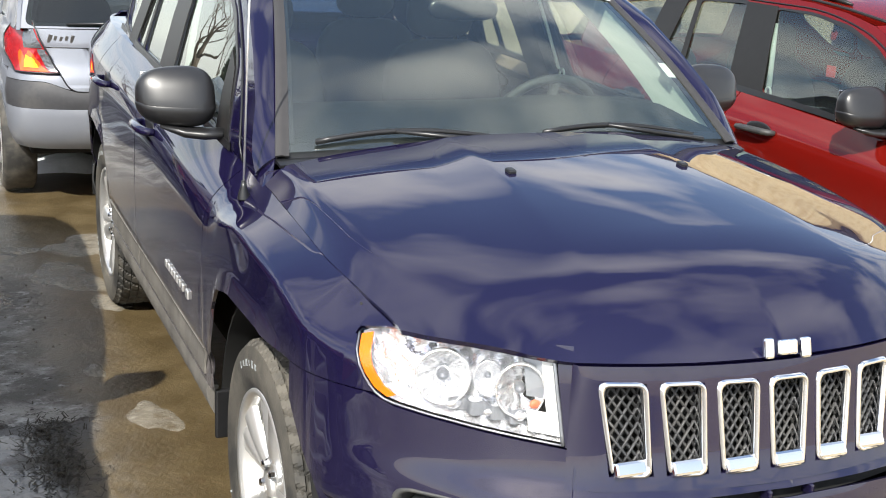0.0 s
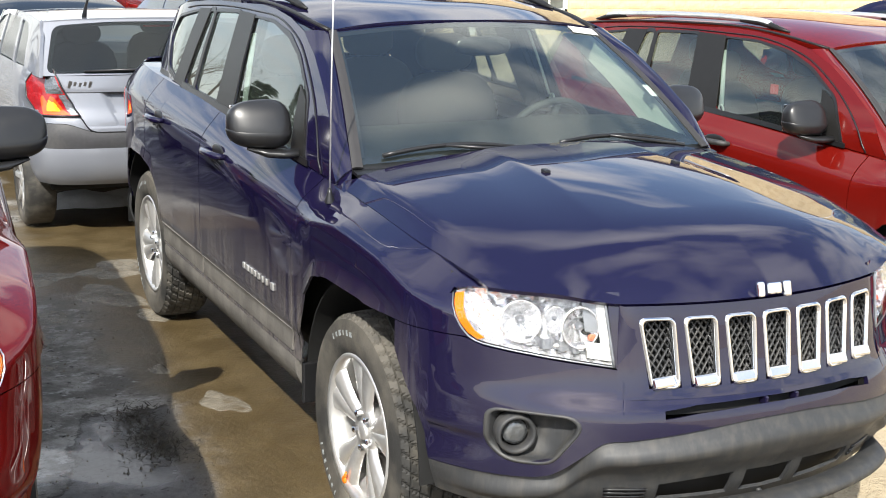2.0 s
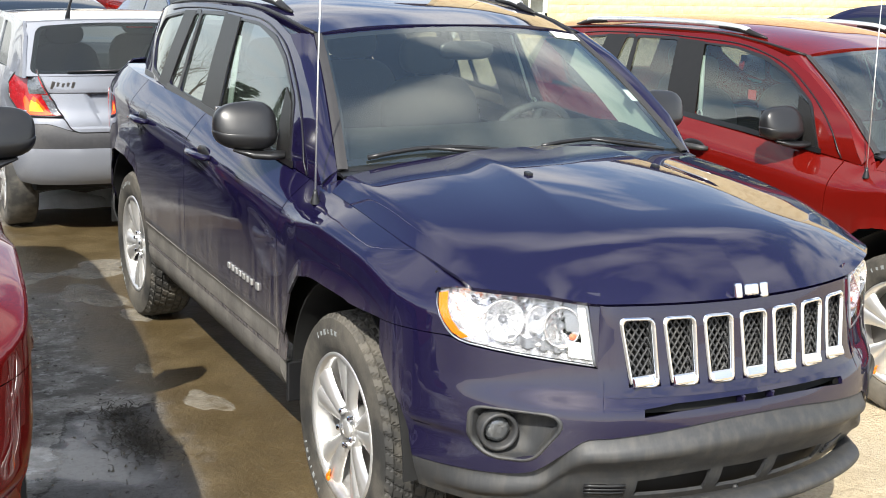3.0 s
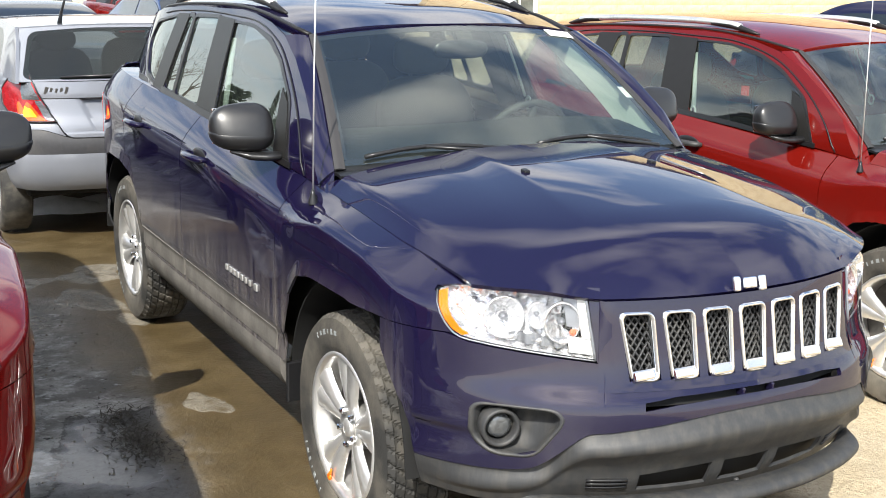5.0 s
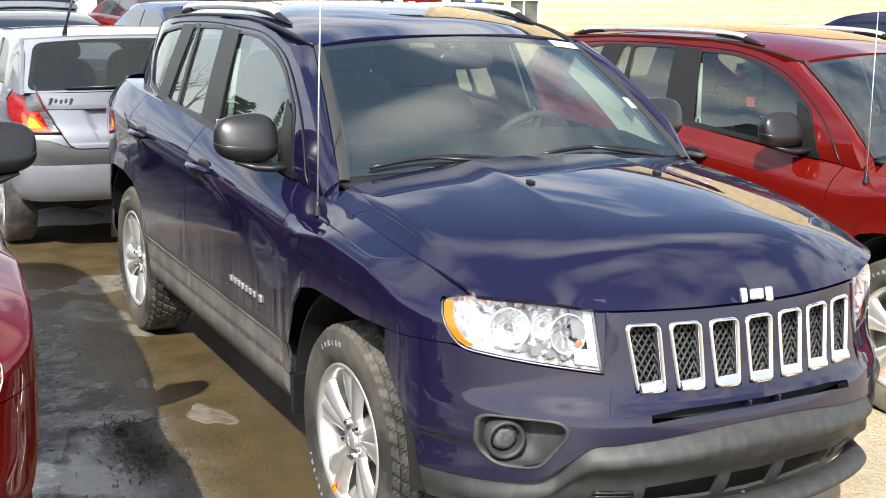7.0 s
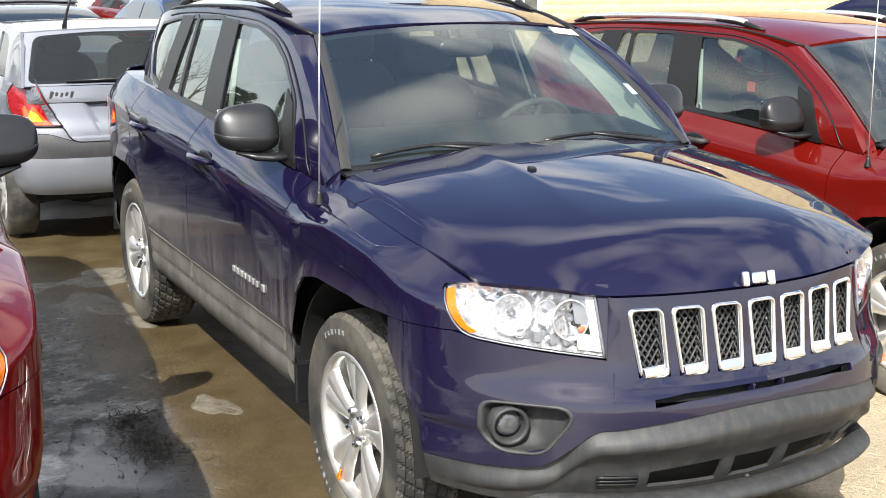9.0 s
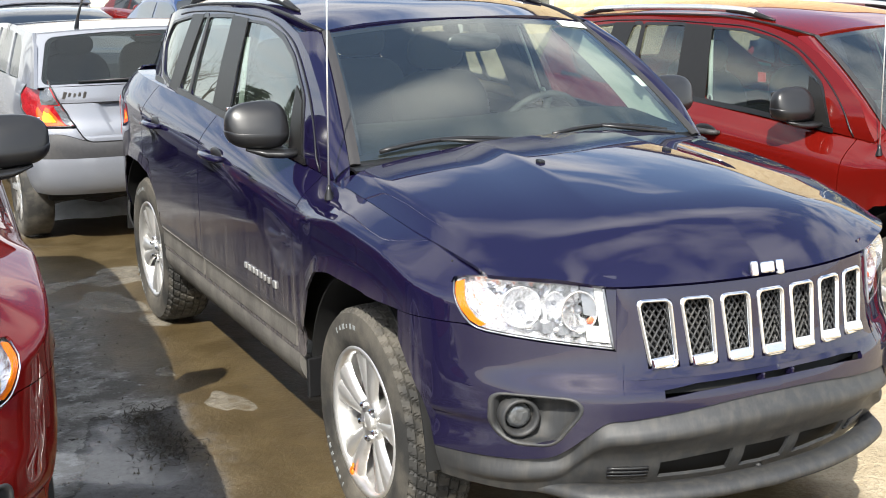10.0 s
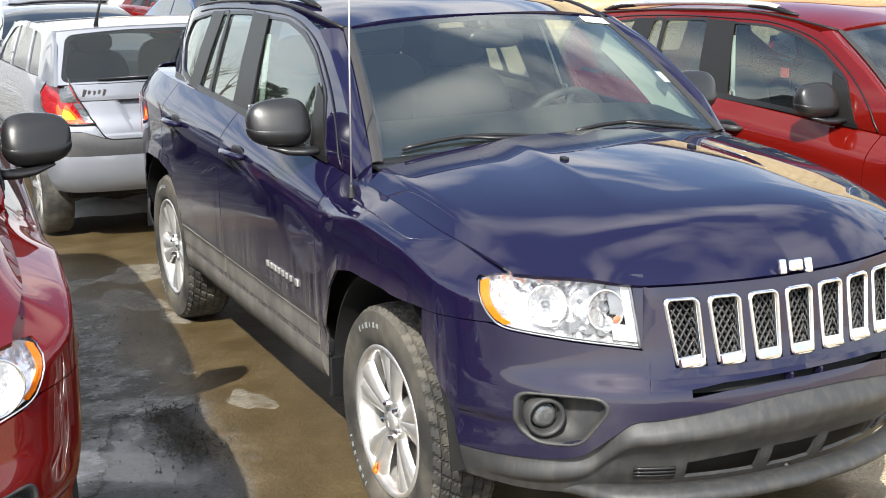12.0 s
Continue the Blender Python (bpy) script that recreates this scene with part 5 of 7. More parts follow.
    # black plate added to close the rocker panel's front end
    both(lambda: Shape().box((-0.745, 0.418, 0.370), (0.15, 0.018, 0.14), None, 0.006), "rocker_end", BLACK, car, "black plate at the front end of the rocker panel")
    # --- under body and cabin
    part("underbody", Shape().box((0, 1.36, 0.37), (1.24, 3.9, 0.10), None, 0.02), DARK, car)
    part("engine_bay", Shape().box((0, -0.25, 0.63), (0.95, 0.95, 0.50), None, 0.03), DARK, car)
    inner = Shape()
    inner.sheet(lambda y, v: Vector((-0.71, y, 0.45 + 0.56 * v)), [0.4, 3.2], [0, 1], 0.01)
    inner.sheet(lambda y, v: Vector((0.71, y, 0.45 + 0.56 * v)), [0.4, 3.2], [0, 1], 0.01)
    inner.box((0, 1.8, 0.50), (1.42, 2.8, 0.02))
    part("cabin_lining", inner, CABIN, car)
    part("head_lining", Shape().sheet(lambda s, v: roof_point(s * 0.95, v) - Vector((0, 0, 0.04)), steps(-1, 1, 8), steps(0.03, 1, 8), 0.006, ref=(0, 2, 5)), PALE, car)
    dash = Shape()
    dash.sheet(lambda x, t: Vector((x, table([(0, 0.34), (0.45, 0.62), (0.75, 0.86), (0.85, 0.90), (1, 0.86)], t), table([(0, 1.115), (0.45, 1.155), (0.75, 1.14), (0.85, 1.09), (1, 0.70)], t) + 0.012 * math.exp(-((x - 0.36) / 0.2) ** 2) * (1 if t > 0.3 else 0))),
               steps(-0.655, 0.655, 20), steps(0, 1, 16), 0.01, ref=(0, 0.5, 0.5))
    part("dashboard", dash, CABIN, car)
    wheel_c, tilt = Vector((0.36, 0.90, 1.045)), Matrix.Rotation(radians(-62), 3, "X")
    rim = Shape()
    rim.tube([wheel_c + tilt @ Vector((0.185 * math.cos(a), 0.185 * math.sin(a), 0)) for a in steps(0, 2 * math.pi, 36)], 0.015, 8)
    sw = part("steering_wheel", rim, WHEEL_GRIP, car)
    spokes = Shape().ball(wheel_c, (0.13, 0.10, 0.09), 16, 10, 2.6)
    for a in (0.1, math.pi - 0.1, -math.pi / 2):
        spokes.tube([wheel_c, wheel_c + tilt @ Vector((0.18 * math.cos(a), 0.18 * math.sin(a), 0))], 0.016, 8)
    part("wheel_hub", spokes, WHEEL_GRIP, sw)
    for x, y in ((-0.36, 1.42), (0.36, 1.42), (-0.36, 2.30), (0.36, 2.30)):
        s = Shape().ball((x, y, 0.62), (0.50, 0.52, 0.20), 20, 10, 4)
        seat = part("seat", s, CLOTH, car)
        b = Shape().ball((x, y + 0.30, 0.93), (0.48, 0.16, 0.62), 20, 12, 3.6, Matrix.Rotation(radians(-14), 3, "X"))
        part("seat_back", b, CLOTH, seat)
        h = Shape().ball((x, y + 0.38, 1.32), (0.27, 0.11, 0.17), 18, 10, 3)
        for d in (-0.06, 0.06):
            h.tube([(x + d, y + 0.36, 1.20), (x + d, y + 0.38, 1.30)], 0.006, 6)
        part("head_rest", h, CLOTH, seat)
    part("inner_mirror", Shape().ball((0.0, 0.76, 1.425), (0.23, 0.035, 0.07), 18, 8, 3), BLACK, car)
    both(lambda: Shape().sheet(lambda s, v: screen_point(-0.97, v) + Vector((0.012 + 0.012 * s, 0.012 + (0.15 + 0.07 * (1 - v)) * s, -0.012 - 0.02 * s)), steps(0, 1, 6), steps(0.0, 1, 12), 0.008, ref=(-3, -1, 1)), "pillar_trim", PALE, car)
    both(lambda: Shape().outline([(1.44, 1.10), (1.62, 1.10), (1.72, 1.50), (1.55, 1.50)], [], lambda y, z: on_side(y, z, -0.055), 0.02), "centre_pillar_trim", CABIN, car)
    both(lambda: Shape().tube([(-0.62, 1.50, 1.43), (-0.655, 1.46, 1.30), (-0.69, 1.42, 1.16)], 0.012, 8, 0.35), "seat_belt", PALE, car)
    for belt_side in (-1, 1):
        part("belt_ring", Shape().tube([(belt_side * 0.70, 1.412 + 0.017 * math.cos(a), 1.135 + 0.026 * math.sin(a)) for a in steps(0, 2 * math.pi, 20)], 0.0055, 6), PALE, car)
    return car




# ---------------------------------------------------------------- ground
def ground_material():
    """Concrete and asphalt: dry and sandy on one side, under a thin film of muddy meltwater beside the navy car, grey slush further out."""
    m = bpy.data.materials.new("wet_dirty_pavement")
    m.use_nodes = True
    nt = m.node_tree
    b = nt.nodes["Principled BSDF"]
    co = nt.nodes.new("ShaderNodeTexCoord")
    pos = co.outputs["Object"]

    def noise_at(scale, detail=6, rough=0.6, stretch=(1, 1, 1), off=(0, 0, 0)):
        mp = nt.nodes.new("ShaderNodeMapping")
        mp.inputs["Scale"].default_value, mp.inputs["Location"].default_value = stretch, off
        nt.links.new(pos, mp.inputs[0])
        n = nt.nodes.new("ShaderNodeTexNoise")
        n.inputs["Scale"].default_value, n.inputs["Detail"].default_value, n.inputs["Roughness"].default_value = scale, detail, rough
        nt.links.new(mp.outputs[0], n.inputs["Vector"])
        return n.outputs[0]

    def op(kind, x, y=None):
        n = nt.nodes.new("ShaderNodeMath")
        n.operation = kind
        for k, v in enumerate((x, y)):
            if v is None:
                continue
            if isinstance(v, (int, float)):
                n.inputs[k].default_value = v
            else:
                nt.links.new(v, n.inputs[k])
        return n.outputs[0]

    def rng(v, a, b_, lo=0.0, hi=1.0):
        n = nt.nodes.new("ShaderNodeMapRange")
        n.interpolation_type = "SMOOTHSTEP"
        for k, val in enumerate((a, b_, lo, hi)):
            n.inputs[k + 1].default_value = val
        nt.links.new(v, n.inputs[0])
        return n.outputs[0]

    def blend(fac, c0, c1):
        n = nt.nodes.new("ShaderNodeMix")
        n.data_type = "RGBA"
        nt.links.new(fac, n.inputs[0])
        for k, c in ((6, c0), (7, c1)):
            if isinstance(c, tuple):
                n.inputs[k].default_value = (*c, 1)
            else:
                nt.links.new(c, n.inputs[k])
        return n.outputs[2]

    sep = nt.nodes.new("ShaderNodeSeparateXYZ")
    nt.links.new(pos, sep.inputs[0])
    X, Y = sep.outputs[0], sep.outputs[1]
    wob = op("MULTIPLY", op("SUBTRACT", noise_at(1.6), 0.5), 1.1)
    xw = op("ADD", X, wob)
    yw = op("ADD", Y, op("MULTIPLY", op("SUBTRACT", noise_at(1.1, off=(7, 3, 0)), 0.5), 1.6))
    # dry sandy concrete
    dry = blend(rng(noise_at(3.5), 0.3, 0.7), (0.50, 0.405, 0.262), (0.60, 0.50, 0.345))
    dry = blend(rng(noise_at(60, 3), 0.45, 0.75), dry, (0.40, 0.31, 0.195))
    # muddy meltwater film
    mud = blend(rng(noise_at(4.0), 0.35, 0.7), (0.072, 0.051, 0.023), (0.119, 0.088, 0.044))
    mud = blend(rng(noise_at(30, 4), 0.55, 0.8), mud, (0.075, 0.045, 0.020))
    # slush, ice and dark asphalt
    ice = blend(rng(noise_at(3.2, 9, 0.7, off=(2, 5, 0)), 0.42, 0.62), (0.150, 0.142, 0.128), (0.400, 0.385, 0.355))
    ice = blend(rng(noise_at(9, 9, 0.75, stretch=(1, 1.7, 1), off=(1, 1, 0)), 0.52, 0.66), ice, (0.54, 0.53, 0.51))
    ice = blend(rng(noise_at(45, 6, 0.7, off=(5, 1, 0)), 0.50, 0.72), ice, (0.16, 0.148, 0.130))
    # a smooth slab of bare asphalt with a ragged dark edge
    slab_d = op("MAXIMUM", op("SUBTRACT", op("ADD", op("MULTIPLY", Y, 0.32), -1.769), X), op("SUBTRACT", Y, 1.34))
    slab_d = op("ADD", slab_d, op("MULTIPLY", op("SUBTRACT", noise_at(4.0, 9, 0.7, off=(9, 2, 0)), 0.5), 0.34))
    ice = blend(rng(slab_d, 0.030, 0.012), ice, (0.055, 0.050, 0.043))
    ice = blend(rng(slab_d, 0.010, -0.006), ice, blend(rng(noise_at(50, 4), 0.35, 0.75), (0.165, 0.160, 0.156), (0.120, 0.116, 0.111)))
    ice = blend(rng(noise_at(24, 5, off=(4, 1, 0)), 0.60, 0.70), ice, (0.035, 0.030, 0.026))
    to_dry = rng(xw, 0.55, 0.95)
    # no slush before the nose, out of view: mud there darkens the bumper's reflections
    to_ice = op("MULTIPLY", op("MULTIPLY", rng(xw, -0.98, -1.22), rng(yw, -1.5, -0.9)), op("MAXIMUM", rng(yw, 3.1, 2.7), rng(yw, 4.6, 5.2)))
    col = blend(to_dry, mud, dry)
    col = blend(to_ice, col, ice)
    nt.links.new(col, b.inputs["Base Color"])
    # water: mirror-flat in the puddles
    pool = rng(noise_at(1.15, 5, 0.55, off=(3.3, 0.4, 0)), 0.50, 0.60)
    film = op("MULTIPLY", op("SUBTRACT", 1.0, to_dry), op("SUBTRACT", 1.0, to_ice))
    wet = op("MAXIMUM", op("MULTIPLY", film, 0.75), op("MULTIPLY", to_ice, pool))
    rough = op("SUBTRACT", 0.85, op("MULTIPLY", wet, 0.72))
    rough = op("ADD", rough, op("MULTIPLY", noise_at(18, 4), 0.10))
    nt.links.new(rough, b.inputs["Roughness"])
    h = op("ADD", op("MULTIPLY", noise_at(7, 8, 0.7), 1.0), op("MULTIPLY", noise_at(70, 5), 0.25))
    bp = nt.nodes.new("ShaderNodeBump")
    bp.inputs["Distance"].default_value = 0.05
    nt.links.new(h, bp.inputs["Height"])
    nt.links.new(op("SUBTRACT", 0.85, op("MULTIPLY", wet, 0.80)), bp.inputs["Strength"])
    nt.links.new(bp.outputs[0], b.inputs["Normal"])
    return m


def rough_ground():
    """One sheet to the horizon, finer and slightly uneven near the cars."""
    cuts = [-400, -120, -40, -15, -6] + steps(-4, 4, 80)[0:] + [6, 15, 40, 120, 400]
    cutsy = [-300, -60, -20, -8] + steps(-4, 8, 110) + [12, 25, 60, 150, 500]
    verts, faces = [], []
    for x in cuts:
        for y in cutsy:
            near = smooth_step(4.0, 3.0, abs(x)) * smooth_step(8, 7, y) * smooth_step(-4, -3.4, y)
            lump = noise.fractal(Vector((x * 2.2, y * 2.2, 1.7)), 1.0, 2.0, 4) * 0.012 * near * smooth_step(-1.0, -1.3, x)
            dip = -0.133 * smooth_step(0.95, 1.75, x) * smooth_step(7.5, 5.5, y) * smooth_step(60, 15, x)     # the lot falls away beside the navy car
            verts.append((x, y, lump - 0.004 * near + dip))
    n = len(cutsy)
    for i in range(len(cuts) - 1):
        for j in range(n - 1):
            faces.append((i * n + j, (i + 1) * n + j, (i + 1) * n + j + 1, i * n + j + 1))
    return Shape().add(verts, faces)


solid("ground", rough_ground(), ground_material(), "wet pavement with muddy meltwater, grey slush and dry sandy concrete", "ground", kind="structure")

CLEAN_SNOW = mat("old_white_snow", (0.80, 0.81, 0.82), 0.6, noise_scale=14, noise_amt=0.2, bump=0.5, bump_scale=30)
SNOW = mat("dirty_snow", (0.37, 0.34, 0.285), 0.55, noise_scale=14, noise_amt=0.25, bump=0.5, bump_scale=40, second=(0.23, 0.20, 0.145), second_scale=9, second_lo=0.45, second_hi=0.7)


 
def ragged(m, scale, lo, hi):
    """Lets the surface break up into scraps at its thin places."""
    nt = m.node_tree
    b = nt.nodes["Principled BSDF"]
    co = nt.nodes.new("ShaderNodeTexCoord")
    n = nt.nodes.new("ShaderNodeTexNoise")
    n.inputs["Scale"].default_value, n.inputs["Detail"].default_value, n.inputs["Roughness"].default_value = scale, 8, 0.7
    nt.links.new(co.outputs["Object"], n.inputs["Vector"])
    r = nt.nodes.new("ShaderNodeMapRange")
    r.inputs["From Min"].default_value, r.inputs["From Max"].default_value = lo, hi
    nt.links.new(n.outputs[0], r.inputs["Value"])
    nt.links.new(r.outputs[0], b.inputs["Alpha"])


ragged(SNOW, 9, 0.34, 0.72)


def snow_patch(cx, cy, w, d, h, seed, clean=False):
    rnd = random.Random(seed)
    n, rings = 26, 6
    ph = [rnd.uniform(0, 6.28) for _ in range(4)]
    pts, faces = [], []
    for k in range(n):
        a = 2 * math.pi * k / n
        wob = 1 + 0.22 * math.sin(2 * a + ph[0]) + 0.14 * math.sin(3 * a + ph[1]) + 0.10 * math.sin(5 * a + ph[2])
        for i in range(rings):
            r = (i + 0.001) / (rings - 1)
            z = h * (1 - r * r) * (0.8 + 0.4 * noise.noise(Vector((cx + r * math.cos(a) * 2, cy + r * math.sin(a) * 2, seed)))) - 0.004 - 0.004 * (i == rings - 1)
            pts.append((cx + math.cos(a) * r * w / 2 * wob, cy + math.sin(a) * r * d / 2 * wob, z))
    for k in range(n):
        for i in range(rings - 1):
            faces.append((k * rings + i, k * rings + i + 1, ((k + 1) % n) * rings + i + 1, ((k + 1) % n) * rings + i))
    s = Shape().add(pts, faces)
    return solid("snow_patch", s, CLEAN_SNOW if clean else SNOW, "white lump of old snow under the silver car" if clean else "thin patch of dirty melting snow on wet pavement", "snow patch", "melting snow patches")


for i, row in enumerate(((-0.835, 1.31, 0.17, 0.30, 0.010), (-0.94, 3.05, 0.30, 0.55, 0.014), (-0.97, 1.80, 0.07, 0.20, 0.008),
                         (-1.75, 2.9, 0.5, 0.45, 0.02), (-1.45, 2.35, 0.3, 0.30, 0.015), (-0.62, 5.55, 0.75, 0.6, 0.10), (-0.30, 5.5, 0.5, 0.5, 0.10), (-0.62, 2.95, 0.14, 0.4, 0.014), (-1.5, 3.25, 0.4, 0.25, 0.015), (-0.80, 3.58, 0.42, 0.42, 0.014), (-0.78, 2.66, 0.16, 0.5, 0.012), (-1.24, 3.50, 0.42, 0.28, 0.016), (-1.52, 1.95, 0.34, 0.22, 0.014), (-1.30, 2.75, 0.30, 0.22, 0.012))):
    snow_patch(*row, seed=11 + i, clean=row[4] > 0.05)


def litter():
    """Sodden grass and leaf scraps frozen into the slush."""
    rnd = random.Random(5)
    s = Shape()
    for k in range(900):
        t = rnd.random()
        cx, cy = -1.17 + rnd.gauss(0, 0.055) - 0.02 * t, 0.80 + t * 0.55 + rnd.gauss(0, 0.05)
        a, ln, w = rnd.uniform(0, 6.28), rnd.uniform(0.008, 0.035), rnd.uniform(0.0012, 0.004)
        d, q = Vector((math.cos(a), math.sin(a), 0)), Vector((-math.sin(a), math.cos(a), 0))
        c = Vector((cx, cy, 0.004 + rnd.random() * 0.010))
        up = Vector((0, 0, rnd.uniform(0.0, 0.012)))
        s.add([c - q * w, c + q * w, c + d * ln + q * w * 0.4 + up, c + d * ln - q * w * 0.4 + up, c - Vector((0, 0, 0.002))], [(0, 1, 2, 3), (0, 4, 1), (1, 4, 2), (2, 4, 3), (3, 4, 0)], False)
    return s


solid("leaf_litter", litter(), mat("sodden_leaves", (0.035, 0.028, 0.016), 0.6, noise_scale=60, noise_amt=0.6), "scattered sodden grass and leaf scraps", "litter", kind="stuff")


def grit():
    """Small crumbs of ice, stone and bark."""
    rnd = random.Random(9)
    s = Shape()
    for k in range(900):
        if k < 500:
            x, y, z = rnd.uniform(-2.3, -1.0), rnd.uniform(-0.6, 3.2), 0.0
        else:
            x, y = rnd.uniform(1.0, 3.0), rnd.uniform(-2.0, 0.6)
            z = -0.133 * smooth_step(0.95, 1.75, x)
        r = rnd.uniform(0.002, 0.009) * (1 if k < 500 else 0.6)
        c = Vector((x, y, z))
        pts = [c + Vector((rnd.uniform(0.6, 1) * r * math.cos(q), rnd.uniform(0.6, 1) * r * math.sin(q), -0.003)) for q in (0, 1.57, 3.14, 4.71)] + [c + Vector((0, 0, r * rnd.uniform(0.4, 1.0)))]
        s.add(pts, [(0, 1, 4), (1, 2, 4), (2, 3, 4), (3, 0, 4)], False)
    return s


solid("grit", grit(), mat("dark_grit", (0.16, 0.14, 0.11), 0.8, noise_scale=8, noise_amt=0.6), "scattered grit and ice crumbs", "grit", kind="stuff")

# ---------------------------------------------------------------- the three sport utility cars
SUV_GROUP = "parked sport utility cars"
compact_suv("dark navy blue compact sport utility car, dusty along its sides", SUV_GROUP, pose(0, 0, 0), NAVY, NAVY)
red_car = compact_suv("bright red compact sport utility car parked beside the navy one", SUV_GROUP, pose(2.747, 0.432, -0.133, 0, 0, 4.66), RED, PLASTIC)
compact_suv("deep red compact sport utility car with charcoal mirrors", SUV_GROUP, pose(-2.545, 0.03, 0.01, 0, 0, -3.4), DEEP_RED, PLASTIC, amber=0.006, round_lamp=True)


# ---------------------------------------------------------------- silver hatchback seen from behind
# Its axes: y forward from the rear bumper, x to its right, z up.
def simple_wheel(car, x, y, r, side):
    hub = new("wheel")
    hub.parent = car
    hub.location = (x, y, r)
    o = side
    part("tyre", Shape().lathe([(-o * 0.09, r * 0.66), (-o * 0.095, r * 0.9), (-o * 0.075, r), (o * 0.075, r), (o * 0.095, r * 0.92), (o * 0.09, r * 0.70), (o * 0.03, r * 0.64)], 48, "x", closed=False), RUBBER, hub)
    s = Shape().lathe([(o * 0.088, r * 0.70), (o * 0.092, r * 0.66), (o * 0.06, r * 0.62), (-o * 0.02, r * 0.60), (-o * 0.02, 0.0)], 40, "x", closed=False)
    part("wheel_dish", s, STEEL, hub)
    sp = Shape().lathe([(o * 0.05, 0.0), (o * 0.05, 0.06), (o * 0.085, 0.05), (o * 0.09, 0.0)], 24, "x", closed=False)
    for k in range(7):
        a = 2 * math.pi * k / 7
        sp.tube([(o * 0.070, 0.04 * math.cos(a), 0.04 * math.sin(a)), (o * 0.078, r * 0.66 * math.cos(a), r * 0.66 * math.sin(a))], [0.020, 0.028], 6, 0.6, up=(1, 0, 0))
    part("rim", sp, ALLOY, hub)


def hatchback(place):
    car = thing("hatchback_car", "silver five-door hatchback parked with its rear to the navy car", "car", at=place)
    W = 0.8475
    plan = spline([(0, 0.0, 0), (-0.30, 0.008, 0), (-0.55, 0.04, 0), (-0.72, 0.11, 0), (-0.80, 0.23, 0), (-0.832, 0.45, 0), (-W, 0.9, 0), (-W, 2.0, 0), (-W, 2.9, 0), (-0.83, 3.4, 0), (-0.74, 3.75, 0), (-0.45, 3.93, 0), (0, 3.98, 0)], 20)

    def at(u):
        u = min(max(u, 0.0), len(plan) - 1.001)
        i = int(u)
        p = plan[i].lerp(plan[i + 1], u - i)
        d = (plan[min(i + 2, len(plan) - 1)] - plan[max(i - 1, 0)]).normalized()
        n = Vector((-d.y, d.x, 0))
        return p, (n if n.dot(Vector((0, 2, 0)) - p) > 0 else -n)

    def uy(y):
        return next((i + (y - plan[i].y) / max(1e-6, plan[i + 1].y - plan[i].y) for i in range(len(plan) - 1) if plan[i + 1].y >= y), len(plan) - 2)

    rear = [(0.33, 0.07), (0.38, 0.03), (0.45, 0.005), (0.55, 0.0), (0.57, 0.004), (0.66, 0.012), (0.735, 0.026), (0.80, 0.058), (0.90, 0.082), (0.915, 0.08), (1.035, 0.105)]
    flank = [(0.22, 0.07), (0.32, 0.03), (0.45, 0.01), (0.70, 0.0), (0.85, 0.004), (0.95, 0.02), (1.05, 0.045)]

    def skn(u, z):
        p, n = at(u)
        t = smooth_step(0.12, 0.55, p.y) * smooth_step(3.9, 3.5, p.y)
        return Vector((p.x, p.y, z)) + n * ((1 - t) * ease_table(rear, z) + t * ease_table(flank, z))

    def arch(y, low):
        for yc in (0.66, 3.16):
            if abs(y - yc) < 0.35:
                low = max(low, 0.30 + math.sqrt(0.35 ** 2 - (y - yc) ** 2))
        return low

    def us_between(a, b, n):
        ys = sorted(set(steps(a, b, n)) | {yc - 0.35 * math.cos(math.pi * k / 16) for yc in (0.66, 3.16) for k in range(17) if a < yc - 0.35 * math.cos(math.pi * k / 16) < b})
        return [uy(y) for y in ys]

    c_end = uy(0.312)
    sym = lambda us: [-u for u in us[:0:-1]] + us
    bump_us = steps(0, c_end, 34)
    part("rear_bumper", Shape().sheet(mirrored_fn(lambda u, v: skn(u, 0.335 + 0.232 * v)), sym(bump_us), steps(0, 1, 10), 0.01, ref=(0, 2, 0.7)), SILVER, car)
    # the moulding dips below the tailgate in a shallow smile; a painted shoulder closes the corner above it
    def dip(u):
        x = abs(at(u)[0].x)
        return 0.662 + 0.052 * smooth_step(0.44, 0.66, x)
    part("bumper_moulding", Shape().sheet(mirrored_fn(lambda u, v: skn(u, 0.569 + (dip(u) - 0.569) * v) - at(u)[1] * 0.006 * math.sin(math.pi * v)), sym(bump_us), steps(0, 1, 8), 0.012, ref=(0, 2, 0.7)), HATCH_GREY, car, "grey plastic bumper moulding")
    part("bumper_shoulder", Shape().sheet(mirrored_fn(lambda u, v: skn(u, dip(u) + 0.003 + (0.772 - dip(u)) * v) + at(u)[1] * 0.008 * smooth_step(0.56, 0.50, abs(at(u)[0].x))), sym(bump_us), steps(0, 1, 6), 0.01, ref=(0, 2, 0.7)), SILVER, car)

    # tailgate below the glass, between the lamps
    def gate(x, z):
        u = next((i for i in range(len(plan) - 1) if plan[i + 1].x <= -abs(x)), 0)
        a, b = plan[u].x, plan[u + 1].x
        p = skn(u + (-abs(x) - a) / (b - a), z)
        return Vector((x, p.y, z))

    def gate_w(z):
        return table([(0.66, 0.440), (0.675, 0.485), (0.70, 0.508), (0.74, 0.530), (0.80, 0.575), (0.92, 0.645), (1.035, 0.72)], z)

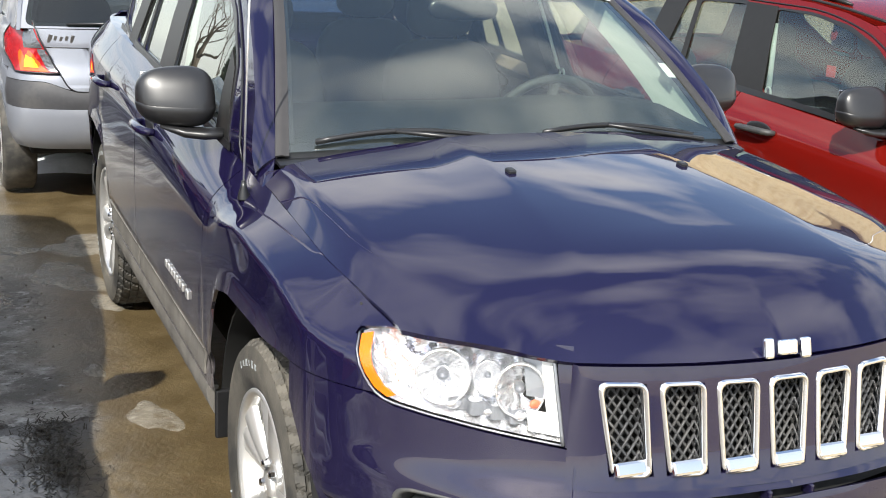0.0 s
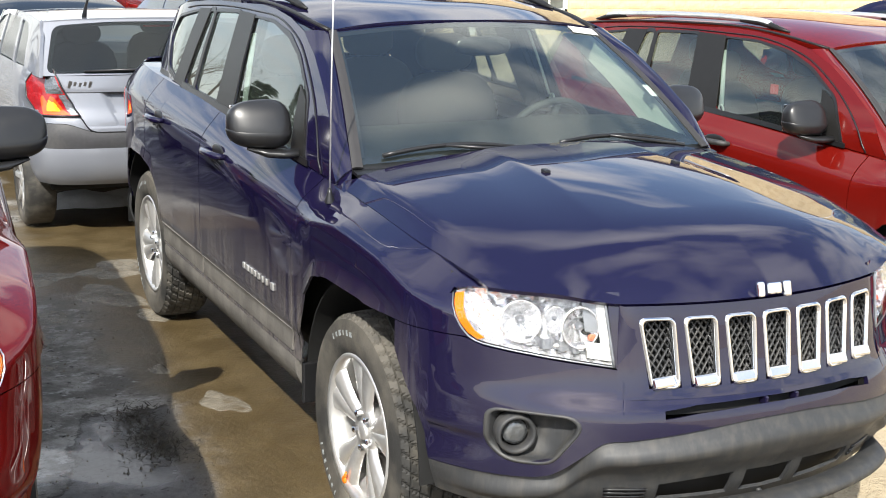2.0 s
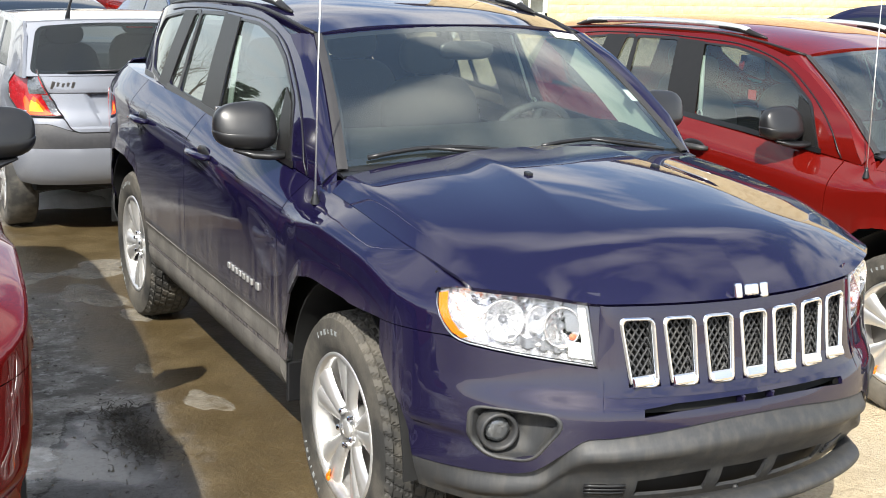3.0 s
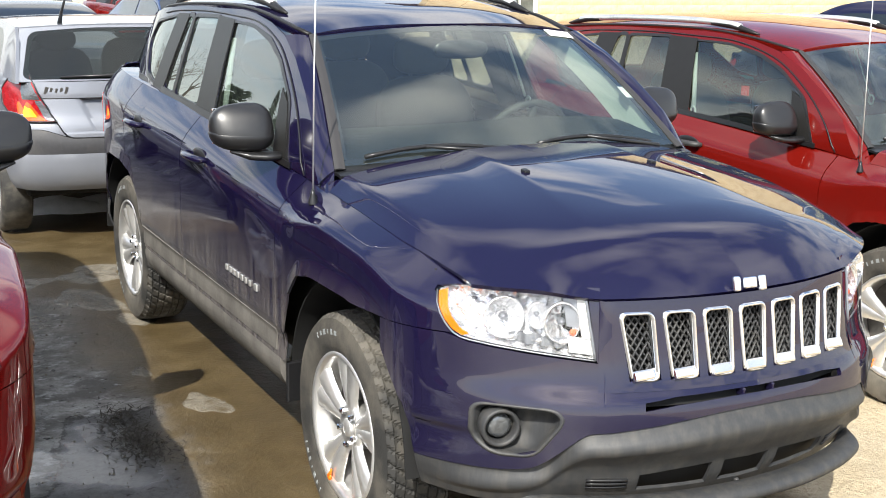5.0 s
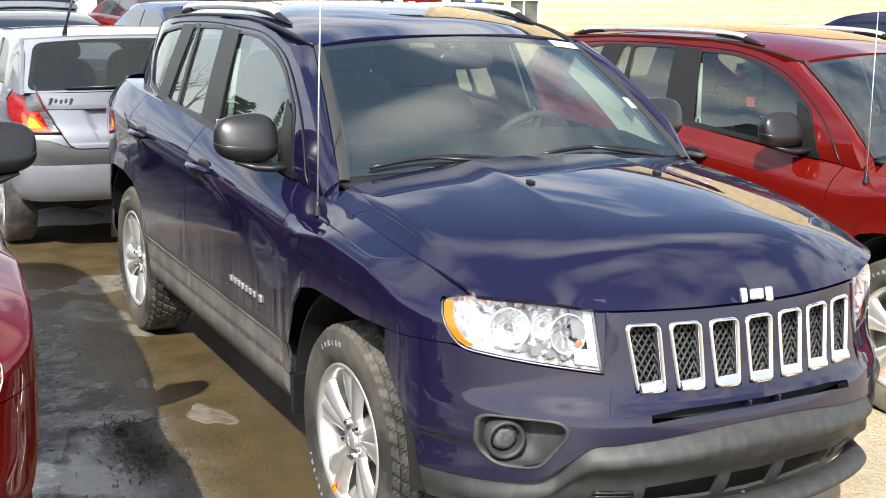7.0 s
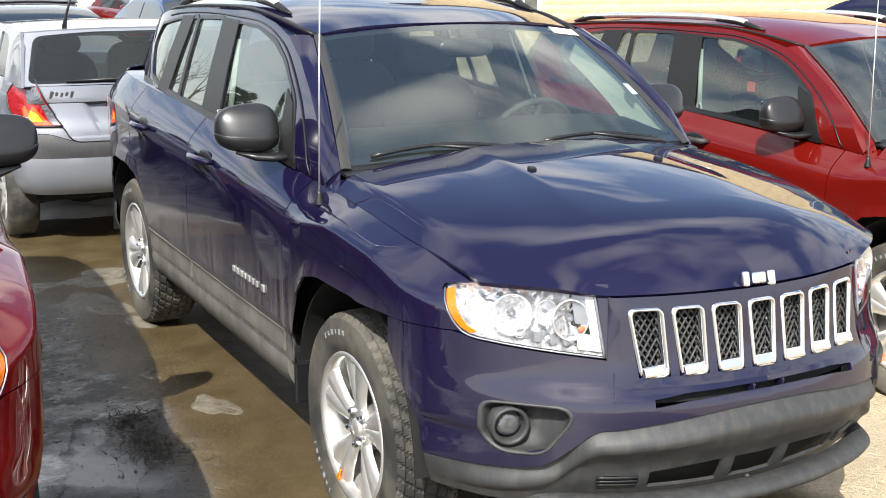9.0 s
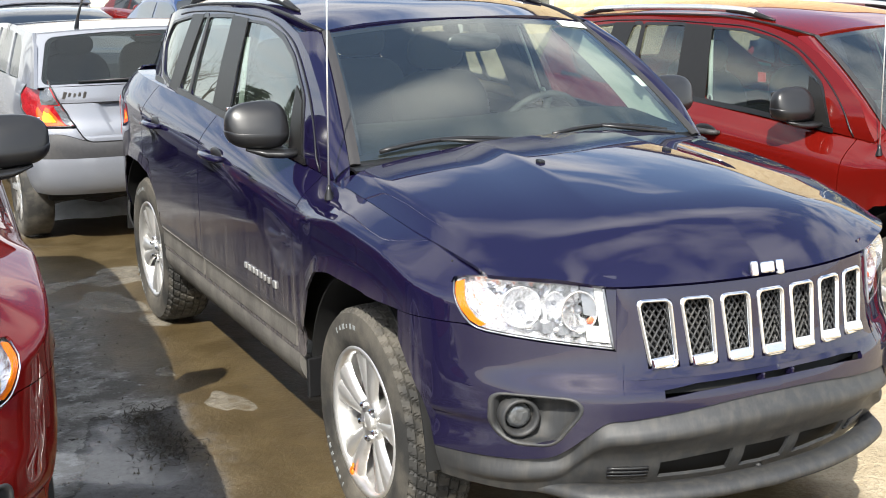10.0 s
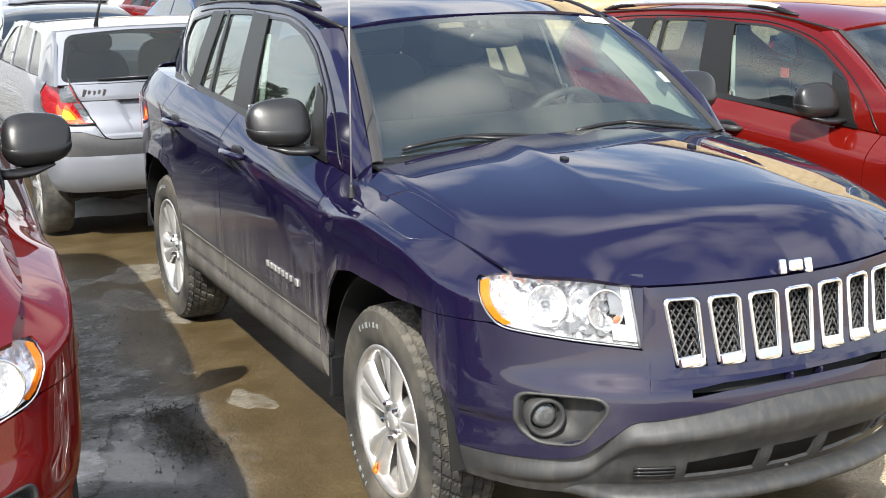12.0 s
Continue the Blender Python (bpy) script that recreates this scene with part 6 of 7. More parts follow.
    tail = part("tailgate", Shape().sheet(lambda s, z: gate(s * gate_w(z), z) + Vector((0, 0.030 * (1 if abs(s) < 0.617 and 0.700 < z < 0.893 else 0), 0)), steps(-1, 1, 60), sorted(set(steps(0.666, 0.996, 20)) | {0.699, 0.701, 0.892, 0.894}), 0.012, ref=(0, 2, 0.7)), SILVER, car)
    gap = [gate(-gate_w(z) - 0.002, z) for z in steps(0.76, 0.664, 12)] + [gate(x, 0.663) for x in steps(-0.42, 0.42, 20)] + [gate(gate_w(z) + 0.002, z) for z in steps(0.664, 0.76, 12)]
    part("gate_seal", Shape().tube([p + Vector((0, 0.001, 0)) for p in gap], 0.0045, 6), BLACK, tail)
    part("plate_panel", Shape().box(gate(0.0, 0.815) + Vector((0, 0.018, 0)), (0.46, 0.008, 0.14), None, 0.002), PAPER, tail, "blank pale plate panel")
    part("gate_crease", Shape().tube([gate(x, 0.897) + Vector((0, 0.001, 0)) for x in steps(-0.615, 0.615, 24)], 0.0035, 6), BLACK, tail)
    for k, (w, h) in enumerate(((0.030, 0.046), (0.022, 0.026), (0.020, 0.026), (0.022, 0.026), (0.024, 0.042))):
        c = gate(-0.585 + k * 0.029, 0.945 + 0.004 * (k % 2)) + Vector((0, -0.001, 0))
        part("name_bar", Shape().box(c, (w * 0.72, 0.005, h), Matrix.Rotation(radians(16), 3, "Y"), 0.002), STEEL, tail, "small slanting chrome name bar")
    # tail lamps
    def lamp(side):
        def f(s, v):
            z = 0.762 + (1.035 - 0.762) * v
            inner = gate_w(z) + 0.006
            u0 = next((i for i in range(len(plan) - 1) if plan[i + 1].x <= -inner), 0)
            u1 = uy(table([(0, 0.20), (0.35, 0.34), (0.7, 0.37), (1, 0.30)], v))
            u = u0 + (u1 - u0) * s
            p = skn(u, z) - at(u)[1] * (0.014 + 0.012 * math.sin(math.pi * v))
            return Vector((side * -p.x, p.y, p.z)) if side > 0 else p
        return f
    for side in (-1, 1):
        f = lamp(side)
        ob = part("tail_lamp", Shape().sheet(f, steps(0, 1, 14), steps(0, 1, 12), 0.03, ref=(0, 2, 0.8)), HATCH_RED, car, "red and clear tail lamp")
        clear = Shape().sheet(lambda s, v: f(0.05 + s * 0.40, v) + Vector((0, -0.004, 0)), steps(0, 1, 8), steps(0.48, 0.93, 8), 0.004, ref=(0, 2, 0.8))
        clear.sheet(lambda s, v: f(0.02 + s * 0.12, v) + Vector((0, -0.004, 0)), steps(0, 1, 3), steps(0.03, 0.46, 6), 0.004, ref=(0, 2, 0.8))
        part("reversing_lens", clear, FOG_GLASS, ob)
        part("lamp_cap", Shape().sheet(lambda s, v: f(s, v) + Vector((0, -0.003, 0)), steps(0.45, 1, 8), steps(0.86, 1.0, 3), 0.005, ref=(0, 2, 0.8)), FOG_GLASS, ob)
        turn = Shape().sheet(lambda s, v: f(0.16 + 0.10 * v + (0.62 - 0.25 * v) * s, 0.03 + (0.33 + 0.07 * math.sin(s * 9)) * v) + Vector((0, -0.004, 0)), steps(0, 1, 12), steps(0, 1, 6), 0.004, ref=(0, 2, 0.8))
        # yellow-orange shape paints the sunlit glow inside the lens
        core = Shape().sheet(lambda s, v: f(0.27 + (0.34 - 0.10 * v) * s, 0.10 + (0.06 + 0.17 * math.sin(math.pi * (0.15 + 0.7 * s)) + 0.02 * math.sin(s * 13)) * v) + Vector((0, -0.009, 0)), steps(0, 1, 14), steps(0, 1, 4), 0.003, ref=(0, 2, 0.8))
        part("lamp_glow", core, LAMP_GLOW, ob, "yellow-orange bulb glass")
        frame_loop = [f(0, v) for v in steps(0, 1, 10)] + [f(s, 1) for s in steps(0.1, 1, 8)] + [f(1, v) for v in steps(0.9, 0, 8)] + [f(s, 0) for s in steps(0.9, 0, 8)]
        part("lamp_seal", Shape().tube([p + Vector((0, -0.001, 0)) for p in frame_loop], 0.005, 6), BLACK, ob)
        part("turn_lens", turn, LAMP_ORANGE, ob, "orange-red reflector")
    # glass house
    def roof_w(y):
        return ease_table([(0.25, 0.690), (0.6, 0.695), (1.5, 0.69), (2.2, 0.64)], y)

    def side_pt(y, z, out=0.0):
        z = 0.990 + (z - 1.03) * 0.945
        t = (z - 0.99) / 0.38
        base = 0.80 - 0.045 * smooth_step(0.55, 0.15, y) - 0.05 * smooth_step(2.3, 3.1, y)
        x = base + (roof_w(y) - base) * max(0.0, t) ** 1.15
        return Vector((-(x + out), y, z))

    frame = [(0.16, 1.03), (3.05, 1.00), (2.3, 1.34), (2.0, 1.370), (1.4, 1.396), (0.7, 1.394), (0.36, 1.374), (0.26, 1.29)]
    holes = [[(0.52, 1.05), (0.98, 1.045), (0.98, 1.35), (0.72, 1.34), (0.60, 1.27)], [(1.06, 1.045), (1.80, 1.035), (1.80, 1.350), (1.06, 1.355)], [(1.88, 1.035), (2.72, 1.03), (2.2, 1.31), (1.88, 1.345)]]
    for side in (-1, 1):
        s = Shape().outline(frame, [round_loop(h, 0.03) for h in holes], side_pt, 0.02, ref=(0, 1.5, 0.8))
        part("window_frame", s if side < 0 else s.mirrored(), SILVER, car)
        for y0, y1, z0, z1 in ((0.50, 1.00, 1.035, 1.36), (1.04, 1.82, 1.03, 1.362), (1.86, 2.40, 1.02, 1.35)):
            g = Shape().sheet(lambda s, v: side_pt(y0 + (y1 - y0) * s, z0 + (z1 - z0) * v, -0.008), steps(0, 1, 10), steps(0, 1, 8), 0.0, ref=(0, 1.5, 0.8))
            part("side_window", g if side < 0 else g.mirrored(), SIDE_DARK, car)
        us = us_between(0.314, 3.7, 60)
        f = Shape().sheet(lambda u, v: skn(u, arch(at(u)[0].y, 0.24) + (table([(0.3, 0.75), (0.44, 0.78), (0.5, 1.03), (4, 1.0)], at(u)[0].y) - arch(at(u)[0].y, 0.24)) * v), us, steps(0, 1, 16), 0.01, ref=(0, 2, 0.7))
        part("side_panel", f if side < 0 else f.mirrored(), SILVER, car)
        q = Shape().sheet(lambda s, v: Vector((-1, 0, 0)) * 0 + lamp(-1)(1.0, v).lerp(skn(uy(0.52), 0.78 + 0.25 * v), s) , steps(0, 1, 6), steps(0, 1, 8), 0.01, ref=(0, 2, 0.7))
        part("rear_wing", q if side < 0 else q.mirrored(), SILVER, car)
        part("side_moulding", (lambda t: t if side < 0 else t.mirrored())(Shape().sheet(lambda u, v: skn(u, 0.50 + 0.09 * v) - at(u)[1] * 0.012, [uy(y) for y in steps(1.05, 2.78, 12)], steps(0, 1, 4), 0.012, ref=(0, 2, 0.7))), HATCH_GREY, car)
    part("roof", Shape().sheet(lambda s, v: Vector((s * roof_w(0.278 + 1.96 * v), 0.276 + 1.964 * v + 0.035 * s * s * (1 - v), 1.314 + 0.022 * smooth_step(0, 0.4, v) - 0.05 * v * v + 0.022 * (1 - abs(s) ** 2.5))), steps(-1, 1, 18), steps(0, 1, 14), 0.02, ref=(0, 1, 0)), SILVER, car)
    glass = lambda s, v: Vector((s * (0.750 - 0.062 * v), 0.135 + 0.145 * v + 0.035 * s * s, 0.998 + 0.317 * v + 0.021 * v * (1 - abs(s) ** 2.5)))
    part("tailgate_frame", Shape().outline([(-0.7, 0.0), (-0.35, 0.0), (0.0, 0.0), (0.35, 0.0), (0.7, 0.0), (0.7, 0.34), (0.35, 0.34), (0.0, 0.34), (-0.35, 0.34), (-0.7, 0.34)], [round_loop([(-0.668, 0.012), (-0.3, 0.010), (0.3, 0.010), (0.668, 0.012), (0.648, 0.305), (0.3, 0.316), (-0.3, 0.316), (-0.648, 0.305)], 0.055, 6)], lambda a, b: glass(a / 0.7, b / 0.34), 0.015, ref=(0, 2, 0.7)), SILVER, car)
    rg = part("tailgate_glass", Shape().sheet(lambda s, v: glass(s, v) + Vector((0, 0.004, 0)), steps(-0.96, 0.96, 14), steps(0.02, 0.94, 8), 0.0, ref=(0, 2, 0.7)), HATCH_GLASS, car)
    part("glass_border", Shape().outline(round_loop([(-0.680, 0.004), (0.680, 0.004), (0.658, 0.320), (-0.658, 0.320)], 0.05, 6), [round_loop([(-0.642, 0.028), (0.642, 0.028), (0.618, 0.296), (-0.618, 0.296)], 0.07, 6)], lambda a, b: glass(a / 0.7, b / 0.34) + Vector((0, 0.007, 0)), 0.002, ref=(0, 2, 0.7)), BLACK, rg)
    part("brake_lamp", Shape().box(glass(-0.02, 0.86) + Vector((0, 0.03, 0)), (0.17, 0.03, 0.030), None, 0.012), TAIL_RED, car)
    part("rear_wiper", Shape().tube([glass(0.05, 0.03) + Vector((0, -0.02, 0)), glass(-0.2, 0.09) + Vector((0, -0.022, 0)), glass(-0.66, 0.075) + Vector((0, -0.016, 0))], [0.012, 0.010, 0.006], 8), BLACK, car)
    part("roof_aerial", Shape().tube([(-0.43, 0.42, 1.330), (-0.42, 0.40, 1.40), (-0.37, 0.33, 1.60)], [0.016, 0.009, 0.005], 8), BLACK, car)
    for x, y, side in ((-0.75, 0.66, -1), (0.75, 0.66, 1), (-0.75, 3.16, -1), (0.75, 3.16, 1)):
        simple_wheel(car, x, y, 0.30, side)
    part("exhaust", Shape().tube([(0.42, 0.03, 0.27), (0.42, 0.6, 0.27)], 0.026, 12), STEEL, car)
    part("silencer", Shape().ball((0.34, 0.34, 0.28), (0.42, 0.30, 0.14), 16, 10, 3), STEEL, car)
    part("underbody", Shape().box((0, 2.05, 0.33), (1.40, 3.5, 0.12), None, 0.02), DARK, car)
    part("cabin", Shape().box((0, 1.9, 0.62), (1.5, 3.1, 0.5), None, 0.03), CABIN, car)
    for x in (-0.36, 0.36):
        for y in (0.95, 1.9):
            b = Shape().ball((x, y, 0.87), (0.46, 0.16, 0.56), 18, 10, 3.5)
            st = part("seat_back", b, CLOTH, car)
            part("head_rest", Shape().ball((x, y - 0.02, 1.20), (0.25, 0.10, 0.15), 16, 10, 2.4), CLOTH, st)
    return car


HATCH_RED = mat("deep_red_lens", (0.30, 0.006, 0.008), 0.06, coat=1.0, noise_scale=25, noise_amt=0.6, bump=0.5, bump_scale=40)
LAMP_GLOW = mat("yellow_orange_glow", (1.0, 0.42, 0.02), 0.15, coat=0.5, noise_scale=60, noise_amt=0.2)
LAMP_ORANGE = mat("orange_red_lens", (0.98, 0.10, 0.008), 0.1, coat=1.0, noise_scale=60, noise_amt=0.2)
HATCH_GREY = mat("grey_bumper_plastic", (0.048, 0.048, 0.052), 0.5, noise_scale=40, noise_amt=0.2, bump=0.1, bump_scale=300, second=(0.085, 0.082, 0.078), second_scale=5, second_lo=0.5, second_hi=0.8)
hatchback(pose(-0.265, 4.30, 0))
part("price_tag", Shape().box((-0.63, 1.125, 1.266), (0.005, 0.050, 0.048), None, 0.001), TAG_RED, red_car, "small red paper tag inside the glass")


# ---------------------------------------------------------------- parked cars further off
def far_car(label, place, paint_mat, length=4.5, width=1.8, height=1.65, hood=1.1, tail=0.15, belt=1.0):
    """A plainer car: body, glass house, lamps, wheels. y runs from its nose to its tail."""
    car = thing("parked_car", label, "car", "cars parked further off", at=place)
    w2 = width / 2

    def w_at(y):
        return w2 * (1 - 0.16 * smooth_step(0.5, 0.0, y) - 0.12 * smooth_step(length - 0.4, length, y))

    def top(y):
        return ease_table([(0.0, belt - 0.30), (0.12, belt - 0.16), (0.5, belt - 0.09), (hood, belt), (length - 0.3, belt + 0.04), (length, belt - 0.08)], y)

    def arch(y):
        low = 0.26
        for yc in (0.86, length - 0.92):
            if abs(y - yc) < 0.38:
                low = max(low, 0.34 + math.sqrt(0.38 ** 2 - (y - yc) ** 2))
        return low

    ys = sorted(set(steps(0.0, length, 34)) | {yc - 0.38 * math.cos(math.pi * k / 12) for yc in (0.86, length - 0.92) for k in range(13)})

    def shell(y, a):
        k = abs(a)
        t, lo, w = top(y), arch(y), w_at(y)
        if k < 0.5:
            q = k / 0.5
            return Vector((math.copysign(w * 0.94 * q, a), y, t + 0.035 * (1 - q * q)))
        q = (k - 0.5) / 0.5
        z = t + (lo - t) * q
        bul = math.sin(math.pi * min(1, 0.12 + q * 0.9)) * 0.06
        return Vector((math.copysign(w * (0.94 + bul), a), y, z))

    part("body", Shape().sheet(shell, ys, steps(-1, 1, 24), 0.015, ref=(0, length / 2, 0.3)), paint_mat, car)
    for y, s in ((0.0, -1), (length, 1)):
        part("bumper", Shape().sheet(lambda x, z: Vector((x * w_at(y), y + s * 0.05 * (1 - x * x) * math.sin(math.pi * (z - 0.25) / (top(y) - 0.24)) + s * 0.01, z)), steps(-1, 1, 14), steps(0.26, top(y) + 0.03, 8), 0.02, ref=(0, length / 2, 0.6)), paint_mat, car)
        for x in (-1, 1):
            part("headlamp" if s < 0 else "tail_lamp", Shape().ball((x * (w2 - 0.27), y + s * 0.03 - s * 0.03, top(y) - 0.08), (0.34, 0.16, 0.15), 16, 10, 3), SILVERED if s < 0 else TAIL_RED, car)
    y1, y2, y3, y4 = hood - 0.05, hood + 0.75, length - 0.75 - tail, length - tail

    def cab(y, a):
        zt = ease_table([(y1, belt), (y2, height - 0.03), ((y2 + y3) / 2, height), (y3, height - 0.05), (y4, belt + 0.05)], y)
        z0 = belt
        k = abs(a)
        wr = w2 * 0.72
        if k < 0.4:
            q = k / 0.4
            return Vector((math.copysign(wr * q, a), y, zt - 0.03 * q ** 3))
        q = (k - 0.4) / 0.6
        z = (zt - 0.03) + (z0 - zt + 0.03) * q
        return Vector((math.copysign(wr + (w2 * 0.93 - wr) * (1 - (z - z0) / max(0.05, height - z0)), a), y, z))

    ys2 = sorted(set(steps(y1, y4, 26)) | {y2, y3})
    part("cabin_roof", Shape().sheet(cab, ys2, sorted(set(steps(-1, 1, 20)) | {-0.4, 0.4}), 0.02, ref=(0, length / 2, 0.3)), paint_mat, car)
    for s in (-1, 1):
        for a, b in ((y2 - 0.25, (y2 + y3) / 2 - 0.06), ((y2 + y3) / 2 + 0.04, y3 + 0.1)):
            part("side_window", Shape().sheet(lambda y, v: cab(y, s * (0.52 + 0.40 * v)) + Vector((s * 0.006, 0, 0.002)), steps(a, b, 8), steps(0, 1, 5), 0.008, ref=(0, length / 2, 0.6)), FAR_GLASS, car)
        m = Shape().ball((s * (w2 + 0.09), hood + 0.35, belt + 0.08), (0.20, 0.13, 0.14), 16, 10, 2.8)
        part("side_mirror", m, paint_mat, car)
    part("windscreen", Shape().sheet(lambda x, y: cab(y, x * 0.42) + Vector((0, -0.006, 0.006)), steps(-1, 1, 12), steps(y1 + 0.12, y2 - 0.06, 8), 0.006, ref=(0, length / 2, 0.3)), FAR_GLASS, car)
    part("rear_glass", Shape().sheet(lambda x, y: cab(y, x * 0.42) + Vector((0, 0.006, 0.006)), steps(-1, 1, 12), steps(y3 + 0.12, y4 - 0.12, 8), 0.006, ref=(0, length / 2, 0.3)), FAR_GLASS, car)
    for x, y, side in ((-w2 + 0.10, 0.86, -1), (w2 - 0.10, 0.86, 1), (-w2 + 0.10, length - 0.92, -1), (w2 - 0.10, length - 0.92, 1)):
        simple_wheel(car, x, y, 0.34, side)
    part("underbody", Shape().box((0, length / 2, 0.42), (width * 0.8, length * 0.9, 0.25), None, 0.02), DARK, car)
    return car


FAR_GLASS = mat("dark_car_glass", (0.015, 0.018, 0.02), 0.05, spec=0.9, noise_scale=3, noise_amt=0.3)
far_car("charcoal grey car parked nose to nose with the hatchback", pose(0.06, 8.75, 0, 0, 0, 0), CHARCOAL, 4.4, 1.62, 1.27, 1.0, 0.3, 0.98)
far_car("silver sport utility car parked with its rear to the lot", pose(1.2, 22.6, 0, 0, 0, 180), SILVER, 4.6, 1.75, 1.64, 1.1, 0.05, 1.08)
far_car("pale beige car parked behind the charcoal one", pose(6.2, 20.4, 0, 0, 0, 86), BEIGE, 4.5, 1.70, 1.45, 1.1, 0.4, 0.98)
far_car("red car standing further off in the row", pose(6.7, 26.5, 0, 0, 0, 8), RED, 4.4, 1.75, 1.44, 1.1, 0.4, 0.96)
far_car("white car parked beyond the navy roof", pose(10.4, 24.5, 0, 0, 0, 150), WHITE, 4.4, 1.75, 1.47, 1.1, 0.4, 0.98)
far_car("dark grey pickup standing before the houses", pose(14.5, 36, 0, 0, 0, 60), CHARCOAL, 4.8, 1.85, 1.75, 1.2, 1.4, 1.10)
far_car("red hatchback parked before the houses", pose(14.7, 34.5, 0, 0, 0, 180), RED, 4.1, 1.60, 1.74, 1.0, 0.1, 1.05)
far_car("blue car parked beside the charcoal one", pose(2.25, 9.6, 0, 0, 0, 0), BLUE, 4.3, 1.55, 1.36, 1.0, 0.35, 0.95)
far_car("red car parked in the second row", pose(3.25, 14.4, 0, 0, 0, 4), DEEP_RED, 4.3, 1.62, 1.40, 1.0, 0.35, 0.97)
# unseen car, added so the navy car's doors mirror it
far_car("silver car beside the hatchback, added out of view for door reflections", pose(-3.1, 8.9, 0, 0, 0, 180), SILVER, 4.3, 1.70, 1.46, 1.0, 0.35, 0.97)
far_car("dark blue car parked beyond the bright red one", pose(7.2, 2.0, 0, 0, 0, 4), NAVY, 4.4, 1.75, 1.48, 1.1, 0.4, 0.96)

# ---------------------------------------------------------------- building of pale split-faced blocks
STONE = mat("pale_yellow_block", (0.66, 0.54, 0.33), 0.85, noise_scale=12, noise_amt=0.12, bump=0.35, bump_scale=18, second=(0.56, 0.43, 0.24), second_scale=2.0)
MORTAR = mat("block_joint", (0.58, 0.47, 0.29), 0.9, noise_scale=20, noise_amt=0.15)
WHITE_FRAME = mat("white_window_frame", (0.75, 0.75, 0.72), 0.45, noise_scale=20, noise_amt=0.05)
# grey-green tones put in for the sunlit lot mirrored in the panes
SHOP_GLASS = mat("dim_shop_glass", (0.055, 0.065, 0.055), 0.08, spec=0.7, noise_scale=2.5, noise_amt=0.7, second=(0.12, 0.13, 0.12), second_scale=1.3)
WALL_Y, WALL_X1, WALL_H = 0.0, 36.0, 8.4
bld = thing("building", "tall flat-roofed building of pale yellow split-faced stone blocks", "building", at=pose(4.45, 22.0, 0))
# its own axes: x along the front, y inwards
wall_ob = part("wall", Shape().box(((9.165 + WALL_X1) / 2, 0.2, WALL_H / 2), (WALL_X1 - 9.165, 0.4, WALL_H)), MORTAR, bld)
part("pier", Shape().box((8.02, 0.18, WALL_H / 2), (0.40, 0.44, WALL_H), None, 0.01), STONE, bld)
part("wall_under_window", Shape().box((8.69, 0.2, 0.26), (0.95, 0.4, 0.52)), STONE, bld)
part("wall_over_window", Shape().box((8.69, 0.2, (2.7 + WALL_H) / 2), (0.95, 0.4, WALL_H - 2.7)), STONE, bld)
part("side_wall", Shape().box((11.5, 7.0, WALL_H / 2), (0.3, 14.2, WALL_H), Matrix.Rotation(radians(-34), 3, "Z")), STONE, bld)
part("roof", Shape().box(((6.5 + WALL_X1) / 2, 0.9, WALL_H + 0.12), (WALL_X1 - 6.3, 2.2, 0.24), None, 0.03), HATCH_GREY, bld)
win = part("window_frame", Shape().box((8.69, 0.06, 0.56), (0.95, 0.10, 0.08), None, 0.006).box((8.69, 0.06, 1.20), (0.95, 0.07, 0.07), None, 0.005).box((8.69, 0.06, 2.66), (0.95, 0.10, 0.08), None, 0.006)
           .box((8.255, 0.06, 1.61), (0.08, 0.10, 2.18), None, 0.006).box((9.125, 0.06, 1.61), (0.08, 0.10, 2.18), None, 0.006).box((8.69, 0.07, 0.88), (0.035, 0.05, 0.6), None, 0.004), WHITE_FRAME, bld, "white window frame")
part("window_pane", Shape().box((8.69, 0.10, 1.61), (0.80, 0.012, 2.06)), SHOP_GLASS, win)
part("shop_front", Shape().box((7.30, 0.30, 1.6), (1.03, 0.03, 3.0)), SHOP_GLASS, bld, "dark glazed shop front")
part("shop_post", Shape().box((6.69, 0.22, 2.2), (0.16, 0.16, 4.4), None, 0.01), WHITE_FRAME, bld)
for x in (7.10, 7.46):
    part("shop_mullion", Shape().box((x, 0.27, 1.6), (0.03, 0.05, 3.0), None, 0.006), HATCH_GREY, bld)
part("shop_fascia", Shape().box((7.23, 0.22, (3.1 + WALL_H) / 2), (1.16, 0.4, WALL_H - 3.1)), STONE, bld)
# white and blue pails on a cabinet at the shop front
for x, r, c, nm in ((11.43, 0.12, PAPER, "white"), (11.64, 0.085, mat("blue_plastic", (0.04, 0.12, 0.45), 0.4, noise_scale=20, noise_amt=0.1), "blue"), (11.80, 0.07, PAPER, "white")):
    solid("plastic_pail", Shape().lathe([(0.0, 0.0), (0.0, r * 0.9), (0.01, r), (0.10, r), (0.125, r * 0.8), (0.13, 0.0)], 20, "z", (x, 21.6, 1.142), closed=False), c, nm + " plastic pail standing on the dark cabinet", "pail", "pails at the shop front")
solid("metal_cabinet", Shape().box((11.72, 21.6, 0.57), (1.0, 0.36, 1.14), None, 0.02), CHARCOAL, "dark grey metal cabinet before the shop front", "cabinet")


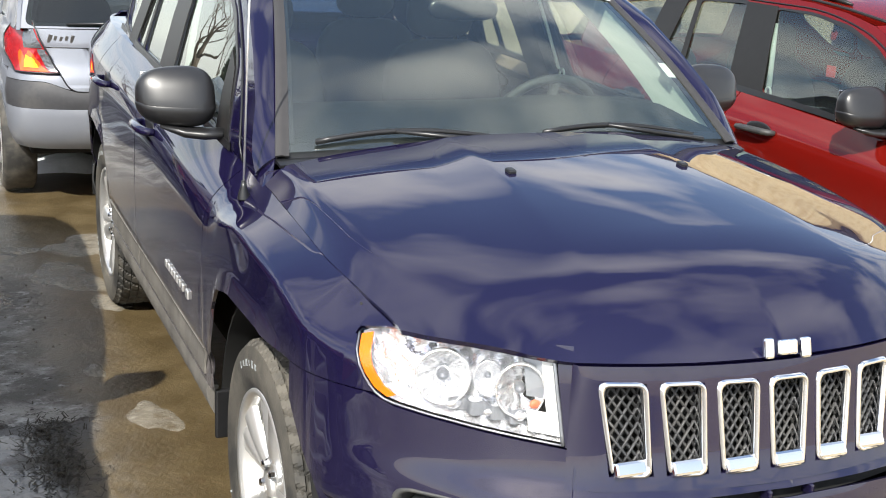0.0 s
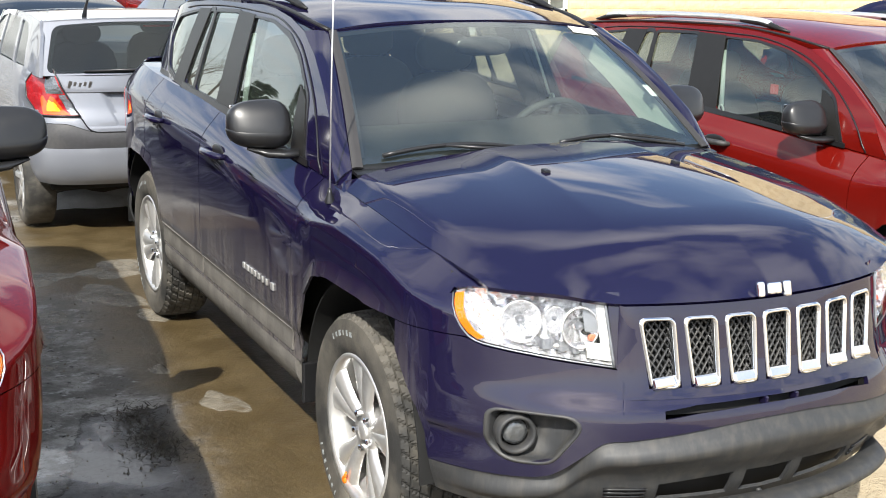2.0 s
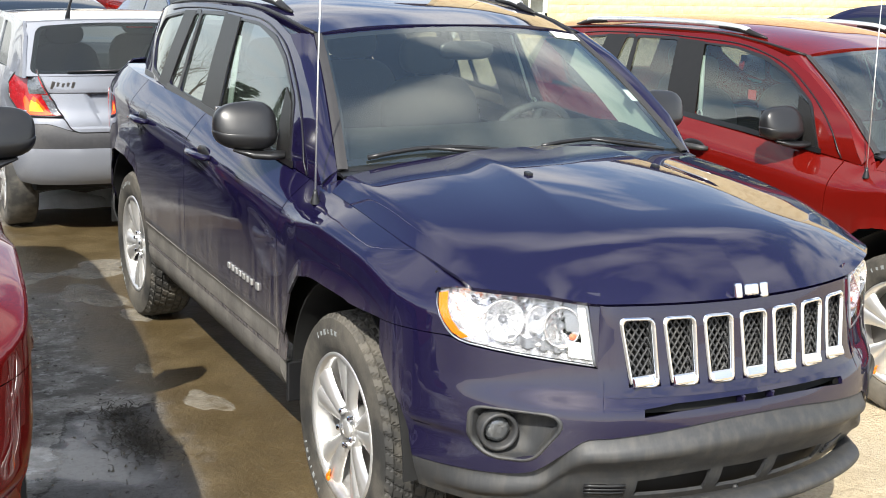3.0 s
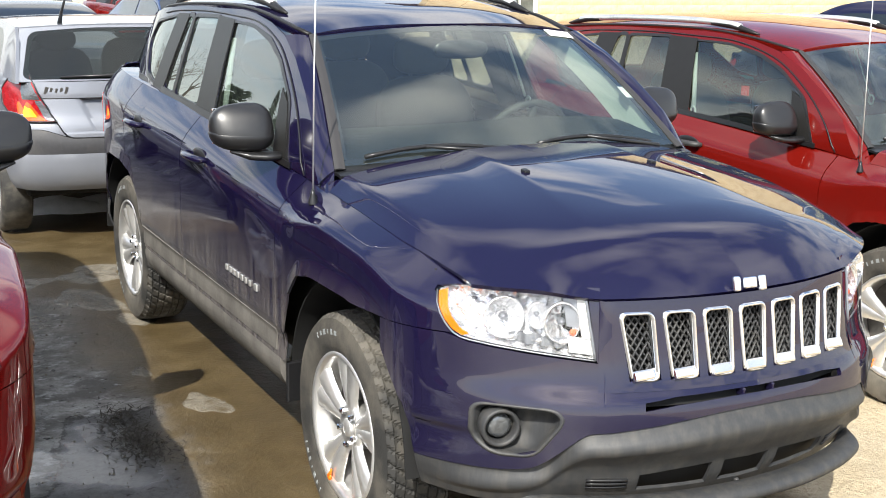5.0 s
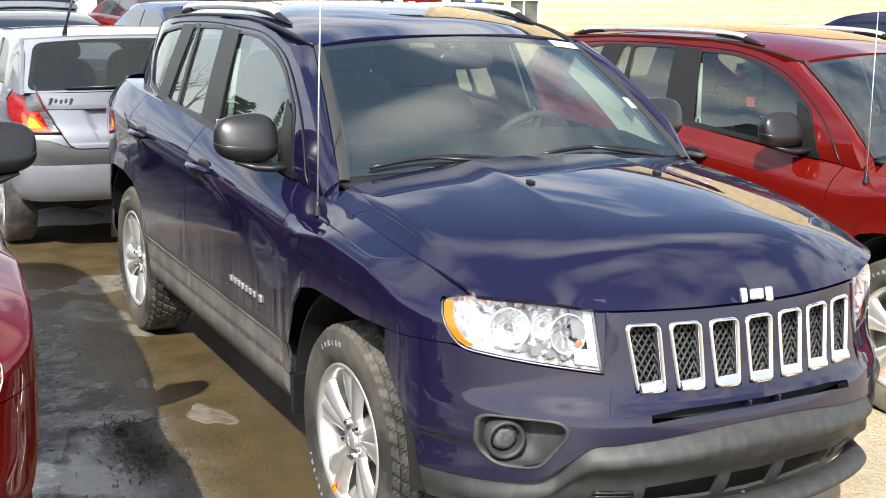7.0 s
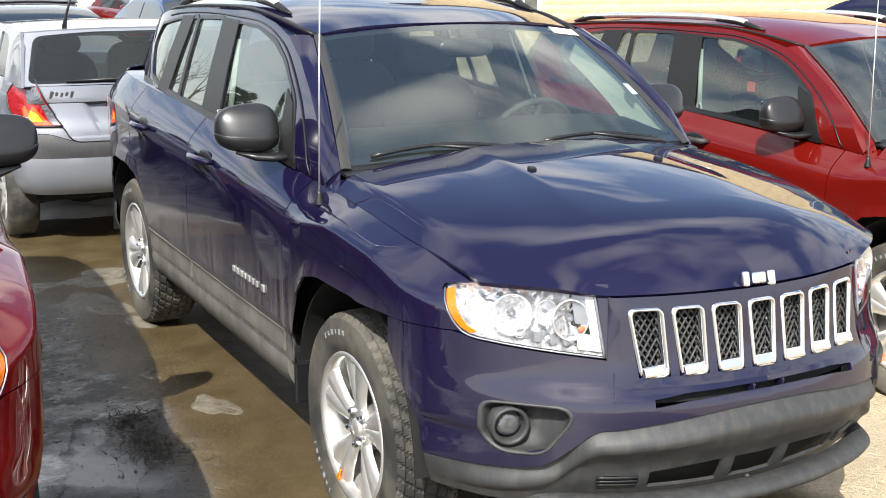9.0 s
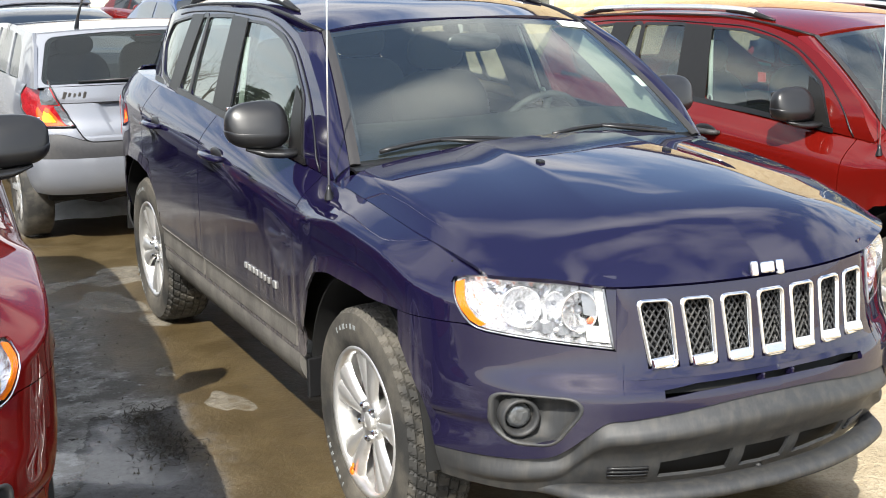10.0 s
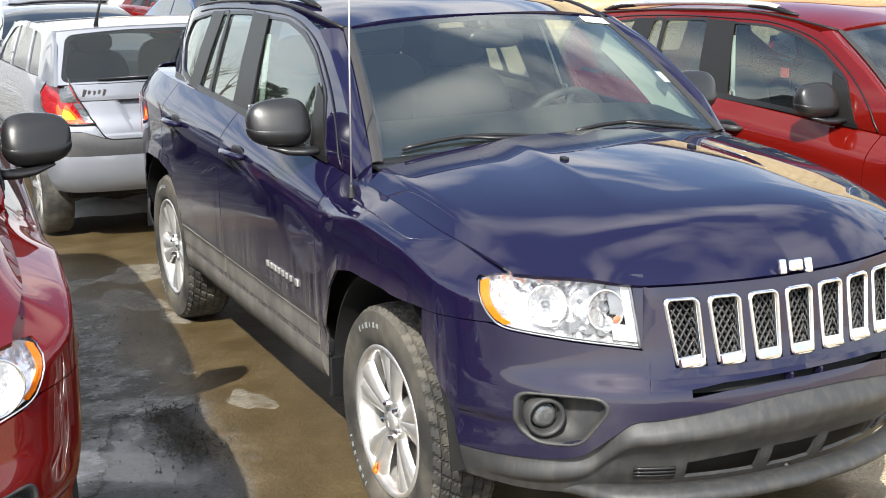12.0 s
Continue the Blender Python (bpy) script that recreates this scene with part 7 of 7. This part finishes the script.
def block_wall():
    """Every block that can be told apart is a piece of its own; they share a few meshes."""
    rnd = random.Random(21)
    kinds = []
    for k in range(10):
        ln, h = (0.40, 0.60, 0.50, 0.80, 0.32)[k % 5], (0.198 if k < 8 else 0.198)
        bm = bmesh.new()
        bmesh.ops.create_grid(bm, x_segments=5, y_segments=3, size=0.5)
        for v in bm.verts:
            edge = abs(v.co.x) > 0.49 or abs(v.co.y) > 0.49
            d = 0.0 if edge else -0.005 - 0.008 * rnd.random()
            v.co = Vector((v.co.x * (ln - 0.006), d - 0.006, v.co.y * (h - 0.004)))
        s = Shape()
        bm.verts.index_update()
        vs = [v.co.copy() for v in bm.verts]
        s.add(vs, [[v.index for v in f.verts] for f in bm.faces], False)
        bm.free()
        kinds.append((ln, s.mesh("block", STONE)))
    count = 0
    rows = int(WALL_H / 0.2)
    order = sorted(range(rows), key=lambda r: abs(r * 0.2 - 1.5))
    rest = Shape()
    for r in order:
        x = 9.18
        z = 0.1 + r * 0.2
        while x < WALL_X1 - 1:
            ln, me = rnd.choice(kinds)
            if count < 300 and x < 22.0 and 0.7 < z < 2.8:
                ob = new("block", me)
                ob.parent = wall_ob
                ob.location = (x + ln / 2, WALL_Y - rnd.random() * 0.010, z)
                count += 1
            else:
                mv = Vector((x + ln / 2, WALL_Y - rnd.random() * 0.010, z))
                rest.add([v.co + mv for v in me.vertices], [list(p.vertices) for p in me.polygons], False)
            x += ln
    tagged(part("far_masonry", rest, STONE, wall_ob), kind="stuff")


# ---------------------------------------------------------------- houses beyond the lot
SIDING = mat("pale_house_siding", (0.62, 0.58, 0.52), 0.7, noise_scale=3, noise_amt=0.1, stretch=(1, 1, 8))
SHINGLE = mat("brown_shingles", (0.20, 0.15, 0.11), 0.9, noise_scale=6, noise_amt=0.35, bump=0.4, bump_scale=20)


def house(x, y, w, h, turn):
    ho = thing("house", "pale single-storey house with a brown gable roof", "house", "houses beyond the lot", at=pose(x, y, 0, 0, 0, turn))
    part("wall", Shape().box((0, 0, h / 2), (w, 6, h)), SIDING, ho)
    r = Shape()
    r.add([(-w / 2 - 0.4, -3.5, h - 0.1), (w / 2 + 0.4, -3.5, h - 0.1), (w / 2 + 0.4, 0, h + 1.5), (-w / 2 - 0.4, 0, h + 1.5), (-w / 2 - 0.4, 3.5, h - 0.1), (w / 2 + 0.4, 3.5, h - 0.1),
           (-w / 2 - 0.4, -3.5, h - 0.25), (w / 2 + 0.4, -3.5, h - 0.25), (w / 2 + 0.4, 3.5, h - 0.25), (-w / 2 - 0.4, 3.5, h - 0.25)],
          [(0, 1, 2, 3), (3, 2, 5, 4), (0, 3, 4, 9, 6), (2, 1, 7, 8, 5), (1, 0, 6, 7), (4, 5, 8, 9), (6, 9, 8, 7)], False)
    part("roof", r, SHINGLE, ho)
    for dx in (-0.30, 0.28):
        wd = part("window", Shape().box((dx * w, -3.02, h * 0.58), (1.2, 0.06, 1.0), None, 0.01), WHITE_FRAME, ho)
        part("pane", Shape().box((dx * w, -3.06, h * 0.58), (1.0, 0.02, 0.8)), FAR_GLASS, wd)
    part("door", Shape().box((0, -3.03, 1.0), (0.9, 0.06, 2.0), None, 0.01), BARK, ho)


# ---------------------------------------------------------------- trees
BARK = mat("grey_bark", (0.10, 0.075, 0.055), 0.9, noise_scale=12, noise_amt=0.4, bump=0.6, bump_scale=30, stretch=(1, 1, 0.3))
NEEDLE = mat("dark_needles", (0.035, 0.055, 0.030), 0.7, noise_scale=5, noise_amt=0.5)


def bare_tree(x, y, h, seed):
    rnd = random.Random(seed)
    tree = thing("tree", "bare grey-brown deciduous tree in early spring", "tree", "trees behind the lot", at=pose(x, y, 0))
    trunk, twig = Shape(), Shape()

    def grow(p, d, ln, r, depth):
        pts, rs = [p], [r]
        for k in range(4):
            d = (d + Vector((rnd.gauss(0, 0.12), rnd.gauss(0, 0.12), 0.05))).normalized()
            p = p + d * ln / 4
            pts.append(p)
            rs.append(r * (1 - 0.12 * (k + 1)))
        (trunk if depth < 2 else twig).tube(pts, rs, 6 if depth < 3 else 4)
        if depth < 5:
            for _ in range(3 if depth else 4):
                nd = (d + Vector((rnd.gauss(0, 0.65), rnd.gauss(0, 0.65), rnd.uniform(-0.1, 0.5)))).normalized()
                grow(pts[-1 - rnd.randrange(2)], nd, ln * rnd.uniform(0.55, 0.8), rs[-1] * 0.7, depth + 1)

    grow(Vector((0, 0, -0.05)), Vector((0, 0, 1)), h * 0.30, h * 0.022, 0)
    part("trunk", trunk, BARK, tree)
    tagged(part("crown", twig, BARK, tree), kind="stuff")


def pine_tree(x, y, h, seed):
    rnd = random.Random(seed)
    tree = thing("tree", "dark green conifer with drooping boughs", "tree", "trees behind the lot", at=pose(x, y, 0))
    part("trunk", Shape().tube([(0, 0, -0.05), (0, 0, h * 0.5), (0, 0, h)], [h * 0.02, h * 0.013, 0.01], 8), BARK, tree)
    s = Shape()
    for k in range(210):
        t = rnd.random() ** 0.8
        z = h * (0.10 + 0.88 * t)
        a = rnd.uniform(0, 6.28)
        ln = h * 0.24 * (1 - t) * rnd.uniform(0.6, 1.1) + 0.15
        d = Vector((math.cos(a), math.sin(a), -0.15))
        for q in range(int(10 + ln * 14)):
            f = rnd.random()
            c = Vector((0, 0, z)) + d * ln * f
            side = Vector((-math.sin(a), math.cos(a), rnd.uniform(-0.5, 0.3))) * rnd.choice((-1, 1)) + d * 0.5
            n_len = (0.10 + 0.16 * (1 - f)) * rnd.uniform(0.6, 1.2)
            tip = c + side.normalized() * n_len
            up = Vector((0, 0, 0.025))
            s.add([c - up, c + up, tip], [(0, 1, 2)], False)
    tagged(part("crown", s, NEEDLE, tree), kind="stuff")


for i, (x, y, h) in enumerate(((-9.0, 30, 7.5), (-15, 36, 8.5), (-4.0, 38, 7.0), (-6.5, 26, 6.5), (-11.5, 27, 7.0), (4.0, 42, 8.0), (-24, 30, 8.0), (-32, 14, 8))):
    bare_tree(x, y, h, 31 + i)
for i, (x, y, h) in enumerate(((-5.1, 14.6, 2.9), (-7.4, 16.0, 3.3), (-9.5, 22.5, 5.0), (-17, 22, 5.0))):
    pine_tree(x, y, h, 61 + i)
for x, y, w, h, turn in ((19.8, 58, 4.6, 2.2, 10), (27, 60, 6, 2.3, 0), (11, 62, 8, 2.4, 5)):
    house(x, y, w, h, turn)
for i, (x, y, h) in enumerate(((16, 52, 5.5), (23.5, 55, 6.5), (8, 55, 6))):
    bare_tree(x, y, h, 81 + i)
for x, y in ((20.5, 46.0), (24.0, 47.0), (12.9, 40.0)):
    pole = thing("lamp_post", "slim grey lamp post at the edge of the lot", "lamp post", "lamp posts", at=pose(x, y, 0))
    part("pole", Shape().tube([(0, 0, 0), (0, 0, 6.5)], [0.09, 0.06], 10), STEEL, pole)
    part("lamp_head", Shape().ball((0.4, 0, 6.5), (0.9, 0.3, 0.16), 14, 8, 3), STEEL, pole)
block_wall()
